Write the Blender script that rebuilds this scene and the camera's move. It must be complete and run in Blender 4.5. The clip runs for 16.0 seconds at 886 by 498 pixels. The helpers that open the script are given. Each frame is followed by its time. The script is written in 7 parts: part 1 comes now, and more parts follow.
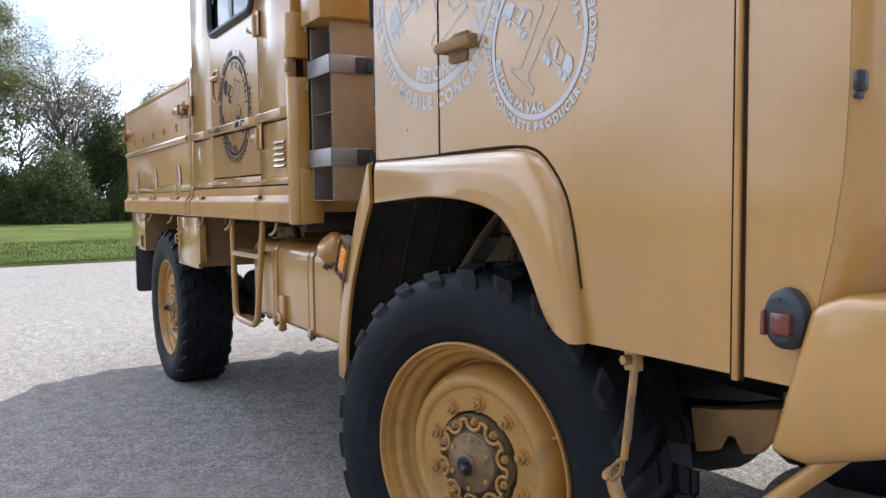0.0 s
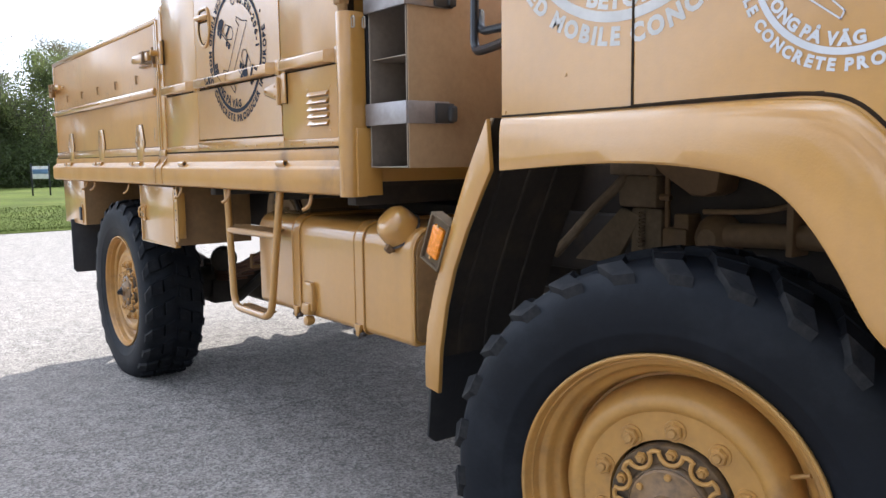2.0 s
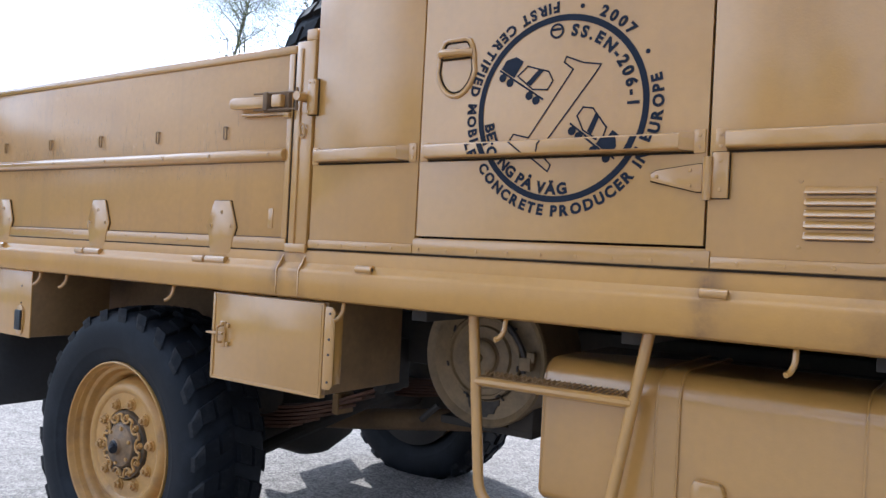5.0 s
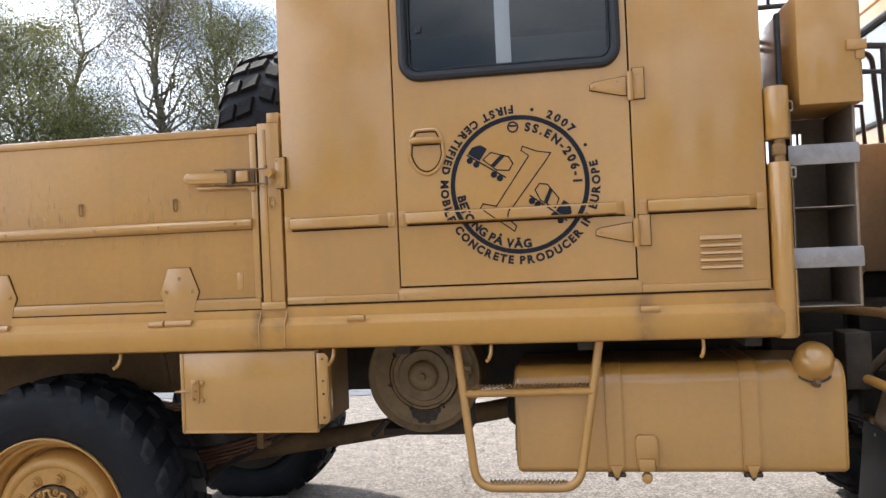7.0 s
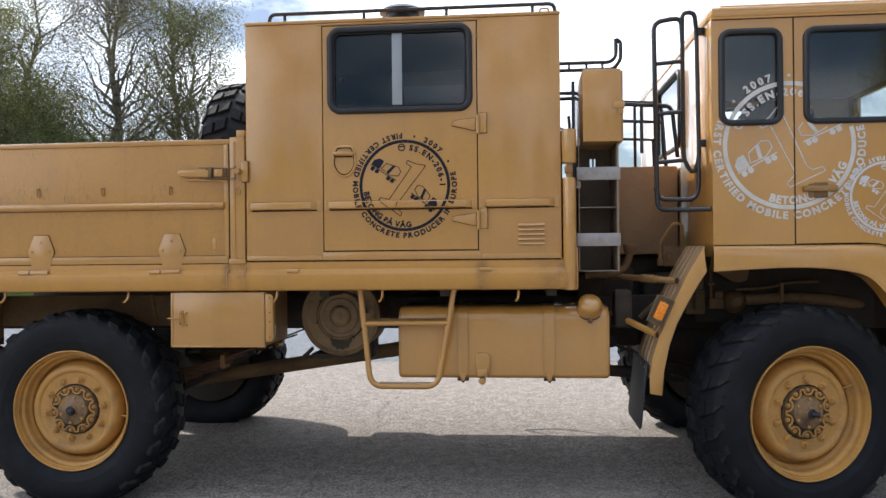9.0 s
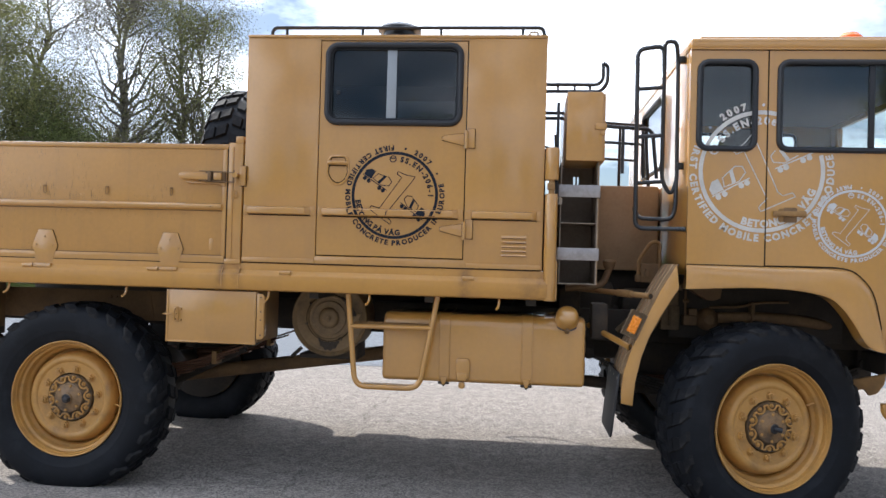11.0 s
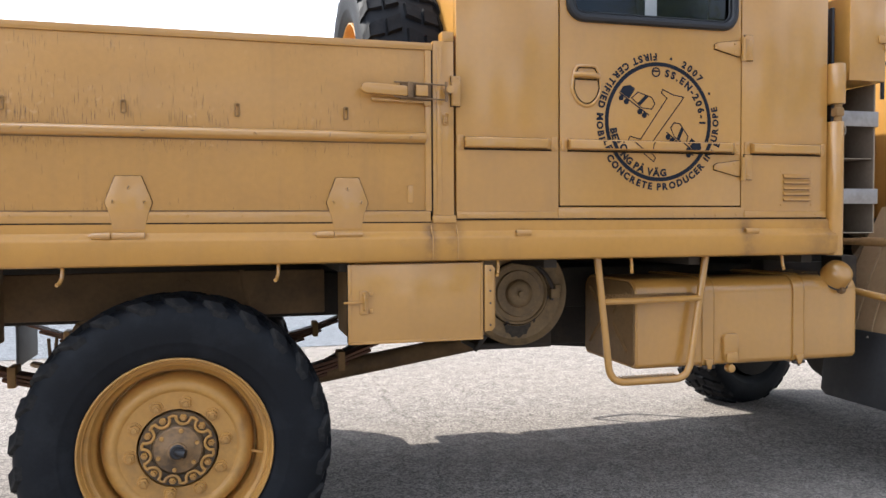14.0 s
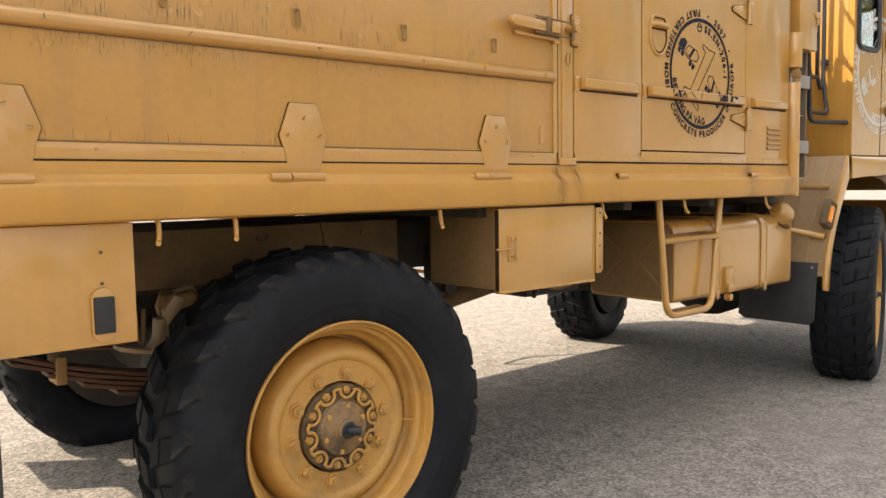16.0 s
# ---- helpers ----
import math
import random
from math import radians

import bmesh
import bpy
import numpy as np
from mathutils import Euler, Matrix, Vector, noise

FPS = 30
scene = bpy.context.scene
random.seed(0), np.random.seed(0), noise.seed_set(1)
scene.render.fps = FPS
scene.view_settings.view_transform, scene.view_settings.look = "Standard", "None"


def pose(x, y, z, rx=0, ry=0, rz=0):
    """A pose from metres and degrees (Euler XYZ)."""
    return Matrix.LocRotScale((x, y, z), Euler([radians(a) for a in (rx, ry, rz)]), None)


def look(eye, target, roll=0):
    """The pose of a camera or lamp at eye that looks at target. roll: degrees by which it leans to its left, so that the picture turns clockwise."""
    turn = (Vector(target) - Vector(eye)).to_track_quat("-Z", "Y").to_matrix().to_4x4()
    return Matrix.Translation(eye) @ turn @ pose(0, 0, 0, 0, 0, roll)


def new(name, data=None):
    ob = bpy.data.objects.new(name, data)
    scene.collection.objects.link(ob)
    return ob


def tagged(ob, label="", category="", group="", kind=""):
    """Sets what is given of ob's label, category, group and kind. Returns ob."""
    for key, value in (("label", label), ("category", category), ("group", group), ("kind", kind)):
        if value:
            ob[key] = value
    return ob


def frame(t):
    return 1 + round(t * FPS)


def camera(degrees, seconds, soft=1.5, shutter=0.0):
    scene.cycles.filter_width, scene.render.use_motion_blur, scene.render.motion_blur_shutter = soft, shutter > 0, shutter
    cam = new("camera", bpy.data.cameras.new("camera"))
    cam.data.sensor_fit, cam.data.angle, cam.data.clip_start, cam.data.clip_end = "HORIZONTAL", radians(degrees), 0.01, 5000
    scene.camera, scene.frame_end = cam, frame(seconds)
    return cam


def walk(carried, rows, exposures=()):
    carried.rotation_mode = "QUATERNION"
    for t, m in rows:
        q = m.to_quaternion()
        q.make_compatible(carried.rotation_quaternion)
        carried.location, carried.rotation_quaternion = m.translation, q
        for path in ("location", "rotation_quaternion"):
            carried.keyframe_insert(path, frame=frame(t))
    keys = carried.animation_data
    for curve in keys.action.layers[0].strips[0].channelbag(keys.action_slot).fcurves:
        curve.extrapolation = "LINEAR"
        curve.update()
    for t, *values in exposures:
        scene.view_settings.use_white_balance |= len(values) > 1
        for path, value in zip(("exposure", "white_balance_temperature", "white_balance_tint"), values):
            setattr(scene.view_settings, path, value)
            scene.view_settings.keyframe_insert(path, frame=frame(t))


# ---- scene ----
cam = camera(58.6, 16.0)
PATH = [
    (0, (6.154, -1.182, 1.355), (4.435, -0.171, 1.218), -0.7),
    (0.5, (6.126, -1.191, 1.294), (4.423, -0.194, 0.966), -1.2),
    (1, (5.952, -1.263, 1.28), (4.269, -0.238, 0.942), -0.8),
    (1.5, (5.647, -1.373, 1.323), (4.028, -0.229, 1.059), -0.8),
    (2, (5.274, -1.417, 1.364), (3.702, -0.202, 1.136), -0.7),
    (2.5, (4.875, -1.483, 1.379), (3.365, -0.184, 1.19), -0.5),
    (3, (4.452, -1.491, 1.395), (2.983, -0.136, 1.302), -0.1),
    (3.5, (4.051, -1.535, 1.437), (2.647, -0.115, 1.319), 1.7),
    (4, (3.704, -1.636, 1.416), (2.348, -0.168, 1.353), 2.3),
    (4.5, (3.362, -1.75, 1.413), (2.038, -0.251, 1.402), 3.2),
    (5, (3.001, -1.946, 1.413), (1.861, -0.303, 1.427), 2.9),
    (7.5, (2.146, -3.304, 1.596), (1.925, -1.317, 1.634), -1.8),
    (8, (2.241, -3.692, 1.474), (2.034, -1.705, 1.571), -0.3),
    (8.5, (2.44, -4.017, 1.489), (2.234, -2.029, 1.555), -1.3),
    (9, (2.651, -4.41, 1.462), (2.459, -2.419, 1.465), -0.6),
    (9.2, (2.732, -4.494, 1.46), (2.579, -2.5, 1.472), 0.1),
    (10.3, (2.93, -4.72, 1.45), (2.76, -2.727, 1.465), 0.8),
    (11.5, (2.442, -4.393, 1.455), (2.236, -2.403, 1.49), 2.1),
    (12, (2.024, -4.106, 1.425), (1.792, -2.12, 1.402), 1.4),
    (12.5, (1.603, -3.85, 1.442), (1.515, -1.853, 1.376), -1.0),
    (13, (1.111, -3.56, 1.406), (1.182, -1.563, 1.321), -0.5),
    (13.5, (0.653, -3.296, 1.379), (0.931, -1.315, 1.377), -0.9),
    (14, (0.202, -3.089, 1.393), (0.723, -1.159, 1.328), -0.3),
    (14.5, (-0.239, -2.841, 1.363), (0.461, -0.968, 1.312), 2.0),
    (15, (-0.676, -2.651, 1.357), (0.231, -0.876, 1.191), 0.1),
    (15.5, (-1.036, -2.376, 1.319), (0.044, -0.696, 1.219), 1.9),
    (16, (-1.383, -2.09, 1.317), (-0.092, -0.571, 1.16), -0.9),
]
EXPOSURES = [(0, .68, 5580, 10), (.5, .94, 5760, 10), (1, 1.06, 5750, 10), (1.5, 1.02, 5720, 10), (2.5, 1.08, 5500, 10), (3.5, .99, 5120, 10), (4.5, .82, 5020, 10), (5, .74, 5100, 10), (7.5, .72, 6150, 10), (8.5, .64, 6000, 10), (9, .40, 6000, 10), (11.5, .55, 5800, 10), (12, .44, 6150, 10), (12.5, .54, 6000, 10), (13.5, .76, 5930, 10), (14.5, .80, 6150, 10), (16, .92, 7250, 10)]
walk(cam, [(t, look(e, a, r)) for t, e, a, r in PATH], EXPOSURES)

# ---- place ----
# world, sun
SUN = Vector((-0.90, 0.65, 1.0)).normalized()
world = bpy.data.worlds.new("sky")
scene.world = world
world.use_nodes = True
wn, wl = world.node_tree.nodes, world.node_tree.links
wn.clear()
sky = wn.new("ShaderNodeTexSky")
sky.sky_type = 'NISHITA'
sky.sun_disc = False
sky.sun_elevation = math.asin(SUN.z)
sky.sun_rotation = math.atan2(SUN.x, SUN.y)
sky.air_density, sky.dust_density, sky.ozone_density = 1.0, 1.5, 1.0
wtc = wn.new("ShaderNodeTexCoord")
wmap = wn.new("ShaderNodeMapping")
wmap.inputs["Scale"].default_value = (1.0, 1.0, 2.6)
wno = wn.new("ShaderNodeTexNoise")
wno.inputs["Scale"].default_value = 2.3
wno.inputs["Detail"].default_value = 7.0
wno.inputs["Roughness"].default_value = 0.58
wra = wn.new("ShaderNodeValToRGB")
wra.color_ramp.elements[0].position = 0.42
wra.color_ramp.elements[1].position = 0.56
wno2 = wn.new("ShaderNodeTexNoise")
wno2.inputs["Scale"].default_value = 4.0
wno2.inputs["Detail"].default_value = 5.0
wsh = wn.new("ShaderNodeValToRGB")
wsh.color_ramp.elements[0].position, wsh.color_ramp.elements[1].position = 0.36, 0.6
wsh.color_ramp.elements[0].color = (7.6, 8.1, 9.0, 1)
wsh.color_ramp.elements[1].color = (14.0, 14.0, 14.2, 1)
wmix = wn.new("ShaderNodeMix")
wmix.data_type = 'RGBA'
wbg = wn.new("ShaderNodeBackground")
wbg.inputs["Strength"].default_value = 0.088
wout = wn.new("ShaderNodeOutputWorld")
wl.new(wtc.outputs["Generated"], wmap.inputs["Vector"])
wl.new(wmap.outputs["Vector"], wno.inputs["Vector"])
wl.new(wmap.outputs["Vector"], wno2.inputs["Vector"])
wl.new(wno.outputs["Fac"], wra.inputs["Fac"])
wl.new(wno2.outputs["Fac"], wsh.inputs["Fac"])
wl.new(wra.outputs["Color"], wmix.inputs["Factor"])
wl.new(sky.outputs["Color"], wmix.inputs["A"])
# clouds grow brighter towards the sun
wdot = wn.new("ShaderNodeVectorMath")
wdot.operation = 'DOT_PRODUCT'
wdot.inputs[1].default_value = SUN
wl.new(wtc.outputs["Generated"], wdot.inputs[0])
wlobe = wn.new("ShaderNodeMapRange")
wlobe.inputs["From Min"].default_value, wlobe.inputs["From Max"].default_value = -1.0, 1.0
wl.new(wdot.outputs["Value"], wlobe.inputs["Value"])
wpow = wn.new("ShaderNodeMath")
wpow.operation = 'POWER'
wpow.inputs[1].default_value = 3.0
wl.new(wlobe.outputs["Result"], wpow.inputs[0])
wgain = wn.new("ShaderNodeMath")
wgain.operation = 'MULTIPLY_ADD'
wgain.inputs[1].default_value, wgain.inputs[2].default_value = 1.9, 0.82
wl.new(wpow.outputs["Value"], wgain.inputs[0])
wscale = wn.new("ShaderNodeVectorMath")
wscale.operation = 'SCALE'
wl.new(wsh.outputs["Color"], wscale.inputs[0])
wl.new(wgain.outputs["Value"], wscale.inputs["Scale"])
wl.new(wscale.outputs["Vector"], wmix.inputs["B"])
wl.new(wmix.outputs["Result"], wbg.inputs["Color"])
wl.new(wbg.outputs["Background"], wout.inputs["Surface"])
sun = new("sun", bpy.data.lights.new("sun", 'SUN'))
sun.data.energy, sun.data.angle, sun.data.color = 5.0, radians(0.6), (1.0, 0.91, 0.775)
sun.matrix_world = look(SUN * 50, (0, 0, 0))


# materials
def material(name, colour, rough=0.5, metal=0.0, vary=0.12, scale=3.0, fine=60.0, bump=0.0, bump_scale=80.0, dirt=None, dirt_amount=0.35, dirt_scale=2.0,
             coat=0.0, wobble=0.0, stretch=(1, 1, 1), dirt_lo=0.5, dirt_hi=0.75, streak=0.0, specular=0.5):
    """A principled surface with colour variation at two scales, dirt patches, fine relief and long waves."""
    m = bpy.data.materials.new(name)
    m.use_nodes = True
    n, l = m.node_tree.nodes, m.node_tree.links
    p = n["Principled BSDF"]
    tc = n.new("ShaderNodeTexCoord")
    mp = n.new("ShaderNodeMapping")
    mp.inputs["Scale"].default_value = stretch
    l.new(tc.outputs["Object"], mp.inputs["Vector"])
    big, small = n.new("ShaderNodeTexNoise"), n.new("ShaderNodeTexNoise")
    big.inputs["Scale"].default_value, big.inputs["Detail"].default_value = scale, 5
    small.inputs["Scale"].default_value, small.inputs["Detail"].default_value = fine, 3
    for t in (big, small):
        l.new(mp.outputs["Vector"], t.inputs["Vector"])
    add = n.new("ShaderNodeMath")
    add.operation = 'MULTIPLY_ADD'
    l.new(small.outputs["Fac"], add.inputs[0])
    add.inputs[1].default_value = 0.5
    l.new(big.outputs["Fac"], add.inputs[2])
    ramp = n.new("ShaderNodeValToRGB")
    ramp.color_ramp.elements[0].position, ramp.color_ramp.elements[1].position = 0.5, 1.0
    ramp.color_ramp.elements[0].color = (*[c * (1 - vary) for c in colour], 1)
    ramp.color_ramp.elements[1].color = (*[min(1, c * (1 + vary)) for c in colour], 1)
    l.new(add.outputs["Value"], ramp.inputs["Fac"])
    colour_out = ramp.outputs["Color"]
    if dirt:
        dn = n.new("ShaderNodeTexNoise")
        dn.inputs["Scale"].default_value, dn.inputs["Detail"].default_value, dn.inputs["Roughness"].default_value = dirt_scale, 8, 0.65
        l.new(tc.outputs["Object"], dn.inputs["Vector"])
        dr = n.new("ShaderNodeMapRange")
        dr.inputs["From Min"].default_value, dr.inputs["From Max"].default_value = dirt_lo, dirt_hi
        dr.inputs["To Max"].default_value = dirt_amount
        l.new(dn.outputs["Fac"], dr.inputs["Value"])
        mix = n.new("ShaderNodeMix")
        mix.data_type = 'RGBA'
        l.new(dr.outputs["Result"], mix.inputs["Factor"])
        l.new(colour_out, mix.inputs["A"])
        mix.inputs["B"].default_value = (*dirt, 1)
        colour_out = mix.outputs["Result"]
    if streak:
        sm = n.new("ShaderNodeMapping")
        sm.inputs["Scale"].default_value = (9, 9, 0.8)
        l.new(tc.outputs["Object"], sm.inputs["Vector"])
        sn = n.new("ShaderNodeTexNoise")
        sn.inputs["Scale"].default_value, sn.inputs["Detail"].default_value, sn.inputs["Roughness"].default_value = 1.0, 6, 0.6
        l.new(sm.outputs["Vector"], sn.inputs["Vector"])
        sr = n.new("ShaderNodeMapRange")
        sr.inputs["From Min"].default_value, sr.inputs["From Max"].default_value, sr.inputs["To Max"].default_value = 0.52, 0.74, streak
        l.new(sn.outputs["Fac"], sr.inputs["Value"])
        smix = n.new("ShaderNodeMix")
        smix.data_type = 'RGBA'
        l.new(sr.outputs["Result"], smix.inputs["Factor"])
        l.new(colour_out, smix.inputs["A"])
        smix.inputs["B"].default_value = (0.25, 0.14, 0.055, 1)
        colour_out = smix.outputs["Result"]
    l.new(colour_out, p.inputs["Base Color"])
    p.inputs["Specular IOR Level"].default_value = specular
    rr = n.new("ShaderNodeMapRange")
    rr.inputs["To Min"].default_value, rr.inputs["To Max"].default_value = rough - 0.07, rough + 0.1
    l.new(big.outputs["Fac"], rr.inputs["Value"])
    l.new(rr.outputs["Result"], p.inputs["Roughness"])
    p.inputs["Metallic"].default_value = metal
    p.inputs["Coat Weight"].default_value = coat
    p.inputs["Coat Roughness"].default_value = 0.13
    normal = None
    if wobble:
        wv = n.new("ShaderNodeTexNoise")
        wv.inputs["Scale"].default_value, wv.inputs["Detail"].default_value = 2.2, 1.5
        l.new(tc.outputs["Object"], wv.inputs["Vector"])
        b0 = n.new("ShaderNodeBump")
        b0.inputs["Strength"].default_value, b0.inputs["Distance"].default_value = 1.0, wobble
        l.new(wv.outputs["Fac"], b0.inputs["Height"])
        normal = b0.outputs["Normal"]
    if bump:
        bn = n.new("ShaderNodeTexNoise")
        bn.inputs["Scale"].default_value, bn.inputs["Detail"].default_value = bump_scale, 4
        l.new(mp.outputs["Vector"], bn.inputs["Vector"])
        b = n.new("ShaderNodeBump")
        b.inputs["Strength"].default_value, b.inputs["Distance"].default_value = 0.6, bump
        l.new(bn.outputs["Fac"], b.inputs["Height"])
        if normal:
            l.new(normal, b.inputs["Normal"])
        normal = b.outputs["Normal"]
    if normal:
        l.new(normal, p.inputs["Normal"])
    return m


SAND = (0.455, 0.233, 0.050)
M_PAINT = material("sand_paint", SAND, 0.30, vary=0.07, scale=1.6, fine=40, bump=0.0006, bump_scale=160, dirt=(0.33, 0.175, 0.06), dirt_amount=0.45, dirt_scale=1.7, wobble=0.022, coat=1.0, streak=0.18)
M_RIM = material("rim_paint", (0.48, 0.255, 0.064), 0.38, vary=0.12, scale=7, fine=60, bump=0.0008, bump_scale=120, dirt=(0.20, 0.115, 0.05), dirt_amount=0.7, dirt_scale=7, dirt_lo=0.48, dirt_hi=0.72)
M_HUBDISC = material("stained_hub_cap", (0.24, 0.14, 0.06), 0.45, vary=0.2, scale=10, fine=90, dirt=(0.05, 0.036, 0.025), dirt_amount=0.85, dirt_scale=13, dirt_lo=0.46, dirt_hi=0.66, bump=0.0006)
M_DUSTY = material("dusty_chassis_paint", (0.26, 0.145, 0.05), 0.7, vary=0.25, scale=5, fine=50, bump=0.001, dirt=(0.12, 0.075, 0.04), dirt_amount=0.8, dirt_scale=4)
# Darker copy of the dusty paint, with underbody shade put into its colour.
M_UNDER = material("shaded_grimy_paint", (0.17, 0.10, 0.045), 0.75, vary=0.25, scale=5, fine=50, bump=0.001, dirt=(0.06, 0.042, 0.028), dirt_amount=0.8, dirt_scale=4)
# Dirt in joints, and painted shade in strips under rails and plates.
M_GAP = material("dark_seam_shade", (0.030, 0.020, 0.012), 0.9, vary=0.4, scale=20, specular=0.1)
# Base colour lowered to near black; shade under the truck is in it.
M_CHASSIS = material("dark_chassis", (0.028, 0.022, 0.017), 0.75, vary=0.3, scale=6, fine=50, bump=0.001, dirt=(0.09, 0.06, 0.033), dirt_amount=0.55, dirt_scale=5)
M_HUB = material("greasy_hub", (0.17, 0.105, 0.048), 0.45, vary=0.25, scale=12, fine=120, dirt=(0.034, 0.026, 0.019), dirt_amount=0.92, dirt_scale=14, dirt_lo=0.36, dirt_hi=0.62)
M_RUBBER = material("tyre_rubber", (0.0058, 0.0072, 0.0105), 0.62, vary=0.25, scale=5, fine=90, bump=0.0006, bump_scale=140, dirt=(0.022, 0.025, 0.031), dirt_amount=0.55, dirt_scale=6, dirt_lo=0.50, dirt_hi=0.74, specular=0.22)
M_TREAD = material("tyre_tread_rubber", (0.0095, 0.0102, 0.0125), 0.72, vary=0.3, scale=9, fine=90, bump=0.001, bump_scale=120, dirt=(0.035, 0.034, 0.034), dirt_amount=0.5, dirt_scale=30, dirt_lo=0.52, specular=0.15)
M_LUG = material("scuffed_lug_rubber", (0.0095, 0.0102, 0.0125), 0.72, vary=0.3, scale=9, fine=90, bump=0.001, bump_scale=120, dirt=(0.040, 0.038, 0.036), dirt_amount=0.55, dirt_scale=11, dirt_lo=0.46, dirt_hi=0.60, specular=0.2)
M_FLAP = material("black_rubber_sheet", (0.02, 0.02, 0.022), 0.6, vary=0.3, scale=5, fine=60, bump=0.0008, dirt=(0.10, 0.09, 0.075), dirt_amount=0.4, dirt_scale=3)
M_BLACK = material("black_gloss_paint", (0.012, 0.013, 0.016), 0.3, vary=0.2, scale=8, fine=60, dirt=(0.06, 0.055, 0.05), dirt_amount=0.3, dirt_scale=9)
M_SEALR = material("window_rubber", (0.012, 0.013, 0.017), 0.45, vary=0.2, scale=8)
M_ALU = material("aluminium_strap", (0.36, 0.34, 0.34), 0.5, metal=0.8, vary=0.12, scale=9, fine=70, dirt=(0.20, 0.17, 0.15), dirt_amount=0.6, dirt_scale=12, bump=0.0005)
M_STEEL = material("worn_steel", (0.38, 0.33, 0.27), 0.45, metal=0.6, vary=0.2, scale=20)
M_DARKSTEEL = material("dark_bolt_steel", (0.06, 0.05, 0.045), 0.5, metal=0.5, vary=0.3, scale=20)
M_RUST = material("rusty_leaf_spring", (0.115, 0.052, 0.028), 0.75, vary=0.3, scale=12, fine=80, bump=0.0015, dirt=(0.09, 0.06, 0.045), dirt_amount=0.7, dirt_scale=9, stretch=(0.4, 1, 3))
# Dirt plus shade put into the colour, as on rack side and air box.
M_DIRTYSHEET = material("dirty_shaded_sheet", (0.33, 0.215, 0.115), 0.45, vary=0.15, scale=3, fine=50, dirt=(0.15, 0.085, 0.04), dirt_amount=0.6, dirt_scale=3, bump=0.0006)
# Darkness inside the hut and cab is in this colour.
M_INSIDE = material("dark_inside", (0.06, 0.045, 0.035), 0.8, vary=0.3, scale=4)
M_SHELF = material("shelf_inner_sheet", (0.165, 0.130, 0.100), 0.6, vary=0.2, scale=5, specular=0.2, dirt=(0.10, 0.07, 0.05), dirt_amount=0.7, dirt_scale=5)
M_DARKMARK = material("dark_blue_print", (0.014, 0.017, 0.026), 0.6, vary=0.25, scale=12, specular=0.15)
M_WHITEMARK = material("white_vinyl_print", (0.56, 0.56, 0.57), 0.45, vary=0.06, scale=9)
M_FADEDMARK = material("faded_vinyl_print", (0.54, 0.52, 0.49), 0.45, vary=0.14, scale=9)
M_ORANGE = material("orange_reflector", (0.95, 0.25, 0.006), 0.25, vary=0.35, scale=70, fine=300, bump=0.002, bump_scale=260, coat=0.2)
M_REDLENS = material("red_lamp_lens", (0.15, 0.028, 0.014), 0.2, vary=0.15, scale=40, coat=0.5)
M_LAMPBASE = material("dark_lamp_rubber", (0.035, 0.04, 0.045), 0.5, vary=0.2, scale=30)
M_BEACON = material("orange_beacon_plastic", (0.95, 0.17, 0.01), 0.2, vary=0.08, scale=20, coat=0.5)
M_GRIME = material("dull_grime", (0.150, 0.108, 0.066), 0.8, vary=0.25, scale=7, fine=60, bump=0.0012, dirt=(0.07, 0.052, 0.036), dirt_amount=0.8, dirt_scale=7, specular=0.2)
M_CANVAS = material("grey_white_sheet", (0.62, 0.60, 0.57), 0.55, vary=0.12, scale=6, dirt=(0.35, 0.22, 0.12), dirt_amount=0.7, dirt_scale=5)
M_ROPE = material("wire_rope", (0.30, 0.19, 0.09), 0.6, vary=0.3, scale=90, bump=0.001, bump_scale=300)


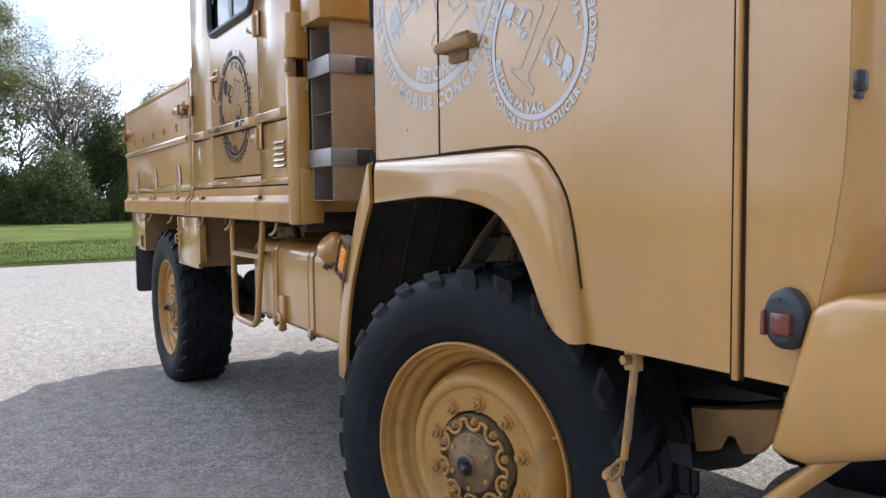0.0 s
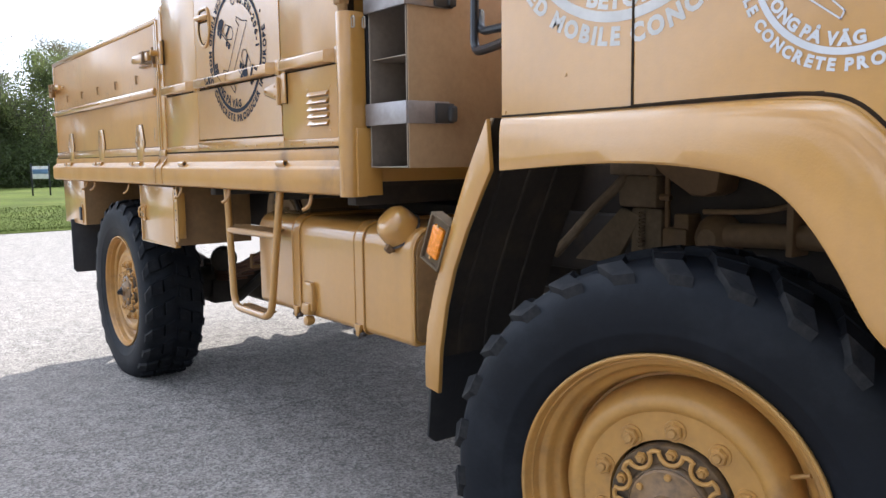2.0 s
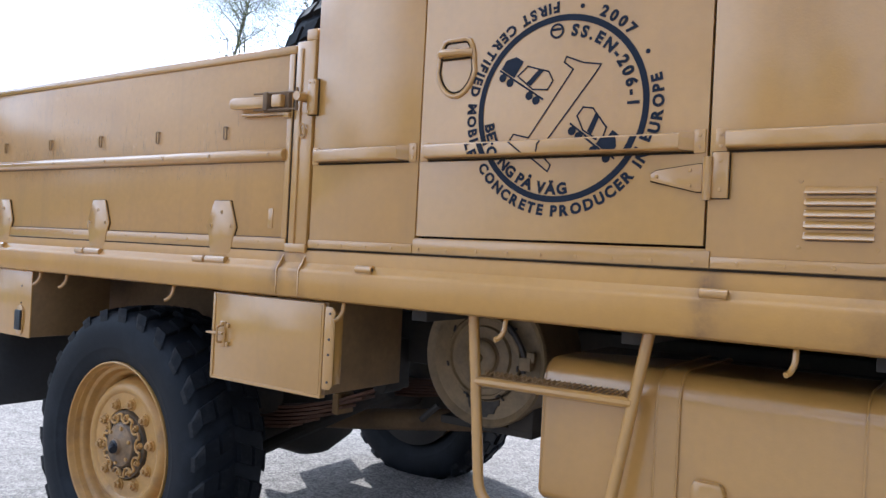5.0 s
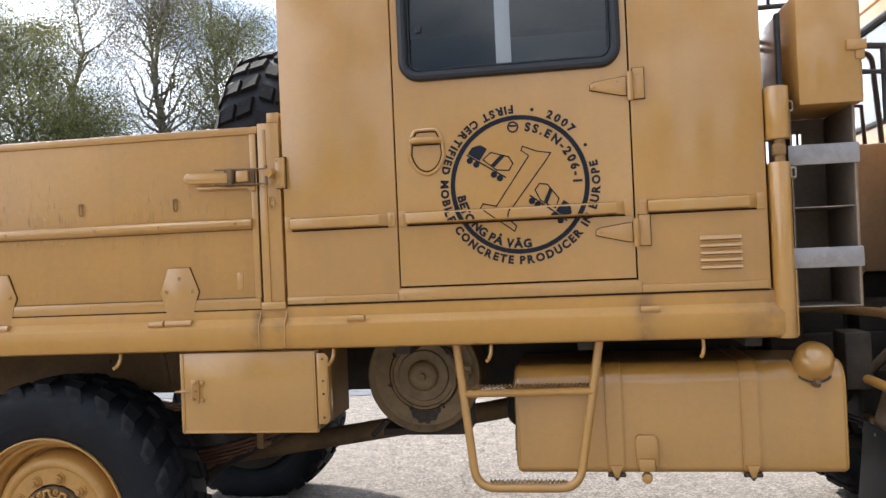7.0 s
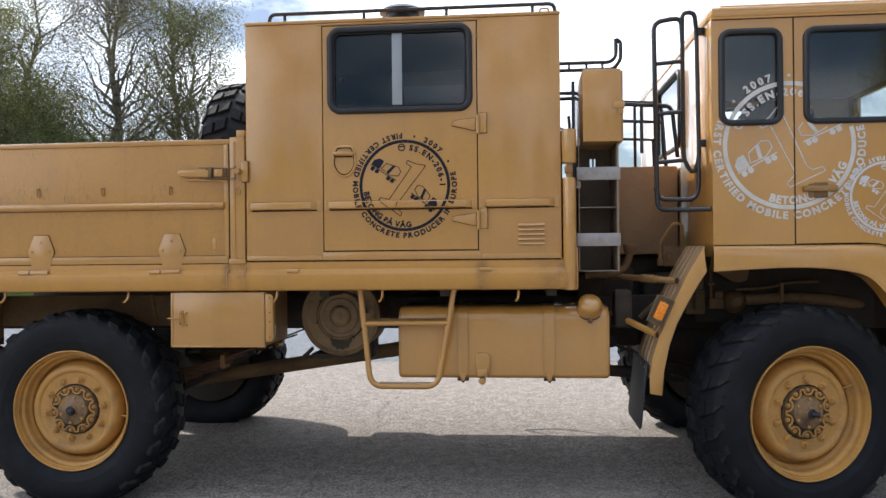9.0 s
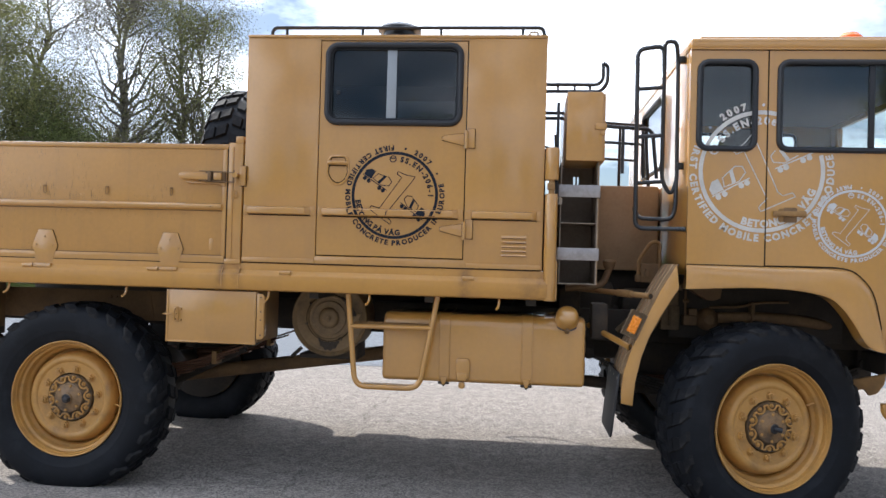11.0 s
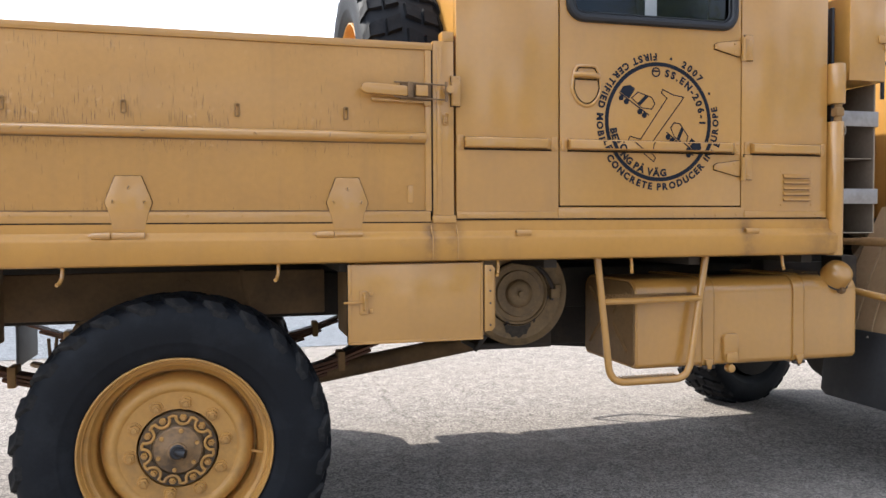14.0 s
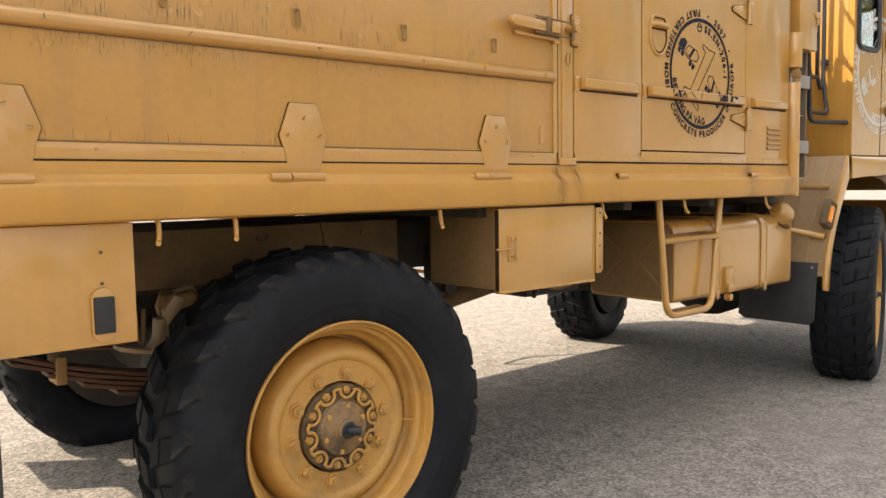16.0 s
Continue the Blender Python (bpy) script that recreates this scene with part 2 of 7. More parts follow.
def board_material():
    """Painted plywood: short upright splits in the paint, thick along the rib and thin elsewhere."""
    m = material("cracked_board_paint", (0.445, 0.229, 0.053), 0.42, coat=0.35, vary=0.10, scale=1.6, fine=40, bump=0.0008, bump_scale=90, dirt=(0.36, 0.19, 0.06), dirt_amount=0.5, dirt_scale=1.9, streak=0.3)
    n, l = m.node_tree.nodes, m.node_tree.links
    p = n["Principled BSDF"]

    def math_node(op, a, b, c=None):
        nd = n.new("ShaderNodeMath")
        nd.operation = op
        for i, v in enumerate((a, b, c)):
            if v is None:
                continue
            if isinstance(v, (int, float)):
                nd.inputs[i].default_value = v
            else:
                l.new(v, nd.inputs[i])
        return nd.outputs["Value"]

    def span(v, a, b, c, d):
        nd = n.new("ShaderNodeMapRange")
        for k, x in zip(("From Min", "From Max", "To Min", "To Max"), (a, b, c, d)):
            nd.inputs[k].default_value = x
        l.new(v, nd.inputs["Value"])
        return nd.outputs["Result"]
    tc = n.new("ShaderNodeTexCoord")
    sp = n.new("ShaderNodeSeparateXYZ")
    l.new(tc.outputs["Object"], sp.inputs["Vector"])
    wob = n.new("ShaderNodeTexNoise")
    wob.inputs["Scale"].default_value = 45
    l.new(tc.outputs["Object"], wob.inputs["Vector"])
    px = math_node('MULTIPLY_ADD', wob.outputs["Fac"], 0.55, math_node('MULTIPLY', sp.outputs["X"], 235.0))
    pz = math_node('MULTIPLY', sp.outputs["Z"], 15.0)
    comb = n.new("ShaderNodeCombineXYZ")
    l.new(px, comb.inputs["X"])
    l.new(pz, comb.inputs["Y"])
    vo = n.new("ShaderNodeTexVoronoi")
    vo.voronoi_dimensions = '2D'
    vo.inputs["Scale"].default_value = 1.0
    l.new(comb.outputs["Vector"], vo.inputs["Vector"])
    ps = n.new("ShaderNodeSeparateXYZ")
    l.new(vo.outputs["Position"], ps.inputs["Vector"])
    rnd = n.new("ShaderNodeSeparateColor")
    l.new(vo.outputs["Color"], rnd.inputs["Color"])
    ax = math_node('ABSOLUTE', math_node('SUBTRACT', px, ps.outputs["X"]), 0.0)
    ay = math_node('ABSOLUTE', math_node('SUBTRACT', pz, ps.outputs["Y"]), 0.0)
    half = math_node('MULTIPLY_ADD', rnd.outputs["Green"], 0.42, 0.10)
    taper = math_node('SUBTRACT', 1.0, math_node('DIVIDE', ay, half))
    wide = math_node('MULTIPLY_ADD', rnd.outputs["Blue"], 0.13, 0.05)
    dens = n.new("ShaderNodeValToRGB")
    el = dens.color_ramp.elements
    el[0].position, el[0].color = 0.0, (0.40, 0.40, 0.40, 1)
    el[1].position, el[1].color = 1.0, (0.34, 0.34, 0.34, 1)
    for pos, v in ((0.07, 0.20), (0.13, 0.035), (0.32, 0.03), (0.375, 0.7), (0.42, 1.0), (0.49, 1.0), (0.545, 1.0), (0.59, 0.72), (0.66, 0.42), (0.75, 0.27), (0.85, 0.20)):
        e = el.new(pos)
        e.color = (v, v, v, 1)
    l.new(span(sp.outputs["Z"], 1.442, 2.085, 0.0, 1.0), dens.inputs["Fac"])
    ar = n.new("ShaderNodeTexNoise")
    ar.inputs["Scale"].default_value, ar.inputs["Detail"].default_value = 5.0, 5
    l.new(tc.outputs["Object"], ar.inputs["Vector"])
    d = math_node('MULTIPLY', dens.outputs["Color"], span(sp.outputs["X"], 0.66, 0.80, 1.0, 0.08))
    d = math_node('MULTIPLY', d, span(sp.outputs["X"], -0.25, 0.35, 1.0, 0.42))
    d = math_node('MULTIPLY', d, span(ar.outputs["Fac"], 0.42, 0.56, 0.05, 1.0))
    wide = math_node('MULTIPLY', wide, math_node('MULTIPLY_ADD', d, 0.85, 0.8))
    inside = math_node('SUBTRACT', math_node('MULTIPLY', wide, taper), ax)
    stroke = span(inside, -0.01, 0.04, 0.0, 1.0)
    mask = math_node('MULTIPLY', stroke, math_node('LESS_THAN', rnd.outputs["Red"], d))
    mask = math_node('MULTIPLY', mask, math_node('MULTIPLY_ADD', rnd.outputs["Green"], 0.40, 0.60))
    # thin pale flakes where the paint has lifted
    fl = n.new("ShaderNodeTexNoise")
    fl.inputs["Scale"].default_value, fl.inputs["Detail"].default_value = 38, 6
    l.new(tc.outputs["Object"], fl.inputs["Vector"])
    flake = math_node('MULTIPLY', span(fl.outputs["Fac"], 0.60, 0.66, 0.0, 0.5), d)
    old = p.inputs["Base Color"].links[0].from_socket
    m1 = n.new("ShaderNodeMix")
    m1.data_type = 'RGBA'
    l.new(flake, m1.inputs["Factor"])
    l.new(old, m1.inputs["A"])
    m1.inputs["B"].default_value = (0.60, 0.38, 0.17, 1)
    mix = n.new("ShaderNodeMix")
    mix.data_type = 'RGBA'
    l.new(mask, mix.inputs["Factor"])
    l.new(m1.outputs["Result"], mix.inputs["A"])
    mix.inputs["B"].default_value = (0.050, 0.028, 0.014, 1)
    l.new(mix.outputs["Result"], p.inputs["Base Color"])
    b = n.new("ShaderNodeBump")
    b.invert = True
    b.inputs["Strength"].default_value, b.inputs["Distance"].default_value = 0.8, 0.003
    l.new(math_node('SUBTRACT', mask, math_node('MULTIPLY', flake, 0.4)), b.inputs["Height"])
    l.new(p.inputs["Normal"].links[0].from_socket, b.inputs["Normal"])
    l.new(b.outputs["Normal"], p.inputs["Normal"])
    return m


M_BOARD = board_material()


def sill_material():
    """The truck's paint with soot-brown smears at the welds and the front end of the sill."""
    m = M_PAINT.copy()
    m.name = "stained_sill_paint"
    n, l = m.node_tree.nodes, m.node_tree.links
    p = n["Principled BSDF"]
    p.inputs["Coat Weight"].default_value = 0.08
    p.inputs["Specular IOR Level"].default_value = 0.35
    tc = n.new("ShaderNodeTexCoord")
    sp = n.new("ShaderNodeSeparateXYZ")
    l.new(tc.outputs["Object"], sp.inputs["Vector"])
    mr = n.new("ShaderNodeMapRange")
    mr.inputs["From Min"].default_value, mr.inputs["From Max"].default_value = 0.8, 3.0
    l.new(sp.outputs["X"], mr.inputs["Value"])
    ramp = n.new("ShaderNodeValToRGB")
    el = ramp.color_ramp.elements
    el[0].color = (0, 0, 0, 1)
    el[1].color = (0.35, 0.35, 0.35, 1)
    for pos, v in ((0.065, 0.0), (0.083, 0.9), (0.10, 0.15), (0.128, 0.6), (0.15, 0.0), (0.725, 0.0), (0.742, 0.8), (0.765, 0.1), (0.84, 0.0), (0.94, 0.55)):
        e = el.new(pos)
        e.color = (v, v, v, 1)
    l.new(mr.outputs["Result"], ramp.inputs["Fac"])
    no = n.new("ShaderNodeTexNoise")
    no.inputs["Scale"].default_value, no.inputs["Detail"].default_value, no.inputs["Roughness"].default_value = 9, 7, 0.65
    l.new(tc.outputs["Object"], no.inputs["Vector"])
    r2 = n.new("ShaderNodeMapRange")
    r2.inputs["From Min"].default_value, r2.inputs["From Max"].default_value, r2.inputs["To Max"].default_value = 0.32, 0.60, 1.0
    l.new(no.outputs["Fac"], r2.inputs["Value"])
    mu = n.new("ShaderNodeMath")
    mu.operation = 'MULTIPLY'
    l.new(ramp.outputs["Color"], mu.inputs[0])
    l.new(r2.outputs["Result"], mu.inputs[1])
    mix = n.new("ShaderNodeMix")
    mix.data_type = 'RGBA'
    l.new(mu.outputs["Value"], mix.inputs["Factor"])
    l.new(p.inputs["Base Color"].links[0].from_socket, mix.inputs["A"])
    mix.inputs["B"].default_value = (0.11, 0.058, 0.035, 1)
    l.new(mix.outputs["Result"], p.inputs["Base Color"])
    return m


M_SILL = sill_material()
M_DRUM = material("grimy_drum_paint", (0.245, 0.160, 0.073), 0.55, vary=0.2, scale=8, fine=70, bump=0.0008, dirt=(0.07, 0.05, 0.032), dirt_amount=0.7, dirt_scale=8, dirt_lo=0.47, dirt_hi=0.7)
# Grimy, and darker than the door paint: box-side shade is in this colour.
M_BOXSIDE = material("shaded_grimy_box_sheet", (0.225, 0.128, 0.048), 0.6, vary=0.2, scale=3, fine=50, dirt=(0.08, 0.05, 0.027), dirt_amount=0.7, dirt_scale=3, bump=0.0006)
M_SOOT = material("black_soot", (0.045, 0.034, 0.024), 0.7, vary=0.4, scale=30)


def glass_material(name, tint, rough=0.0):
    m = bpy.data.materials.new(name)
    m.use_nodes = True
    p = m.node_tree.nodes["Principled BSDF"]
    p.inputs["Base Color"].default_value = (*tint, 1)
    p.inputs["Roughness"].default_value = rough
    p.inputs["IOR"].default_value = 1.5
    p.inputs["Transmission Weight"].default_value = 1.0
    return m


M_GLASS = glass_material("clear_cab_glass", (0.80, 0.86, 0.86))
M_TINT = glass_material("tinted_hut_glass", (0.22, 0.25, 0.27))


def asphalt_material(name, lo, hi, patch):
    m = bpy.data.materials.new(name)
    m.use_nodes = True
    n, l = m.node_tree.nodes, m.node_tree.links
    p = n["Principled BSDF"]
    p.inputs["Roughness"].default_value = 0.95
    p.inputs["Diffuse Roughness"].default_value = 0.2
    p.inputs["Specular IOR Level"].default_value = 0.05
    tc = n.new("ShaderNodeTexCoord")
    vo = n.new("ShaderNodeTexVoronoi")
    vo.inputs["Scale"].default_value = 75
    v2 = n.new("ShaderNodeTexVoronoi")
    v2.inputs["Scale"].default_value = 150
    no = n.new("ShaderNodeTexNoise")
    no.inputs["Scale"].default_value, no.inputs["Detail"].default_value, no.inputs["Roughness"].default_value = 0.55, 8, 0.62
    n2 = n.new("ShaderNodeTexNoise")
    n2.inputs["Scale"].default_value, n2.inputs["Detail"].default_value = 9, 6
    for t in (vo, v2, no, n2):
        l.new(tc.outputs["Object"], t.inputs["Vector"])
    sep = n.new("ShaderNodeSeparateColor")
    l.new(vo.outputs["Color"], sep.inputs["Color"])
    sep2 = n.new("ShaderNodeSeparateColor")
    l.new(v2.outputs["Color"], sep2.inputs["Color"])
    a = n.new("ShaderNodeMath")
    a.operation = 'ADD'
    l.new(sep.outputs["Red"], a.inputs[0])
    l.new(sep2.outputs["Green"], a.inputs[1])
    ramp = n.new("ShaderNodeValToRGB")
    ramp.color_ramp.elements[0].position, ramp.color_ramp.elements[1].position = 0.20, 0.85
    ramp.color_ramp.elements[0].color, ramp.color_ramp.elements[1].color = (*lo, 1), (*hi, 1)
    half = n.new("ShaderNodeMath")
    half.operation = 'MULTIPLY'
    half.inputs[1].default_value = 0.5
    l.new(a.outputs["Value"], half.inputs[0])
    l.new(half.outputs["Value"], ramp.inputs["Fac"])
    mr = n.new("ShaderNodeMapRange")
    mr.inputs["From Min"].default_value, mr.inputs["From Max"].default_value = 0.42, 0.72
    mr.inputs["To Max"].default_value = 0.55
    l.new(no.outputs["Fac"], mr.inputs["Value"])
    mix = n.new("ShaderNodeMix")
    mix.data_type = 'RGBA'
    l.new(mr.outputs["Result"], mix.inputs["Factor"])
    l.new(ramp.outputs["Color"], mix.inputs["A"])
    mix.inputs["B"].default_value = (*patch, 1)
    mr2 = n.new("ShaderNodeMapRange")
    mr2.inputs["From Min"].default_value, mr2.inputs["From Max"].default_value = 0.3, 0.7
    mr2.inputs["To Min"].default_value, mr2.inputs["To Max"].default_value = 0.82, 1.12
    l.new(n2.outputs["Fac"], mr2.inputs["Value"])
    mul = n.new("ShaderNodeMix")
    mul.data_type, mul.blend_type = 'RGBA', 'MULTIPLY'
    mul.inputs["Factor"].default_value = 1
    l.new(mix.outputs["Result"], mul.inputs["A"])
    l.new(mr2.outputs["Result"], mul.inputs["B"])
    # hairline cracks
    cv = n.new("ShaderNodeTexVoronoi")
    cv.feature = 'DISTANCE_TO_EDGE'
    cv.inputs["Scale"].default_value = 0.22
    wp = n.new("ShaderNodeTexNoise")
    wp.inputs["Scale"].default_value, wp.inputs["Detail"].default_value = 1.7, 6
    l.new(tc.outputs["Object"], wp.inputs["Vector"])
    wa = n.new("ShaderNodeMix")
    wa.data_type = 'VECTOR'
    wa.inputs["Factor"].default_value = 0.35
    l.new(tc.outputs["Object"], wa.inputs["A"])
    l.new(wp.outputs["Color"], wa.inputs["B"])
    l.new(wa.outputs["Result"], cv.inputs["Vector"])
    cm = n.new("ShaderNodeMapRange")
    cm.inputs["From Min"].default_value, cm.inputs["From Max"].default_value = 0.0, 0.0016
    cm.inputs["To Min"].default_value, cm.inputs["To Max"].default_value = 0.66, 1.0
    l.new(cv.outputs["Distance"], cm.inputs["Value"])
    mul2 = n.new("ShaderNodeMix")
    mul2.data_type, mul2.blend_type = 'RGBA', 'MULTIPLY'
    mul2.inputs["Factor"].default_value = 1
    l.new(mul.outputs["Result"], mul2.inputs["A"])
    l.new(cm.outputs["Result"], mul2.inputs["B"])
    l.new(mul2.outputs["Result"], p.inputs["Base Color"])
    b = n.new("ShaderNodeBump")
    b.inputs["Strength"].default_value, b.inputs["Distance"].default_value = 0.45, 0.005
    l.new(vo.outputs["Distance"], b.inputs["Height"])
    l.new(b.outputs["Normal"], p.inputs["Normal"])
    return m


M_ASPHALT = asphalt_material("worn_asphalt", (0.123, 0.112, 0.103), (0.400, 0.359, 0.321), (0.265, 0.236, 0.209))
M_ROAD = asphalt_material("grey_road_asphalt", (0.10, 0.11, 0.12), (0.26, 0.27, 0.29), (0.19, 0.20, 0.215))
M_GRASS = material("lawn", (0.074, 0.092, 0.021), 0.95, vary=0.4, scale=0.35, fine=8, bump=0.03, bump_scale=25, dirt=(0.14, 0.14, 0.038), dirt_amount=0.6, dirt_scale=0.6, specular=0.05)
M_BLADE = material("grass_blades", (0.080, 0.100, 0.023), 0.9, vary=0.4, scale=1.0, fine=8, specular=0.1)
M_BARK = material("grey_bark", (0.10, 0.085, 0.068), 0.9, vary=0.35, scale=3, fine=25, bump=0.01, bump_scale=20)
M_BIRCH = material("birch_bark", (0.21, 0.19, 0.165), 0.8, vary=0.25, scale=2, fine=20, dirt=(0.05, 0.045, 0.04), dirt_amount=0.9, dirt_scale=5, dirt_lo=0.5, dirt_hi=0.56)


def leaf_material(name, colour, vary):
    m = bpy.data.materials.new(name)
    m.use_nodes = True
    n, l = m.node_tree.nodes, m.node_tree.links
    p = n["Principled BSDF"]
    geo = n.new("ShaderNodeNewGeometry")
    ramp = n.new("ShaderNodeValToRGB")
    ramp.color_ramp.elements[0].color = (*[c * (1 - vary) for c in colour], 1)
    ramp.color_ramp.elements[1].color = (*[c * (1 + vary) for c in colour], 1)
    l.new(geo.outputs["Random Per Island"], ramp.inputs["Fac"])
    l.new(ramp.outputs["Color"], p.inputs["Base Color"])
    p.inputs["Roughness"].default_value = 0.55
    tr = n.new("ShaderNodeBsdfTranslucent")
    l.new(ramp.outputs["Color"], tr.inputs["Color"])
    mx = n.new("ShaderNodeMixShader")
    mx.inputs["Fac"].default_value = 0.45
    l.new(p.outputs["BSDF"], mx.inputs[1])
    l.new(tr.outputs["BSDF"], mx.inputs[2])
    l.new(mx.outputs["Shader"], n["Material Output"].inputs["Surface"])
    return m


M_LEAF_A = leaf_material("fresh_birch_leaves", (0.175, 0.178, 0.062), 0.6)
M_LEAF_B = leaf_material("green_leaves", (0.140, 0.165, 0.050), 0.6)
M_LEAF_C = leaf_material("brownish_buds", (0.145, 0.130, 0.075), 0.55)
M_LEAF_D = leaf_material("dark_bush_leaves", (0.090, 0.118, 0.036), 0.55)


# mesh helpers
def finish(bm, smooth=35):
    bmesh.ops.recalc_face_normals(bm, faces=bm.faces[:])
    for f in bm.faces:
        f.smooth = True
    limit = radians(smooth)
    for e in bm.edges:
        e.smooth = len(e.link_faces) == 2 and e.calc_face_angle(0) < limit
    return bm


def mesh_of(name, bm, mat, smooth=35):
    finish(bm, smooth)
    me = bpy.data.meshes.new(name)
    bm.to_mesh(me)
    bm.free()
    me.materials.append(mat)
    return me


def under(ob, parent):
    if parent is not None:
        ob.parent = parent
        if parent.type == 'EMPTY':
            ob.matrix_parent_inverse = parent.matrix_basis.inverted()
    return ob


def part(name, bm, mat, parent, label=""):
    """One mesh object under a thing or a part, built in the place's own coordinates."""
    ob = under(new(name, bm if isinstance(bm, bpy.types.Mesh) else mesh_of(name, bm, mat)), parent)
    return tagged(ob, label) if label else ob


def placed(name, me, m, parent, label=""):
    ob = under(new(name, me), parent)
    ob.matrix_basis = m
    return tagged(ob, label) if label else ob


def thing(name, at, label, category, group="", kind=""):
    ob = new(name)
    ob.empty_display_size = 0.2
    ob.matrix_basis = Matrix.Translation(at)
    return tagged(ob, label, category, group, kind)


def join(*bms):
    """The first bmesh with the others copied into it."""
    base = bms[0]
    for other in bms[1:]:
        vs = {v: base.verts.new(v.co) for v in other.verts}
        for f in other.faces:
            try:
                base.faces.new([vs[v] for v in f.verts])
            except ValueError:
                pass
        other.free()
    return base


def bx(x0, x1, y0, y1, z0, z1, b=0.004, seg=2):
    bm = bmesh.new()
    bmesh.ops.create_cube(bm, size=1)
    for v in bm.verts:
        v.co = Vector(((x0 + x1) / 2 + v.co.x * (x1 - x0), (y0 + y1) / 2 + v.co.y * (y1 - y0), (z0 + z1) / 2 + v.co.z * (z1 - z0)))
    if b:
        b = min(b, 0.45 * min(abs(x1 - x0), abs(y1 - y0), abs(z1 - z0)))
        bmesh.ops.bevel(bm, geom=bm.edges[:], offset=b, segments=seg, affect='EDGES', profile=0.5)
    return bm


def moved(bm, m):
    bm.transform(m)
    return bm


def prism(poly, d0, d1, axis="y", b=0.0, seg=2):
    """A polygon drawn in the two other axes, given depth along one axis."""
    bm = bmesh.new()

    def co(p, d):
        return {"y": (p[0], d, p[1]), "x": (d, p[0], p[1]), "z": (p[0], p[1], d)}[axis]
    lo, hi = [bm.verts.new(co(p, d0)) for p in poly], [bm.verts.new(co(p, d1)) for p in poly]
    bm.faces.new(lo)
    bm.faces.new(hi[::-1])
    for i in range(len(poly)):
        j = (i + 1) % len(poly)
        bm.faces.new((lo[i], hi[i], hi[j], lo[j]))
    bmesh.ops.recalc_face_normals(bm, faces=bm.faces[:])
    if b:
        sharp = [e for e in bm.edges if e.calc_face_angle(0) > 0.5]
        bmesh.ops.bevel(bm, geom=sharp, offset=b, segments=seg, affect='EDGES', profile=0.5)
    return bm


def rounded(points, r, n=5, closed=False):
    """A polyline whose corners are rounded."""
    pts = [Vector(p) for p in points]
    out = []
    count = len(pts)
    for i, p in enumerate(pts):
        if not closed and i in (0, count - 1):
            out.append(p)
            continue
        a, c = pts[i - 1], pts[(i + 1) % count]
        u, v = a - p, c - p
        k = min(r, 0.48 * u.length, 0.48 * v.length)
        s, e = p + u.normalized() * k, p + v.normalized() * k
        for j in range(n + 1):
            t = j / n
            out.append(s * (1 - t) ** 2 + p * 2 * t * (1 - t) + e * t * t)
    return out


def tube(points, r, n=10, closed=False, r_end=None, caps=True):
    pts = [Vector(p) for p in points]
    bm = bmesh.new()
    rings = []
    count = len(pts)
    ref = None
    for i, p in enumerate(pts):
        if closed:
            d = (pts[(i + 1) % count] - pts[i - 1]).normalized()
        else:
            d = (pts[min(i + 1, count - 1)] - pts[max(i - 1, 0)]).normalized()
        if ref is None:
            ref = d.orthogonal().normalized()
        ref = (ref - d * ref.dot(d)).normalized()
        side = d.cross(ref)
        rr = r if r_end is None else r + (r_end - r) * i / (count - 1)
        rings.append([bm.verts.new(p + (ref * math.cos(a) + side * math.sin(a)) * rr) for a in (2 * math.pi * k / n for k in range(n))])
    for i in range(count if closed else count - 1):
        q, w = rings[i], rings[(i + 1) % count]
        for k in range(n):
            bm.faces.new((q[k], q[(k + 1) % n], w[(k + 1) % n], w[k]))
    if caps and not closed:
        bm.faces.new(rings[0][::-1])
        bm.faces.new(rings[-1])
    return bm


def lathe(profile, n=48, closed=False):
    """Revolves (radius, y) about the y axis."""
    bm = bmesh.new()
    rings = []
    for r, y in profile:
        if r < 1e-5:
            rings.append([bm.verts.new((0, y, 0))])
        else:
            rings.append([bm.verts.new((r * math.cos(2 * math.pi * k / n), y, r * math.sin(2 * math.pi * k / n))) for k in range(n)])
    pairs = list(zip(rings, rings[1:])) + ([(rings[-1], rings[0])] if closed else [])
    for q, w in pairs:
        for k in range(n):
            j = (k + 1) % n
            if len(q) == 1:
                bm.faces.new((q[0], w[j], w[k]))
            elif len(w) == 1:
                bm.faces.new((q[k], q[j], w[0]))
            else:
                bm.faces.new((q[k], q[j], w[j], w[k]))
    return bm


def rrect(x0, x1, z0, z1, r, n=5):
    out = []
    for cx, cz, a0 in ((x1 - r, z1 - r, 0), (x0 + r, z1 - r, 90), (x0 + r, z0 + r, 180), (x1 - r, z0 + r, 270)):
        out += [(cx + r * math.cos(radians(a0 + 90 * k / n)), cz + r * math.sin(radians(a0 + 90 * k / n))) for k in range(n + 1)]
    return out


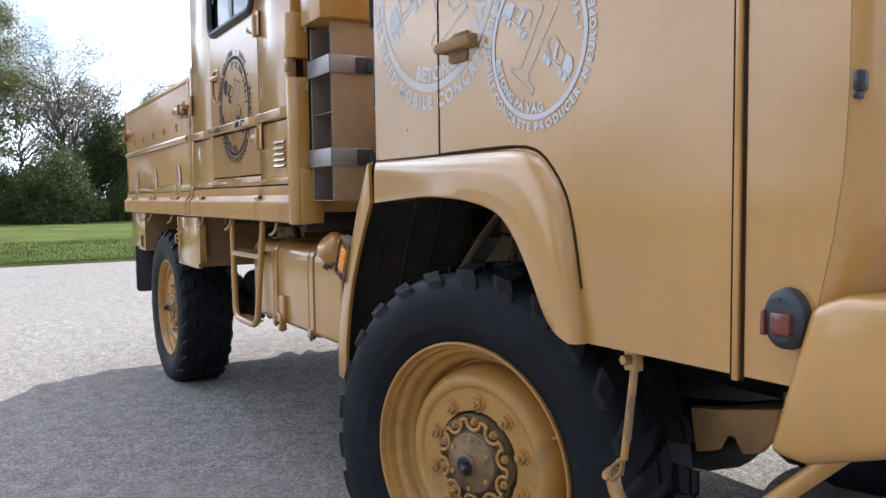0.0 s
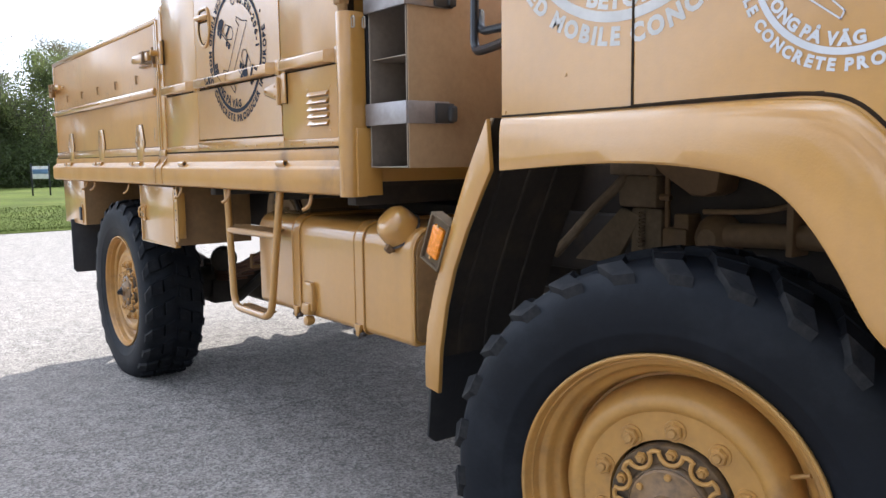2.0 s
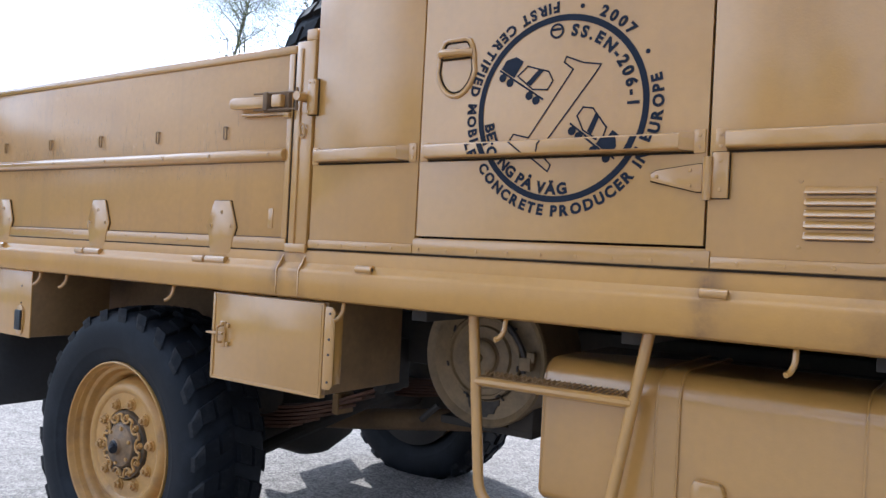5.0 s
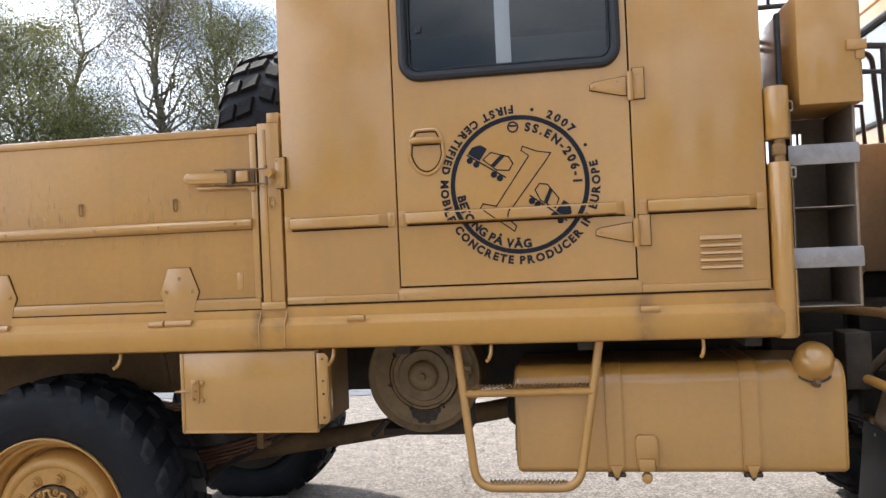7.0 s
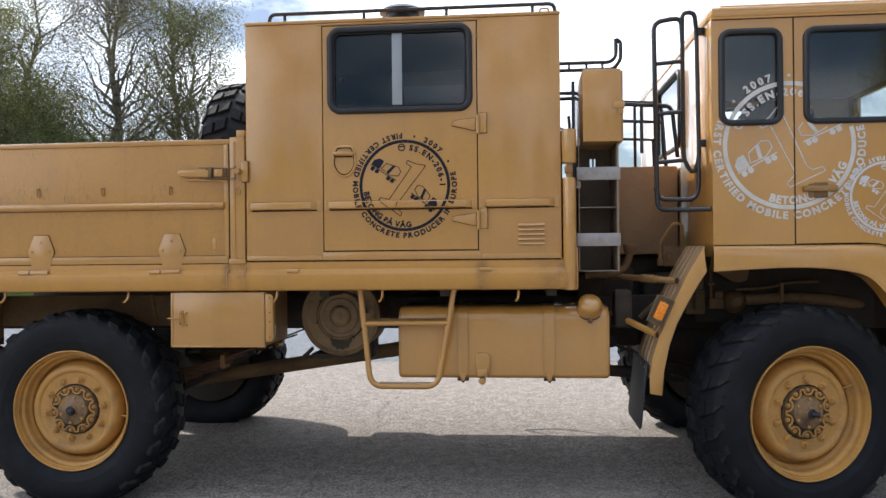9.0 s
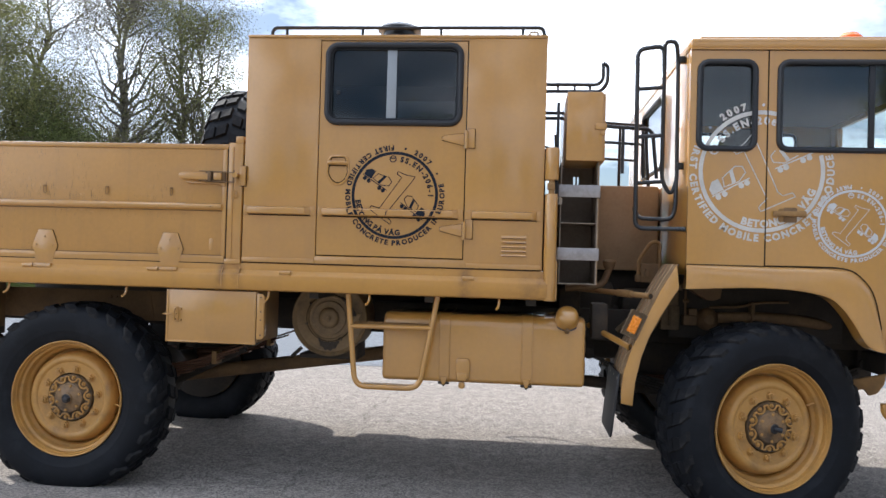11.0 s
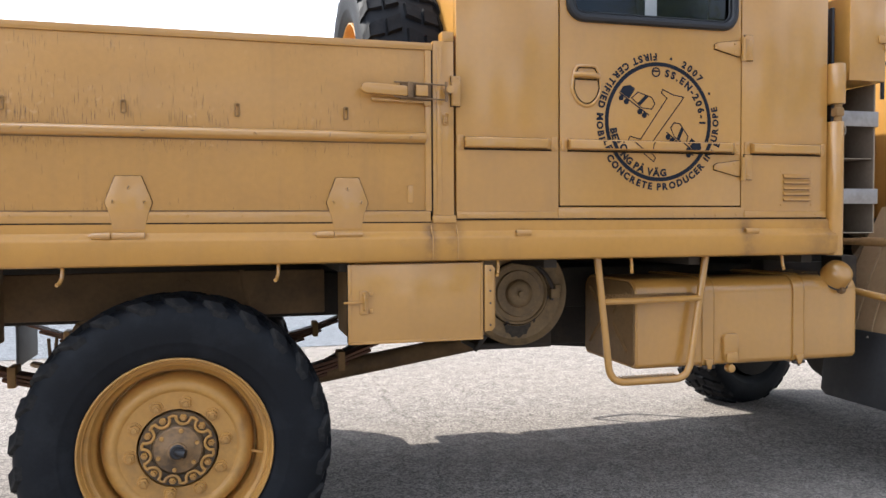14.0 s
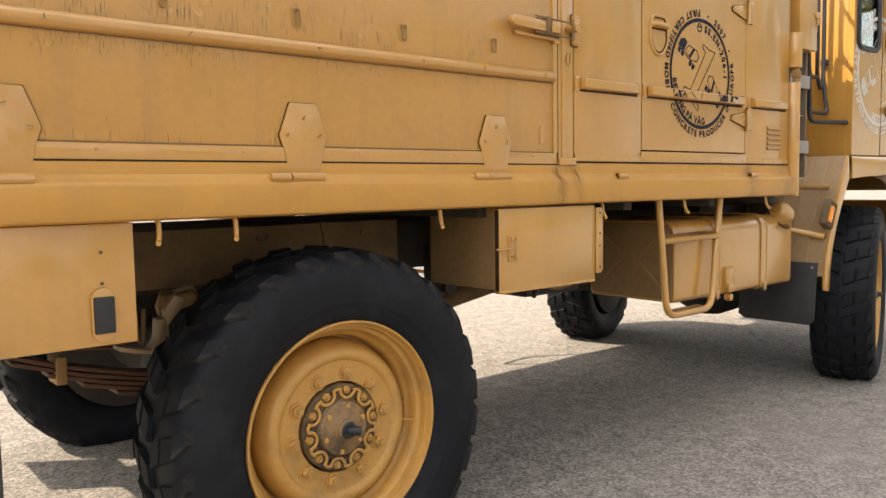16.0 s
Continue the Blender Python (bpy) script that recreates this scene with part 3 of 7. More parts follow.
def panel_holes(x0, x1, z0, z1, holes, y0, y1):
    """A plate in the xz plane with rounded openings cut through it; holes are (x0, x1, z0, z1, r), left to right, not overlapping in x."""
    bm = bmesh.new()

    def plate(poly):
        join(bm, prism(poly, y0, y1))
    cur = x0
    for hx0, hx1, hz0, hz1, r in holes:
        if hx0 > cur:
            plate([(cur, z0), (hx0, z0), (hx0, z1), (cur, z1)])
        xm = (hx0 + hx1) / 2
        loop = rrect(hx0, hx1, hz0, hz1, r)
        n = len(loop) // 4
        upper = [p for p in loop if p[1] >= (hz0 + hz1) / 2]
        lower = [p for p in loop if p[1] < (hz0 + hz1) / 2]
        upper.sort(key=lambda p: (round(p[0], 6), p[1] if p[0] < xm else -p[1]))
        lower.sort(key=lambda p: (round(p[0], 6), -p[1] if p[0] < xm else p[1]))
        zm = (hz0 + hz1) / 2
        plate([(hx0, z1), (hx0, zm)] + [p for p in upper if abs(p[1] - zm) > 1e-6] + [(hx1, zm), (hx1, z1)])
        plate([(hx0, z0), (hx0, zm)] + [p for p in lower if abs(p[1] - zm) > 1e-6] + [(hx1, zm), (hx1, z0)])
        cur = hx1
    if cur < x1:
        plate([(cur, z0), (x1, z0), (x1, z1), (cur, z1)])
    return bm


def bolt_mesh(name, r, h, mat, hexa=True):
    """A bolt head that points to -y."""
    n = 6 if hexa else 10
    bm = lathe([(0, -h), (r * 0.82, -h), (r, -h * 0.75), (r, 0.002)], n)
    return mesh_of(name, bm, mat, 30)


RIVET = bolt_mesh("rivet", 0.005, 0.0025, M_PAINT, False)


def rivets(parent, xs, z, y, name="rivet"):
    for x in xs:
        placed(name, RIVET, Matrix.Translation((x, y, z)), parent)


# ---- ground ----
def sheet(name, x0, x1, y0, y1, z, mat, label, category, nx=1, ny=1):
    bm = bmesh.new()
    bmesh.ops.create_grid(bm, x_segments=nx, y_segments=ny, size=0.5)
    for v in bm.verts:
        v.co = Vector((x0 + (v.co.x + 0.5) * (x1 - x0), y0 + (v.co.y + 0.5) * (y1 - y0), z))
    return tagged(new(name, mesh_of(name, bm, mat)), label, category, kind="structure")


sheet("ground", -900, 900, -900, 900, 0, M_ASPHALT, "pale worn asphalt yard with fine stones", "ground")
sheet("road", -60, 80, 5.9, 13.5, 0.006, M_ROAD, "smoother grey asphalt road behind the truck", "road")


def lawn():
    """A lawn beyond the yard, with an uneven edge."""
    bm = bmesh.new()
    edge = []
    for i in range(121):
        y = -120 + 240 * i / 120
        edge.append((-12.0 + 0.35 * noise.noise((y * 0.5, 0, 0)) + 0.12 * noise.noise((y * 2.3, 4, 0)), y))
    a = [bm.verts.new((x, y, 0.004)) for x, y in edge]
    a2 = [bm.verts.new((x - 0.06, y, 0.045)) for x, y in edge]
    b = [bm.verts.new((-34, y, 0.10)) for x, y in edge]
    c = [bm.verts.new((-38, y, 0.10)) for x, y in edge]
    d = [bm.verts.new((-400, y * 3, 0.10)) for x, y in edge]
    for q, w in ((a, a2), (a2, b), (b, c), (c, d)):
        for i in range(120):
            bm.faces.new((q[i], q[i + 1], w[i + 1], w[i]))
    return tagged(new("lawn", mesh_of("lawn", bm, M_GRASS)), "mown green lawn beside the asphalt yard", "lawn", kind="structure")


lawn()
sheet("far_road", -52, -46, -120, 200, 0.13, M_ROAD, "pale distant road beyond the lawn", "road")


def back_grass():
    """Rough ground under the birches behind the road."""
    bm = bmesh.new()
    xs = np.linspace(-46, 8, 90)
    f = [bm.verts.new((x, 24.6 + 0.4 * noise.noise((x * 0.6, 9, 0)), 0.004)) for x in xs]
    g = [bm.verts.new((x, 25.2, 0.06)) for x in xs]
    h = [bm.verts.new((x, 120, 0.4)) for x in xs]
    for q, w in ((f, g), (g, h)):
        for i in range(89):
            bm.faces.new((q[i], q[i + 1], w[i + 1], w[i]))
    return tagged(new("verge", mesh_of("verge", bm, M_GRASS)), "grass verge under the trees behind the road", "verge", kind="structure")


back_grass()


def blades():
    """Grass tufts along the edge of the lawn."""
    rng = np.random.default_rng(3)
    n = 42000
    d = rng.random(n) ** 2 * 9
    x = -12.05 - d
    y = rng.uniform(-6, 9, n)
    a, h, lean = rng.uniform(0, 6.28, n), rng.uniform(0.012, 0.036, n) * np.where(d < 0.3, 1.5, 1.0), rng.uniform(-0.03, 0.03, (n, 2))
    w = 0.005 + d * 0.001
    z = 0.045 + d * 0.0025
    v = np.empty((n, 3, 3))
    v[:, 0] = np.stack((x - np.cos(a) * w, y - np.sin(a) * w, z), 1)
    v[:, 1] = np.stack((x + np.cos(a) * w, y + np.sin(a) * w, z), 1)
    v[:, 2] = np.stack((x + lean[:, 0], y + lean[:, 1], z + h), 1)
    me = bpy.data.meshes.new("grass")
    me.from_pydata(v.reshape(-1, 3).tolist(), [], np.arange(n * 3).reshape(-1, 3).tolist())
    me.materials.append(M_BLADE)
    return tagged(new("grass", me), "short grass tufts at the edge of the lawn", "grass", kind="stuff")


blades()


# ---- truck ----
HUB_Z = 0.535
W = 2.50
truck = thing("truck", (2.0, 1.2, 0), "sand-yellow military truck with crew hut, cargo bed and printed round seals", "truck")

# chassis
rail = bx(-1.30, 5.2, 0.74, 0.82, 0.95, 1.16, 0.01)
part("frame_rail", rail, M_CHASSIS, truck, "dark steel chassis rail")
part("frame_rail", bx(-1.30, 5.2, 1.68, 1.76, 0.95, 1.168, 0.01), M_CHASSIS, truck, "dark steel chassis rail")
for x in (-1.1, 0.7, 1.45, 2.9, 3.9, 5.0):
    part("cross_member", bx(x - 0.05, x + 0.05, 0.82, 1.68, 0.98, 1.11, 0.01), M_CHASSIS, truck)
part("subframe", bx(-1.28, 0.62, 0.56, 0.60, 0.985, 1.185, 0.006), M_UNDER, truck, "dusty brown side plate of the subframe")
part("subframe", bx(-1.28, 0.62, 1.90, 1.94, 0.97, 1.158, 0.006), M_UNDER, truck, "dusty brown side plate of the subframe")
for x in (-0.02, 0.02, 0.44):
    placed("subframe_bolt", bolt_mesh("subframe_bolt", 0.011, 0.010, M_UNDER), Matrix.Translation((x, 0.56, 1.14)), truck)
part("subframe_bracket", prism([(0.24, 1.19), (0.262, 1.19), (0.292, 1.02), (0.27, 1.02)], 0.552, 0.562, "y", 0.002), M_UNDER, truck)


def axle(x, name):
    a = lathe([(0.08, 0.25), (0.11, 0.45), (0.115, 0.85), (0.17, 0.98), (0.225, 1.12), (0.235, 1.22), (0.19, 1.38), (0.115, 1.50), (0.11, 2.0), (0.08, 2.25)], 24)
    moved(a, Matrix.Translation((x, 0, HUB_Z)))
    ax = part(name, a, M_CHASSIS, truck, "dark axle housing with its differential")
    part("torque_rod", tube([(x + 0.10, 0.78, 0.42), (x + 0.85, 0.80, 0.80)], 0.032, 10), M_CHASSIS, ax)
    part("axle_seat", bx(x - 0.13, x + 0.13, 0.58, 0.74, 0.40, 0.57, 0.02), M_CHASSIS, ax)
    part("brake_chamber", moved(lathe([(0, -0.09), (0.07, -0.09), (0.085, -0.02), (0.085, 0.02), (0.07, 0.1), (0, 0.1)], 20), Matrix.Translation((x + 0.25, 0.62, 0.72)) @ pose(0, 0, 0, 0, 0, 60)), M_CHASSIS, ax)


axle(0, "rear_axle")
axle(4.115, "front_axle")


def spring(x, y, length, mat=None):
    """A pack of leaves with clamps."""
    first = None
    for i in range(6):
        half = length * (0.5 - 0.055 * i)
        z0 = 0.655 - i * 0.017
        pts = []
        for k in range(9):
            u = -1 + 2 * k / 8
            pts.append((x + half * u, z0 + 0.20 * (u * half / (length / 2)) ** 2))
        poly = pts + [(px, pz - 0.014) for px, pz in pts[::-1]]
        ob = part("spring_leaf" if first else "leaf_spring", prism(poly, y - 0.045, y + 0.045, "y", 0.002, 1), mat or M_RUST, first or truck, "" if first else "rusty leaf spring pack with clamps")
        first = first or ob
    for dx in (-0.37 * length, 0.37 * length):
        part("spring_clamp", bx(x + dx - 0.017, x + dx + 0.017, y - 0.052, y + 0.052, 0.700, 0.790, 0.005), M_DUSTY, first)
    for dx in (-0.07, 0.07):
        part("u_bolt", bx(x + dx - 0.014, x + dx + 0.014, y - 0.06, y + 0.06, 0.45, 0.69, 0.006), M_CHASSIS, first)
    for s in (-1, 1):
        e = x + s * length / 2
        part("spring_shackle", moved(lathe([(0, -0.06), (0.035, -0.06), (0.035, 0.06), (0, 0.06)], 16), Matrix.Translation((e, y, 0.86))), M_CHASSIS, first)
        part("spring_hanger", bx(e - 0.035, e + 0.035, y - 0.03, y + 0.10, 0.84, 1.05, 0.008), M_CHASSIS, first)
    return first


for sx in (0.0, 4.115):
    # Front packs lengthened, and the near one blackened, to darken the arch gap.
    spring(sx, 0.66 if sx < 1 else 0.80, 1.90 if sx < 1 else 1.76, M_CHASSIS if sx > 1 else None)
    spring(sx, 1.84 if sx < 1 else 1.70, 1.90 if sx < 1 else 1.76)
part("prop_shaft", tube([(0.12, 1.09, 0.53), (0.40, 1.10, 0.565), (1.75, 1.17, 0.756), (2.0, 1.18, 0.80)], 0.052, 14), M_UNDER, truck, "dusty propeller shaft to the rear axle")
part("gearbox", join(bx(1.85, 2.7, 0.9, 1.5, 0.72, 1.15, 0.06, 3), bx(2.7, 3.5, 0.95, 1.45, 0.80, 1.2, 0.08, 3)), M_CHASSIS, truck, "dark gearbox and transfer case")
part("engine", join(bx(3.45, 5.1, 0.85, 1.55, 0.72, 1.30, 0.05, 2), bx(3.7, 4.9, 0.78, 1.62, 1.22, 1.5, 0.04, 2)), M_CHASSIS, truck, "dark engine block")
part("front_prop_shaft", tube([(1.9, 1.0, 0.75), (4.0, 1.0, 0.58)], 0.04, 12), M_CHASSIS, truck)

brake = part("brake_bracket", prism([(-0.585, 0.838), (-0.53, 0.822), (-0.485, 0.812), (-0.462, 0.845), (-0.456, 0.905), (-0.436, 0.912), (-0.436, 0.84), (-0.468, 0.796), (-0.53, 0.806), (-0.585, 0.822)], 0.41, 0.47, "y", 0.004), M_DIRTYSHEET, truck, "bent ochre brake bracket at the rear axle")
part("brake_lever", prism([(-0.440, 0.935), (-0.405, 0.985), (-0.372, 0.97), (-0.385, 0.90), (-0.405, 0.86), (-0.425, 0.84), (-0.432, 0.88)], 0.40, 0.44, "y", 0.008), M_DIRTYSHEET, brake)
part("brake_cylinder", moved(lathe([(0, -0.06), (0.04, -0.058), (0.052, -0.04), (0.052, 0.06), (0, 0.08)], 20), Matrix.Translation((-0.36, 0.48, 0.935)) @ pose(0, 0, 0, 0, 0, 60)), M_DUSTY, brake)
part("brake_hose", tube(rounded([(-0.40, 0.43, 0.99), (-0.345, 0.42, 1.005), (-0.31, 0.45, 0.97), (-0.30, 0.50, 0.90)], 0.03), 0.008, 8), M_UNDER, brake)
part("hose_loop", tube(rounded([(-0.52, 0.44, 0.93), (-0.515, 0.44, 0.84), (-0.50, 0.44, 0.83), (-0.49, 0.45, 0.94)], 0.02), 0.007, 8), M_UNDER, brake)

# winch-like drum between tool box and tank
DRUM_AT = Matrix.Translation((1.532, 0.45, 1.056))
drum = part("round_drum", moved(lathe([(0, -0.040), (0.013, -0.040), (0.015, -0.022), (0.030, -0.026), (0.052, -0.022), (0.061, -0.014), (0.064, 0.000), (0.072, 0.004), (0.108, 0.000), (0.113, 0.012), (0.134, 0.012), (0.138, 0.001), (0.148, 0.003), (0.151, 0.020),
            (0.156, 0.022), (0.200, 0.024), (0.222, 0.022), (0.232, 0.012), (0.244, 0.004), (0.250, 0.012), (0.248, 0.34), (0, 0.34)], 72), DRUM_AT), M_DRUM, truck, "grimy round drum with stepped steel lid")
part("lid_seam", moved(lathe([(0.1495, 0.016), (0.151, 0.012), (0.155, 0.014), (0.156, 0.021)], 72), DRUM_AT), M_GAP, drum)
# Dark ring paints the shading at the edge of the lid's hub.
part("hub_edge_shade", moved(lathe([(0.0625, -0.001), (0.064, -0.003), (0.068, 0.0), (0.069, 0.004)], 48), DRUM_AT), M_UNDER, drum)
soot = [(0.159, 244 + 3 * k) for k in range(18)] + [(0.212 + 0.006 * math.sin(1.9 * k) - 0.0007 * (k - 8.5) ** 2, 295 - 3 * k) for k in range(18)]
part("soot_patch", moved(prism([(r * math.cos(radians(a)), r * math.sin(radians(a))) for r, a in soot], -0.001, 0.004), Matrix.Translation((1.532, 0.4702, 1.056))), M_SOOT, drum, "black soot patch")
part("drum_strap", tube(rounded([(1.615, 0.452, 1.19), (1.665, 0.44, 1.15), (1.705, 0.445, 1.085), (1.70, 0.45, 1.02)], 0.03), 0.010, 8), M_DARKSTEEL, drum)
part("drum_clamp", join(bx(1.69, 1.735, 0.43, 0.46, 1.03, 1.075, 0.005), bx(1.715, 1.745, 0.435, 0.455, 1.06, 1.095, 0.004)), M_DRUM, drum)
for k in range(7):
    a = radians(-60 + 51 * k)
    part("drum_hook", tube(rounded([(1.532 + 0.166 * math.cos(a), 0.470, 1.056 + 0.166 * math.sin(a)), (1.532 + 0.146 * math.cos(a + 0.05), 0.444, 1.056 + 0.146 * math.sin(a + 0.05)), (1.532 + 0.149 * math.cos(a - 0.06), 0.446, 1.056 + 0.149 * math.sin(a - 0.06))], 0.006), 0.004, 6), M_DARKSTEEL, drum)
part("drum_cradle", join(bx(1.33, 1.72, 0.5, 0.75, 0.785, 0.815, 0.006), bx(1.62, 1.72, 0.5, 0.75, 0.80, 1.2, 0.008)), M_CHASSIS, truck)
part("drum_lever", tube([(1.30, 0.42, 0.80), (1.36, 0.44, 0.86)], 0.012, 8), M_CHASSIS, drum)

# air tanks on the inner side
for ax_, az in ((2.05, 1.05), (2.7, 1.05)):
    part("air_tank", moved(lathe([(0, -0.27), (0.07, -0.25), (0.1, -0.2), (0.1, 0.2), (0.07, 0.25), (0, 0.27)], 20), Matrix.Translation((ax_, 1.95, az)) @ pose(0, 0, 0, 0, 0, 90)), M_DUSTY, truck, "dusty cylindrical air tank")


# wheels
R_T = 0.59
TYRE_W = 0.331


def squash(bm, flat):
    for v in bm.verts:
        if v.co.z < flat:
            v.co.y = v.co.y + (0.018 if v.co.y > 0.1655 else -0.018) * min(1, (flat - v.co.z) / 0.05)
            v.co.z = flat
    return bm


def tyre_bm(flat=None, bead=0.0):
    """bead: how much further out the tyre meets the rim."""
    wall = [(0.346 + bead, 0.022), (0.360 + bead, 0.010), (0.374 + bead, 0.002), (0.394 + 0.5 * bead, -0.006), (0.412, -0.012), (0.416, -0.0146), (0.421, -0.0150), (0.440, -0.0190),
            (0.462, -0.0218), (0.485, -0.0220), (0.504, -0.0203), (0.520, -0.0165), (0.535, -0.0105), (0.548, -0.002), (0.562, 0.013), (0.570, 0.032)]
    bm = lathe(wall + [(0.572, TYRE_W / 2)] + [(r, TYRE_W - y) for r, y in wall[::-1]], 96)
    return squash(bm, flat) if flat else bm


def tread_bm(flat=None):
    """Blocky cross-country tread: staggered crown lugs."""
    bm = bmesh.new()
    n = 26
    step = 2 * math.pi / n

    def lug(corners, r0, r1, inset):
        """corners: (angle, y, top radius, foot radius)."""
        lo, hi = [], []
        ca = sum(c[0] for c in corners) / len(corners)
        cy = sum(c[1] for c in corners) / len(corners)
        for a, y, top, foot in corners:
            lo.append(bm.verts.new((foot * math.cos(a), y, foot * math.sin(a))))
            a2, y2 = ca + (a - ca) * inset, cy + (y - cy) * inset
            hi.append(bm.verts.new((top * math.cos(a2), y2, top * math.sin(a2))))
        bm.faces.new(hi)
        m = len(lo)
        for i in range(m):
            j = (i + 1) % m
            bm.faces.new((lo[i], lo[j], hi[j], hi[i]))
    for k in range(n):
        a = k * step
        for s, off in ((0, 0.0), (1, 0.5)):
            o = a + off * step
            ym = (lambda y: y) if s == 0 else (lambda y: TYRE_W - y)
            lug([(o + 0.26 * step, ym(0.012), 0.579, 0.553), (o + 0.78 * step, ym(0.012), 0.579, 0.553), (o + 0.98 * step, ym(0.082), R_T, 0.562), (o + 0.36 * step, ym(0.082), R_T, 0.556)], 0, 0, 0.83)
            # centre lug, slanted
            lug([(o + 0.36 * step, ym(0.086), R_T, 0.562), (o + 0.98 * step, ym(0.086), R_T, 0.562), (o + 1.22 * step, ym(0.158), R_T + 0.002, 0.563), (o + 0.58 * step, ym(0.158), R_T + 0.002, 0.556)], 0, 0, 0.80)
    return squash(bm, flat) if flat else bm


def lug_bm(s):
    """The slanted end of one lug on the tyre's shoulder."""
    st = 2 * math.pi / 26
    bm = bmesh.new()
    lo, hi = [], []
    for a, y, top, foot in ((0.02, -0.013, 0.553, 0.520), (0.42, -0.013, 0.553, 0.520), (0.74, 0.014, 0.582, 0.550), (0.28, 0.014, 0.582, 0.550)):
        yy = TYRE_W - y if s else y
        a = (a + 0.5 * s) * st
        lo.append(bm.verts.new((foot * math.cos(a), yy, foot * math.sin(a))))
        hi.append(bm.verts.new((top * math.cos(a), yy, top * math.sin(a))))
    bm.faces.new(hi)
    for i in range(4):
        j = (i + 1) % 4
        bm.faces.new((lo[i], lo[j], hi[j], hi[i]))
    bmesh.ops.recalc_face_normals(bm, faces=bm.faces[:])
    return bm


def shoulder_lugs(w, loaded):
    """Lug ends round both shoulders, but for those in the tyre's contact patch."""
    for s in (0, 1):
        for k in range(26):
            a = 2 * math.pi * (k + 0.4 + 0.5 * s) / 26
            if not loaded or math.sin(a) > -0.86:
                placed("shoulder_lug", ME_SHOULDER[s], Matrix.Rotation(-2 * math.pi * k / 26, 4, 'Y'), w)


def rim_bm(lip=1.0):
    """lip: scale of the flange and the dish outside the disc's groove."""
    prof = [(0.343, 0.03), (0.354, 0.024), (0.358, 0.010), (0.3565, 0.002), (0.353, 0.000), (0.349, 0.002), (0.3455, 0.010), (0.3445, 0.020), (0.3415, 0.026), (0.3385, 0.026), (0.3365, 0.034), (0.3345, 0.050), (0.3285, 0.0555), (0.3235, 0.0575), (0.3195, 0.064), (0.3170, 0.082), (0.3125, 0.092), (0.3050, 0.0965), (0.2990, 0.103), (0.2955, 0.120),
            (0.2915, 0.145), (0.2865, 0.145), (0.2845, 0.118), (0.280, 0.098), (0.273, 0.078), (0.264, 0.062), (0.253, 0.0515), (0.241, 0.048), (0.231, 0.0495), (0.2235, 0.0545), (0.219, 0.0595), (0.205, 0.0615), (0.152, 0.060), (0.150, 0.065), (0.150, 0.110)]
    return lathe([(r * (1 + (lip - 1) * max(0.0, min(1.0, (r - 0.285) / 0.04))), y) for r, y in prof], 96)


def hub_bm():
    return lathe([(0.1445, 0.085), (0.1445, 0.042), (0.141, 0.036), (0.100, 0.036), (0.097, 0.026), (0.091, 0.020), (0.0905, 0.030)], 48)


def hub_cap_bm():
    return lathe([(0.0895, 0.034), (0.0895, 0.019), (0.085, 0.015), (0.070, 0.014), (0.060, 0.009), (0.045, 0.006), (0.036, 0.001), (0.033, -0.008), (0.026, -0.012), (0.018, -0.012), (0.015, 0.004), (0, 0.004)], 48)


def scallop_bm():
    """The collar round the hub: ten round bays, each open outwards round its bolt."""
    pts = []
    big, small = 0.0280, 0.0105
    for k in range(10):
        a = 2 * math.pi * k / 10
        e = (math.cos(a), math.sin(a))
        f = (-math.sin(a), math.cos(a))
        loc = [(-big * math.cos(math.pi * j / 10), 0.1275 - big * math.sin(math.pi * j / 10)) for j in range(11)]
        for u, v in loc:
            pts.append((e[0] * v + f[0] * u, 0.026, e[1] * v + f[1] * u))
        a2 = a + math.pi / 10
        e, f = (math.cos(a2), math.sin(a2)), (-math.sin(a2), math.cos(a2))
        for j in range(1, 6):
            w = math.pi * (1 - j / 6)
            u, v = small * math.cos(w), 0.1265 + small * 0.5 * math.sin(w)
            pts.append((e[0] * v + f[0] * u, 0.026, e[1] * v + f[1] * u))
    return tube(pts, 0.0056, 8, True)


ME_RIM, ME_HUB, ME_SCALLOP = mesh_of("rim", rim_bm(), M_RIM), mesh_of("hub", hub_bm(), M_HUB), mesh_of("hub_collar", scallop_bm(), M_RIM)
ME_CAP = mesh_of("hub_cap", hub_cap_bm(), M_HUBDISC)
ME_TYRE, ME_TREAD = mesh_of("tyre", tyre_bm(-HUB_Z), M_RUBBER), mesh_of("tread", tread_bm(-HUB_Z), M_TREAD, 20)
FRONT_Z = 0.556
ME_RIM_F = mesh_of("rim", rim_bm(1.028), M_RIM)
ME_TYRE_F, ME_TREAD_F = mesh_of("tyre", tyre_bm(-FRONT_Z, 0.012), M_RUBBER), mesh_of("tread", tread_bm(-FRONT_Z), M_TREAD, 20)
ME_SHOULDER = [mesh_of("shoulder_lug", lug_bm(s), M_LUG, 20) for s in (0, 1)]
ME_NUT = mesh_of("wheel_nut", join(lathe([(0, -0.018), (0.0175, -0.018), (0.021, -0.013), (0.021, 0.002)], 6), lathe([(0.027, 0.002), (0.026, -0.003), (0.0, -0.003)], 16), lathe([(0, -0.027), (0.0085, -0.027), (0.0105, -0.024), (0.0105, -0.016)], 12)), M_RIM, 30)
ME_STUD = bolt_mesh("cap_bolt", 0.0085, 0.010, M_RIM, False)
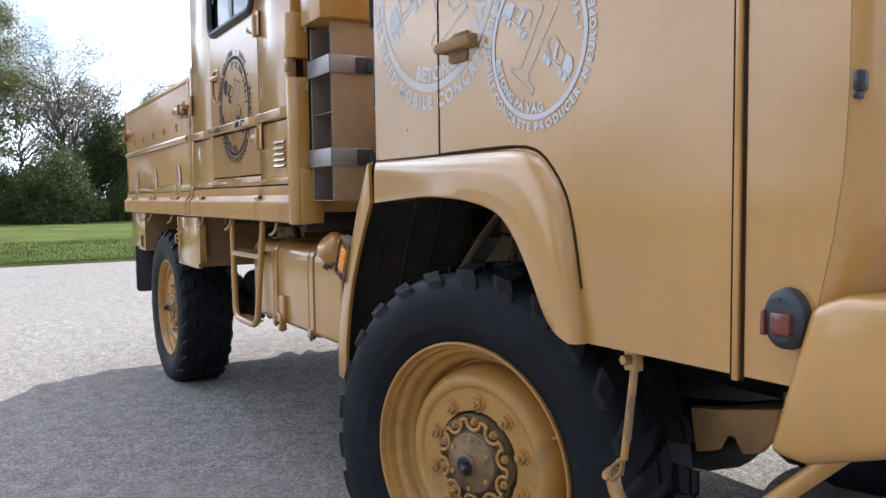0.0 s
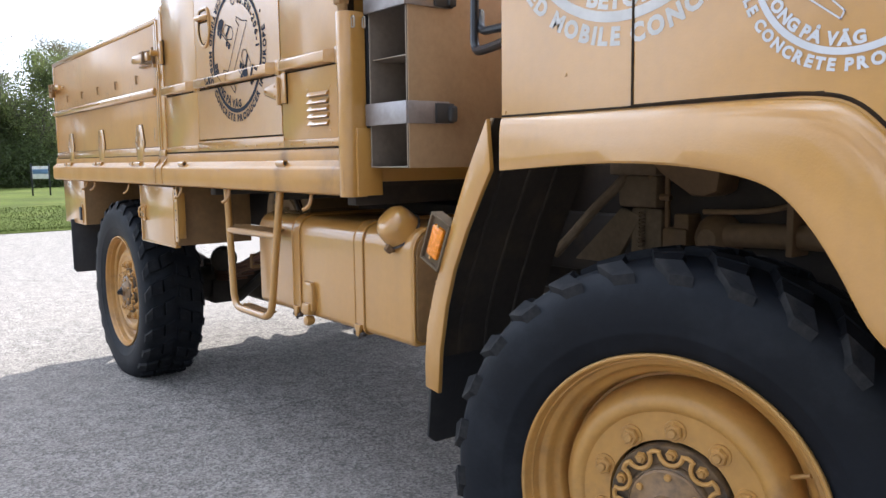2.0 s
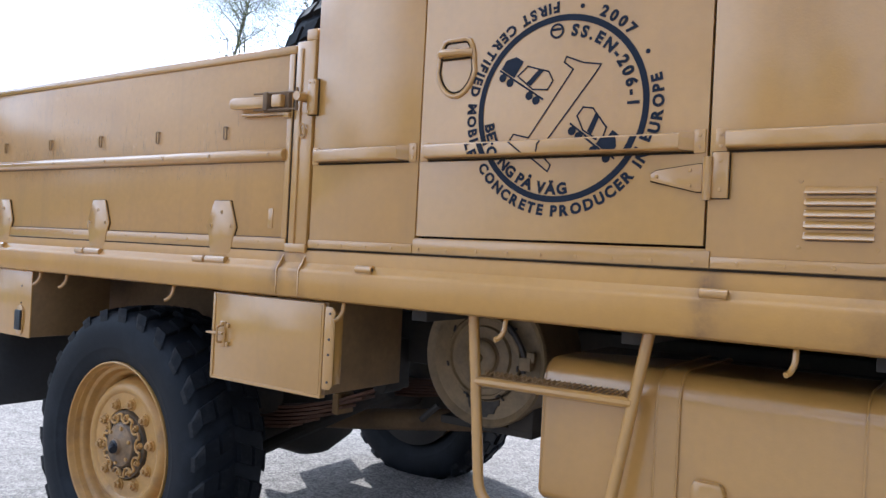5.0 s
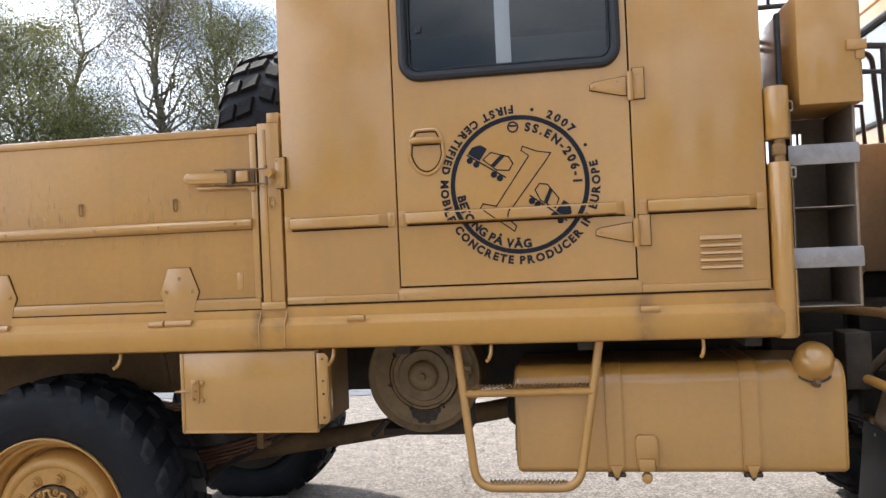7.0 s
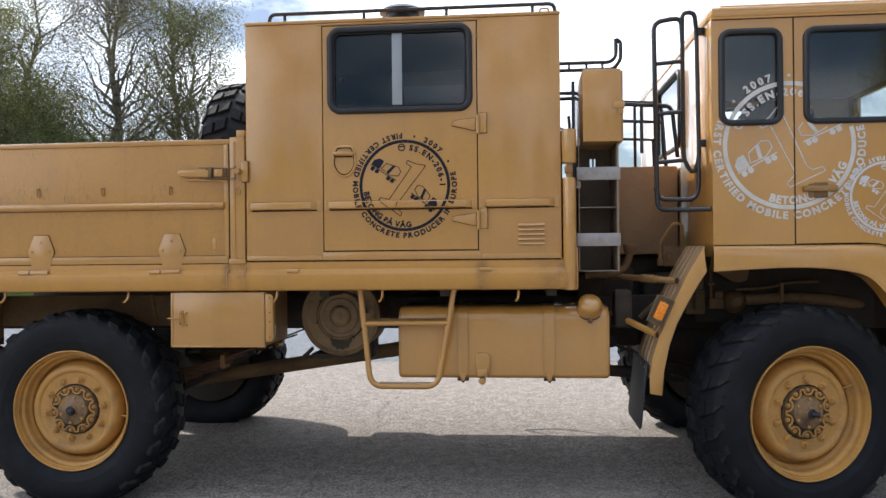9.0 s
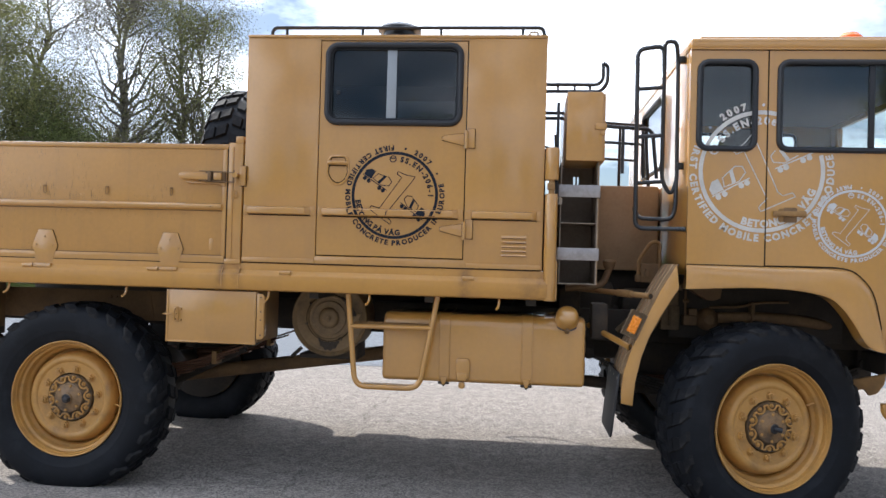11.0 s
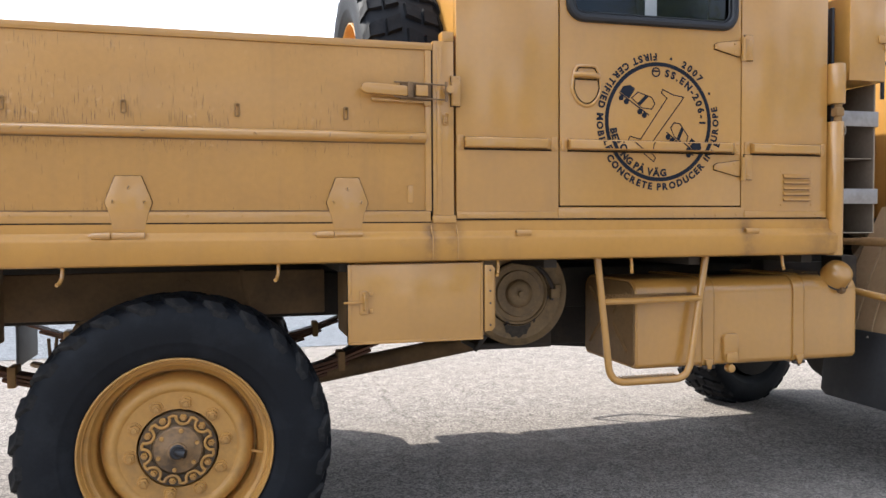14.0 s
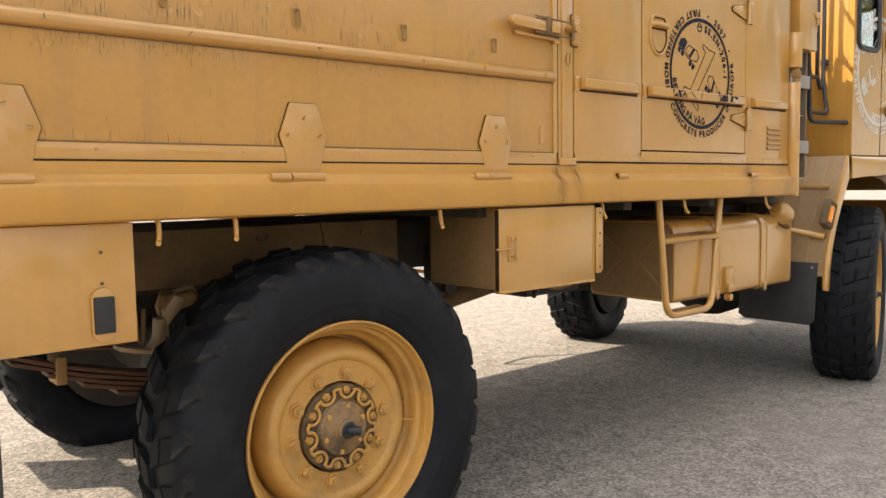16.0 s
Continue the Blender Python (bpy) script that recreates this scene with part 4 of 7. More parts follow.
ME_BAYBOLT = mesh_of("hub_bolt", join(lathe([(0, -0.010), (0.012, -0.010), (0.0145, -0.006), (0.0145, 0.002)], 6), lathe([(0, -0.018), (0.006, -0.018), (0.0075, -0.015), (0.0075, -0.008)], 10)), M_RIM, 30)
ME_NUB = mesh_of("hub_plug", join(tube(rounded([(0, 0.0, 0), (0.004, -0.022, 0), (0.030, -0.032, -0.004)], 0.015), 0.0155, 12), lathe([(0, -0.016), (0.024, -0.016), (0.0285, -0.012), (0.030, 0.0)], 20)), M_SEALR)


def wheel(name, m, label, parent, spin, valve, front=False):
    w = placed(name, ME_RIM_F if front else ME_RIM, m, parent, label)
    placed("tyre", ME_TYRE_F if front else ME_TYRE, Matrix(), w, "black rubber tyre")
    placed("tread", ME_TREAD_F if front else ME_TREAD, Matrix(), w, "dusty black tread blocks")
    shoulder_lugs(w, True)
    out = Matrix.Translation((0, 0.013, 0))
    placed("hub", ME_HUB, out, w, "greasy brown hub")
    placed("hub_cap", ME_CAP, out, w, "stained brown hub cap")
    placed("hub_collar", ME_SCALLOP, out @ Matrix.Rotation(-spin, 4, 'Y'), w)
    placed("hub_plug", ME_NUB, out, w)
    placed("brake_drum", ME_DRUM, Matrix(), w, "dark dusty brake drum")
    for k in range(10):
        a = spin + 2 * math.pi * k / 10
        placed("wheel_nut", ME_NUT, Matrix.Translation((0.176 * math.cos(a), 0.0595, 0.176 * math.sin(a))) @ Matrix.Rotation(0.7 * k, 4, 'Y'), w)
        placed("hub_bolt", ME_BAYBOLT, Matrix.Translation((0.1225 * math.cos(a), 0.049, 0.1225 * math.sin(a))), w)
    for k in range(6):
        b = spin + 2 * math.pi * (k + 0.2) / 6
        placed("cap_bolt", ME_STUD, Matrix.Translation((0.075 * math.cos(b), 0.030, 0.075 * math.sin(b))), w)
    c, z = math.cos(valve), math.sin(valve)
    part("valve", tube([(0.276 * c, 0.090, 0.276 * z), (0.300 * c, 0.080, 0.300 * z), (0.324 * c, 0.070, 0.324 * z)], 0.0055, 8), M_RIM, w)
    return w


ME_DRUM = mesh_of("brake_drum", lathe([(0.26, 0.15), (0.27, 0.155), (0.275, 0.34), (0.30, 0.345), (0.345, 0.335), (0.345, 0.352), (0.29, 0.36), (0.24, 0.37), (0.05, 0.375)], 48), M_CHASSIS)
LIP = 0.020
STEER = 17
wheel("wheel", pose(0, LIP, HUB_Z), "sand-painted wheel with black off-road tyre", truck, radians(8), radians(-8))
wheel("wheel", pose(4.217, LIP, FRONT_Z, 0, 0, STEER), "sand-painted wheel with black off-road tyre", truck, radians(16), radians(24), True)
wheel("wheel", pose(0, W - LIP, HUB_Z, 0, 0, 180), "sand-painted wheel with black off-road tyre", truck, radians(0), radians(200))
wheel("wheel", pose(4.01, W - LIP, FRONT_Z, 0, 0, 180 + STEER), "sand-painted wheel with black off-road tyre", truck, radians(30), radians(70), True)
spare = thing("spare_wheel", (0.92, 0.70, 1.41), "spare off-road wheel standing upright in the cargo bed", "wheel")
sp = placed("rim", ME_RIM, pose(0.755, 0.70, 1.985, 0, 0, -90), spare, "sand-painted steel rim")
placed("tyre", mesh_of("tyre", tyre_bm(), M_RUBBER), Matrix(), sp, "black rubber tyre")
placed("tread", mesh_of("tread", tread_bm(), M_TREAD, 20), Matrix(), sp, "black tread blocks")
shoulder_lugs(sp, False)
placed("hub", ME_HUB, Matrix(), sp)

# ---- fuel tank ----
T0, T1 = 1.948, 3.158


def tank_section(grow, rt=0.075, rb=0.026):
    """The tank's cross-section in y and z: generous upper corners, tight lower ones."""
    y0, y1, z0, z1 = 0.095 - grow, 0.62 + grow, 0.728 - grow, 1.135 + grow
    out = []
    for cy, cz, r, a0 in ((y1 - rt, z1 - rt, rt, 0), (y0 + rt, z1 - rt, rt, 90), (y0 + rb, z0 + rb, rb, 180), (y1 - rb, z0 + rb, rb, 270)):
        out += [(cy + r * math.cos(radians(a0 + 15 * k)), cz + r * math.sin(radians(a0 + 15 * k))) for k in range(7)]
    return out



sec = tank_section(0)
tank = part("fuel_tank", prism(sec, T0 + 0.012, T1 - 0.012, "x", 0.012, 3), M_PAINT, truck, "sand-painted steel fuel tank with straps and filler cap")
for xe, s in ((T0, -1), (T1, 1)):
    ring = tank_section(-0.008)
    part("tank_rim", tube([(xe - s * 0.012, y, z) for y, z in ring], 0.0045, 8, closed=True), M_PAINT, tank)
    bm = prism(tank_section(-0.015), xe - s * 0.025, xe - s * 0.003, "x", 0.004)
    part("end_plate", bm, M_BOXSIDE, tank, "dirty brown end plate with pressed ribs, darkened for shade")
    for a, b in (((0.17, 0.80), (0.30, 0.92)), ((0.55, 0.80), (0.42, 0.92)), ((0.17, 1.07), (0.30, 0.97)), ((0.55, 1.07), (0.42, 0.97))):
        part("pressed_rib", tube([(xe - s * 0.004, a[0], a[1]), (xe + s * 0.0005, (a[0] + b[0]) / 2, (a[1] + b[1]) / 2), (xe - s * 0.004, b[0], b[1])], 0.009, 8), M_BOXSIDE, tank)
    if s > 0:
        part("end_boss", moved(lathe([(0, -0.02), (0.035, -0.02), (0.05, -0.012), (0.05, 0.01)], 24), Matrix.Translation((xe, 0.36, 0.945)) @ pose(0, 0, 0, 0, 0, 90 if s > 0 else -90)), M_DIRTYSHEET, tank)
for x in (2.325, 2.815):
    o = tank_section(0.004)
    st = part("strap", prism(o, x - 0.030, x + 0.030, "x"), M_PAINT, tank, "painted steel strap")
    for dx in (-0.030, 0.030):
        part("strap_edge", tube([(x + dx, y, z) for y, z in o], 0.0035, 6, closed=True), M_PAINT, st)
    part("strap_tongue", prism([(x - 0.022, 0.76), (x + 0.022, 0.76), (x + 0.008, 0.715), (x - 0.008, 0.715)], 0.078, 0.092, "y", 0.003), M_PAINT, st)
    part("strap_bolt", tube([(x, 0.088, 0.735), (x, 0.088, 0.705)], 0.006, 8), M_DARKSTEEL, st)
    part("strap_wing_nut", join(bx(x - 0.034, x - 0.010, 0.082, 0.10, 0.716, 0.732, 0.005), bx(x + 0.010, x + 0.034, 0.082, 0.10, 0.716, 0.732, 0.005), bx(x - 0.012, x + 0.012, 0.08, 0.10, 0.712, 0.728, 0.004)), M_DARKSTEEL, st)
dx = 2.435
part("drain_cover", join(prism([(dx - 0.04, 0.855), (dx - 0.03, 0.875), (dx + 0.035, 0.875), (dx + 0.045, 0.855), (dx + 0.045, 0.755), (dx - 0.035, 0.755)], 0.074, 0.10, "y", 0.008),
     bx(dx - 0.03, dx + 0.032, 0.062, 0.10, 0.74, 0.79, 0.01), moved(lathe([(0, -0.024), (0.018, -0.018), (0.022, 0), (0.018, 0.016), (0, 0.022)], 14), Matrix.Translation((dx, 0.085, 0.715)))), M_PAINT, tank)
capm = Matrix.Translation((3.045, 0.125, 1.120)) @ pose(0, 0, 0, -42, 0, 0)
cap = part("filler_cap", moved(lathe([(0, -0.078), (0.03, -0.077), (0.048, -0.072), (0.060, -0.062), (0.0665, -0.046), (0.0705, -0.012), (0.0705, 0.002), (0.062, 0.012), (0.062, 0.05)], 32), capm), M_PAINT, tank, "domed sand-painted filler cap")
part("cap_gasket", moved(lathe([(0.071, 0.004), (0.077, 0.008), (0.071, 0.014)], 32, True), capm), M_DARKSTEEL, cap)
part("cap_catch", moved(join(bx(-0.010, 0.010, -0.012, 0.014, -0.092, -0.066, 0.003), bx(-0.014, 0.014, 0.0, 0.02, -0.082, -0.07, 0.003)), capm), M_UNDER, cap)

# ---- tool boxes ----
def side_box(x0, x1, z0, z1, depth, latch_x, label):
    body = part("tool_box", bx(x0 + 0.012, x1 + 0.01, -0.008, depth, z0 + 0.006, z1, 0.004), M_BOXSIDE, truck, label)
    part("door", join(bx(x0, x1, -0.020, -0.010, z0, z1 - 0.004, 0.004), bx(x0 - 0.004, x0 + 0.008, -0.022, 0.004, z0 - 0.003, z1 - 0.004, 0.002), bx(x0, x1, -0.022, 0.004, z0 - 0.005, z0 + 0.006, 0.002)), M_PAINT, body)
    return body


tb = side_box(0.648, 1.200, 0.922, 1.236, 0.395, 0.7, "sand-painted steel tool box under the bed")
part("hinge_strip", join(prism([(1.206, 0.950), (1.238, 0.950), (1.252, 0.966), (1.252, 1.206), (1.238, 1.222), (1.206, 1.222)], -0.022, -0.014, "y", 0.002), bx(1.244, 1.252, -0.022, 0.02, 0.968, 1.204, 0.003)), M_PAINT, tb)
HOLE = mesh_of("strip_hole", lathe([(0, -0.002), (0.0045, -0.002), (0.0045, 0.002)], 10), M_DARKSTEEL)
for z in (0.975, 1.065, 1.115, 1.20):
    placed("strip_hole", HOLE, Matrix.Translation((1.230, -0.0225, z)), tb)
latch = part("latch", join(bx(0.690, 0.722, -0.026, -0.019, 1.035, 1.13, 0.003), bx(0.640, 0.700, -0.034, -0.022, 1.079, 1.090, 0.003), bx(0.698, 0.716, -0.034, -0.024, 1.112, 1.128, 0.003), bx(0.728, 0.742, -0.030, -0.019, 1.108, 1.124, 0.003), bx(0.728, 0.742, -0.030, -0.019, 1.040, 1.056, 0.003)), M_PAINT, tb, "small worn turn latch")
part("door_gap", bx(0.6425, 0.6465, -0.0215, -0.002, 0.928, 1.228, 0), M_GAP, tb)
part("latch_pin", tube([(0.626, -0.030, 1.084), (0.712, -0.030, 1.084)], 0.0045, 8), M_PAINT, latch)
part("latch_staple", tube(rounded([(0.706, -0.02, 1.052), (0.706, -0.050, 1.056), (0.706, -0.050, 1.112), (0.706, -0.02, 1.116)], 0.012), 0.0045, 8), M_PAINT, latch)
for x in (0.655, 1.188):
    part("door_bead", bx(x, x + 0.0035, -0.0225, -0.019, 0.93, 1.225, 0.001), M_PAINT, tb)
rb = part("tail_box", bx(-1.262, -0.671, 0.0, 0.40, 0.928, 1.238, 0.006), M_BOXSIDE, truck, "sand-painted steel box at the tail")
part("face", bx(-1.265, -0.668, -0.006, 0.002, 0.925, 1.238, 0.003), M_PAINT, rb)
for z in (1.165, 1.085):
    placed("box_hole", HOLE, Matrix.Translation((-0.752, -0.0065, z)), rb)
part("reflector_plate", prism(rrect(-0.782, -0.722, 0.935, 1.075, 0.028, 5), -0.014, -0.005, "y", 0.003), M_PAINT, rb)
part("reflector", bx(-0.778, -0.727, -0.024, -0.012, 0.958, 1.052, 0.004), M_SEALR, rb, "black rectangular side reflector")
part("mud_flap", prism([(-0.03, 0.95), (0.48, 0.95), (0.48, 0.58), (0.46, 0.555), (-0.01, 0.555), (-0.03, 0.58)], -1.02, -1.005, "x", 0.003), M_FLAP, truck, "black rubber mud flap behind the rear wheel")
part("mud_flap", prism([(W - 0.48, 0.95), (W, 0.95), (W, 0.56), (W - 0.48, 0.56)], -1.02, -1.005, "x", 0.003), M_FLAP, truck, "black rubber mud flap behind the rear wheel")
part("far_box", bx(0.62, 1.02, W - 0.40, W, 0.94, 1.236, 0.01), M_PAINT, truck, "sand-painted steel tool box on the far side")
part("far_tank", prism(rrect(W - 0.55, W - 0.02, 0.965, 1.225, 0.05, 6), 1.175, T1, "x", 0.012, 3), M_PAINT, truck, "sand-painted long tank on the far side")
far_step = part("far_step", tube(rounded([(1.955, W - 0.012, 1.245), (2.005, W + 0.0, 0.735), (2.41, W + 0.0, 0.672), (2.505, W - 0.015, 1.245)], 0.075, 6), 0.0165, 12), M_PAINT, truck, "bent tube boarding step on the far side")
part("rung", tube([(1.975, W - 0.006, 1.055), (2.472, W - 0.008, 1.02)], 0.0145, 10), M_PAINT, far_step)

# ---- hooks under the sill ----
for x in (-0.60, -0.38, 0.38, 1.27, 1.88, 2.645):
    part("rope_hook", tube(rounded([(x - 0.004, 0.02, 1.25), (x, -0.002, 1.238), (x, -0.006, 1.205), (x - 0.008, -0.022, 1.184), (x - 0.014, -0.034, 1.180)], 0.03), 0.0072, 8), M_PAINT, truck, "bent steel rope hook")

# ---- boarding step ----
path = rounded([(1.742, 0.045, 1.245), (1.80, 0.035, 0.69), (2.185, 0.035, 0.69), (2.282, 0.05, 1.245)], 0.075, 6)
step = part("boarding_step", tube(path, 0.0165, 12), M_PAINT, truck, "bent tube boarding step with serrated treads")


def mesh_tread(x0, x1, y, z, parent, w=0.05):
    """Expanded-metal tread: crossing strands that stand up at every other knot."""
    n = int((x1 - x0) / 0.0155)
    for s in range(4):
        pts = []
        for i in range(n + 1):
            up = (i + s) % 2
            lane = (s // 2) * 0.5
            yy = y - w / 2 + w * (lane + 0.5 * ((i + s) % 2))
            pts.append((x0 + (x1 - x0) * i / n, yy, z + (0.015 if up else 0.002)))
        part("tread_strand", tube(pts, 0.0028, 4), M_DUSTY, parent)


part("rung", tube([(1.764, 0.04, 1.046), (2.248, 0.04, 1.050)], 0.0145, 10), M_PAINT, step)
mesh_tread(1.78, 2.235, 0.066, 1.058, step, 0.045)
mesh_tread(1.85, 2.14, 0.062, 0.694, step, 0.042)

# ---- cargo bed ----
X_TAIL = -1.42
part("bed_floor", bx(X_TAIL, 2.94, 0.03, W - 0.03, 1.285, 1.40, 0.006), M_PAINT, truck)
# Added near-black sheet keeps bounced light off the tank and underbody.
part("bounce_sheet", bx(X_TAIL + 0.02, 2.92, 0.085, W - 0.085, 1.268, 1.284, 0.0), M_CHASSIS, truck, "dark sheet added under the bed floor against bounced light")
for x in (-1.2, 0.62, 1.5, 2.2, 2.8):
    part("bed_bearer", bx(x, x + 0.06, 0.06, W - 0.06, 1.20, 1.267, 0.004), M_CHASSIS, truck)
for s, label in ((0, "pressed sand-painted steel sill along the body"), (1, "pressed sand-painted steel sill along the body")):
    prof = [(0.06, 1.405), (-0.004, 1.405), (-0.008, 1.392), (-0.010, 1.362), (-0.024, 1.345), (-0.034, 1.338), (-0.038, 1.328), (-0.038, 1.258), (-0.034, 1.246), (-0.024, 1.240), (0.08, 1.240), (0.08, 1.25), (0.06, 1.25)]
    if s:
        prof = [(W - y, z) for y, z in prof]
    sill = part("sill", prism(prof, X_TAIL - 0.02, 2.945, "x"), M_SILL, truck, label)
    if not s:
        near_sill = sill
for x in (0.985, 1.09):
    part("sill_weld", prism([(0.0, 1.40), (-0.0405, 1.335), (-0.0405, 1.25), (0.0, 1.25)], x - 0.002, x + 0.002, "x"), M_PAINT, near_sill)
for x in (1.37, 2.46):
    t = part("sill_tube", moved(lathe([(0.010, 0.03), (0.013, 0.03), (0.013, -0.035), (0.008, -0.035), (0.008, 0.03)], 14), Matrix.Translation((x, -0.028, 1.352)) @ pose(0, 0, 0, 0, 0, 90)), M_PAINT, near_sill, "short open tube welded on the sill")
    part("tube_hole", moved(lathe([(0, -0.030), (0.009, -0.030)], 12), Matrix.Translation((x, -0.028, 1.352)) @ pose(0, 0, 0, 0, 0, 90)), M_DARKSTEEL, t)
    part("tube_foot", bx(x - 0.028, x + 0.028, -0.034, -0.004, 1.334, 1.343, 0.002), M_PAINT, near_sill)

# side boards
B0, B1 = X_TAIL + 0.02, 0.985
board = part("side_board", bx(B0, B1, 0.0, 0.035, 1.425, 2.085, 0.003), M_BOARD, truck, "painted plywood side board with cracked, flaking paint")
part("top_cap", bx(B0 - 0.01, B1 + 0.01, -0.007, 0.045, 2.085, 2.115, 0.006), M_PAINT, board, "steel edge cap of the board")
part("bottom_rail", join(bx(B0, B1, -0.006, 0.06, 1.398, 1.442, 0.004)), M_PAINT, board)
part("end_frame", bx(B1 - 0.022, B1 + 0.004, -0.006, 0.035, 1.442, 2.085, 0.003), M_PAINT, board)
part("end_frame", bx(B0 - 0.004, B0 + 0.03, -0.006, 0.035, 1.442, 2.085, 0.003), M_PAINT, board)
part("rib", prism([(0.0, 1.712), (-0.016, 1.716), (-0.026, 1.728), (-0.026, 1.742), (-0.016, 1.754), (0.0, 1.758)], B0, 0.965, "x", 0.003), M_PAINT, board, "half-round rib along the board")
# Thin strip paints the stain and the shade under the rib.
part("rib_shade_stain", bx(B0, 0.962, -0.0030, 0.001, 1.7092, 1.7128, 0), M_UNDER, board)
part("board_gap", bx(B0, B1 + 0.005, -0.0072, 0.0, 1.394, 1.400, 0), M_GAP, board, "dark gap under the board")
# Dark line paints the shade where the board meets its bottom rail.
part("board_edge_shade", bx(B0, B1 - 0.022, -0.0022, 0.001, 1.4425, 1.4460, 0), M_UNDER, board)
part("end_gap", bx(B1 + 0.0042, B1 + 0.010, -0.003, 0.03, 1.40, 2.085, 0), M_GAP, board)
SLOT = mesh_of("slotted_screw", join(lathe([(0, -0.0025), (0.0065, -0.0025), (0.008, 0.001)], 12)), M_PAINT)
SLOT_CUT = mesh_of("screw_slot", bx(-0.006, 0.006, -0.0032, -0.001, -0.001, 0.001, 0), M_DARKSTEEL)
for i, x in enumerate((-1.25, -0.86, -0.50, -0.10, 0.30, 0.58, 0.90)):
    placed("slotted_screw", SLOT, Matrix.Translation((x, -0.026, 1.736)), board)
    placed("screw_slot", SLOT_CUT, Matrix.Translation((x, -0.026, 1.736)) @ pose(0, 0, 0, 0, 35 + 50 * i, 0), board)
rivets(board, np.arange(B0 + 0.05, 0.95, 0.20), 1.427, -0.006)
for x in (-0.97, -0.565, -0.165, 0.235, 0.645):
    part("lash_ring", join(tube(rounded([(x - 0.008, -0.008, 1.800), (x + 0.008, -0.008, 1.800), (x + 0.008, -0.010, 1.846), (x - 0.008, -0.010, 1.846)], 0.006, 3, True), 0.0028, 6, True), bx(x - 0.007, x + 0.007, -0.004, 0.0, 1.838, 1.848, 0.002)), M_DUSTY, board, "small worn lashing ring")


def hinge_plate(x):
    """Six-sided hinge plate on the board with its pin on the sill."""
    poly = [(x - 0.045, 1.572), (x + 0.045, 1.572), (x + 0.082, 1.475), (x + 0.066, 1.43), (x + 0.05, 1.345), (x - 0.05, 1.345), (x - 0.066, 1.43), (x - 0.082, 1.475)]
    h = part("hinge_plate", prism(poly, -0.009, -0.001, "y", 0.003), M_PAINT, board, "six-sided painted hinge plate")
    part("hinge_knuckle", tube([(x - 0.055, -0.022, 1.352), (x + 0.055, -0.022, 1.352)], 0.014, 10), M_PAINT, h)
    part("hinge_pin", tube([(x - 0.125, -0.026, 1.352), (x - 0.062, -0.026, 1.352)], 0.012, 10, r_end=0.014), M_PAINT, h)
    # Dark strip paints the shade under pin and knuckle.
    part("pin_outline", bx(x - 0.112, x + 0.052, -0.0265, -0.012, 1.3345, 1.3385, 0), M_GAP, h)
    part("hinge_hook", tube(rounded([(x - 0.135, -0.012, 1.352), (x - 0.115, -0.022, 1.352), (x - 0.06, -0.03, 1.352)], 0.01), 0.008, 8), M_PAINT, h)
    for bx_, bz in ((x + 0.055, 1.478), (x - 0.055, 1.478), (x, 1.53)):
        placed("plate_screw", SLOT, Matrix.Translation((bx_, -0.009, bz)), h)
        placed("screw_slot", SLOT_CUT, Matrix.Translation((bx_, -0.009, bz)) @ pose(0, 0, 0, 0, 400 * bx_, 0), h)
    # Slightly larger dark plate paints a shade outline round the hinge plate.
    part("plate_outline", prism([(px_ + (0.0018 if px_ > x else -0.0014), pz_ + (0.001 if pz_ > 1.5 else 0)) for px_, pz_ in poly if pz_ > 1.40], -0.004, -0.0002, "y"), M_GAP, h)


for x in (-0.955, -0.153, 0.648):
    hinge_plate(x)
part("board_chip", bx(0.89, 0.915, -0.003, 0.002, 1.475, 1.545, 0.002), M_PAINT, board)
part("side_board", bx(B0, B1, W - 0.035, W, 1.42, 2.10, 0.004), M_BOARD, truck, "painted plywood side board on the far side")
tail = part("tail_board", bx(X_TAIL - 0.02, X_TAIL + 0.02, 0.02, W - 0.02, 1.42, 2.10, 0.004), M_BOARD, truck, "painted plywood tail board")
part("tail_keeper", bx(X_TAIL - 0.03, X_TAIL + 0.05, -0.03, 0.0, 1.86, 1.91, 0.006), M_DUSTY, tail)
post = part("bed_post", join(bx(0.995, 1.084, -0.004, 0.05, 1.405, 2.125, 0.005), bx(1.01, 1.03, -0.010, 0.0, 1.405, 2.10, 0.003)), M_PAINT, truck, "steel corner post of the cargo bed")
part("post_cap", bx(1.035, 1.085, 0.0, 0.06, 2.125, 2.165, 0.004), M_PAINT, post)
part("post_step", bx(0.990, 1.09, -0.016, 0.0, 1.395, 1.425, 0.004), M_PAINT, post)
part("lash_ring", join(tube(rounded([(1.038, -0.012, 1.79), (1.058, -0.012, 1.79), (1.058, -0.014, 1.835), (1.038, -0.014, 1.835)], 0.008, 3, True), 0.0035, 6, True), bx(1.034, 1.062, -0.010, 0.0, 1.80, 1.82, 0.002)), M_PAINT, post)
# over-centre latch
lt = part("board_latch", prism([(0.745, 1.888), (0.985, 1.880), (0.985, 1.862), (0.955, 1.862), (0.955, 1.872), (0.745, 1.876)], -0.020, -0.001, "y", 0.002), M_PAINT, truck, "painted over-centre latch on the side board")
part("latch_lever", prism([(0.700, 1.918), (0.706, 1.934), (0.720, 1.942), (0.885, 1.934), (0.885, 1.894), (0.722, 1.900), (0.706, 1.906)], -0.046, -0.022, "y", 0.005, 2), M_PAINT, lt)
part("latch_base", bx(0.86, 0.985, -0.022, -0.001, 1.882, 1.950, 0.003), M_UNDER, lt)
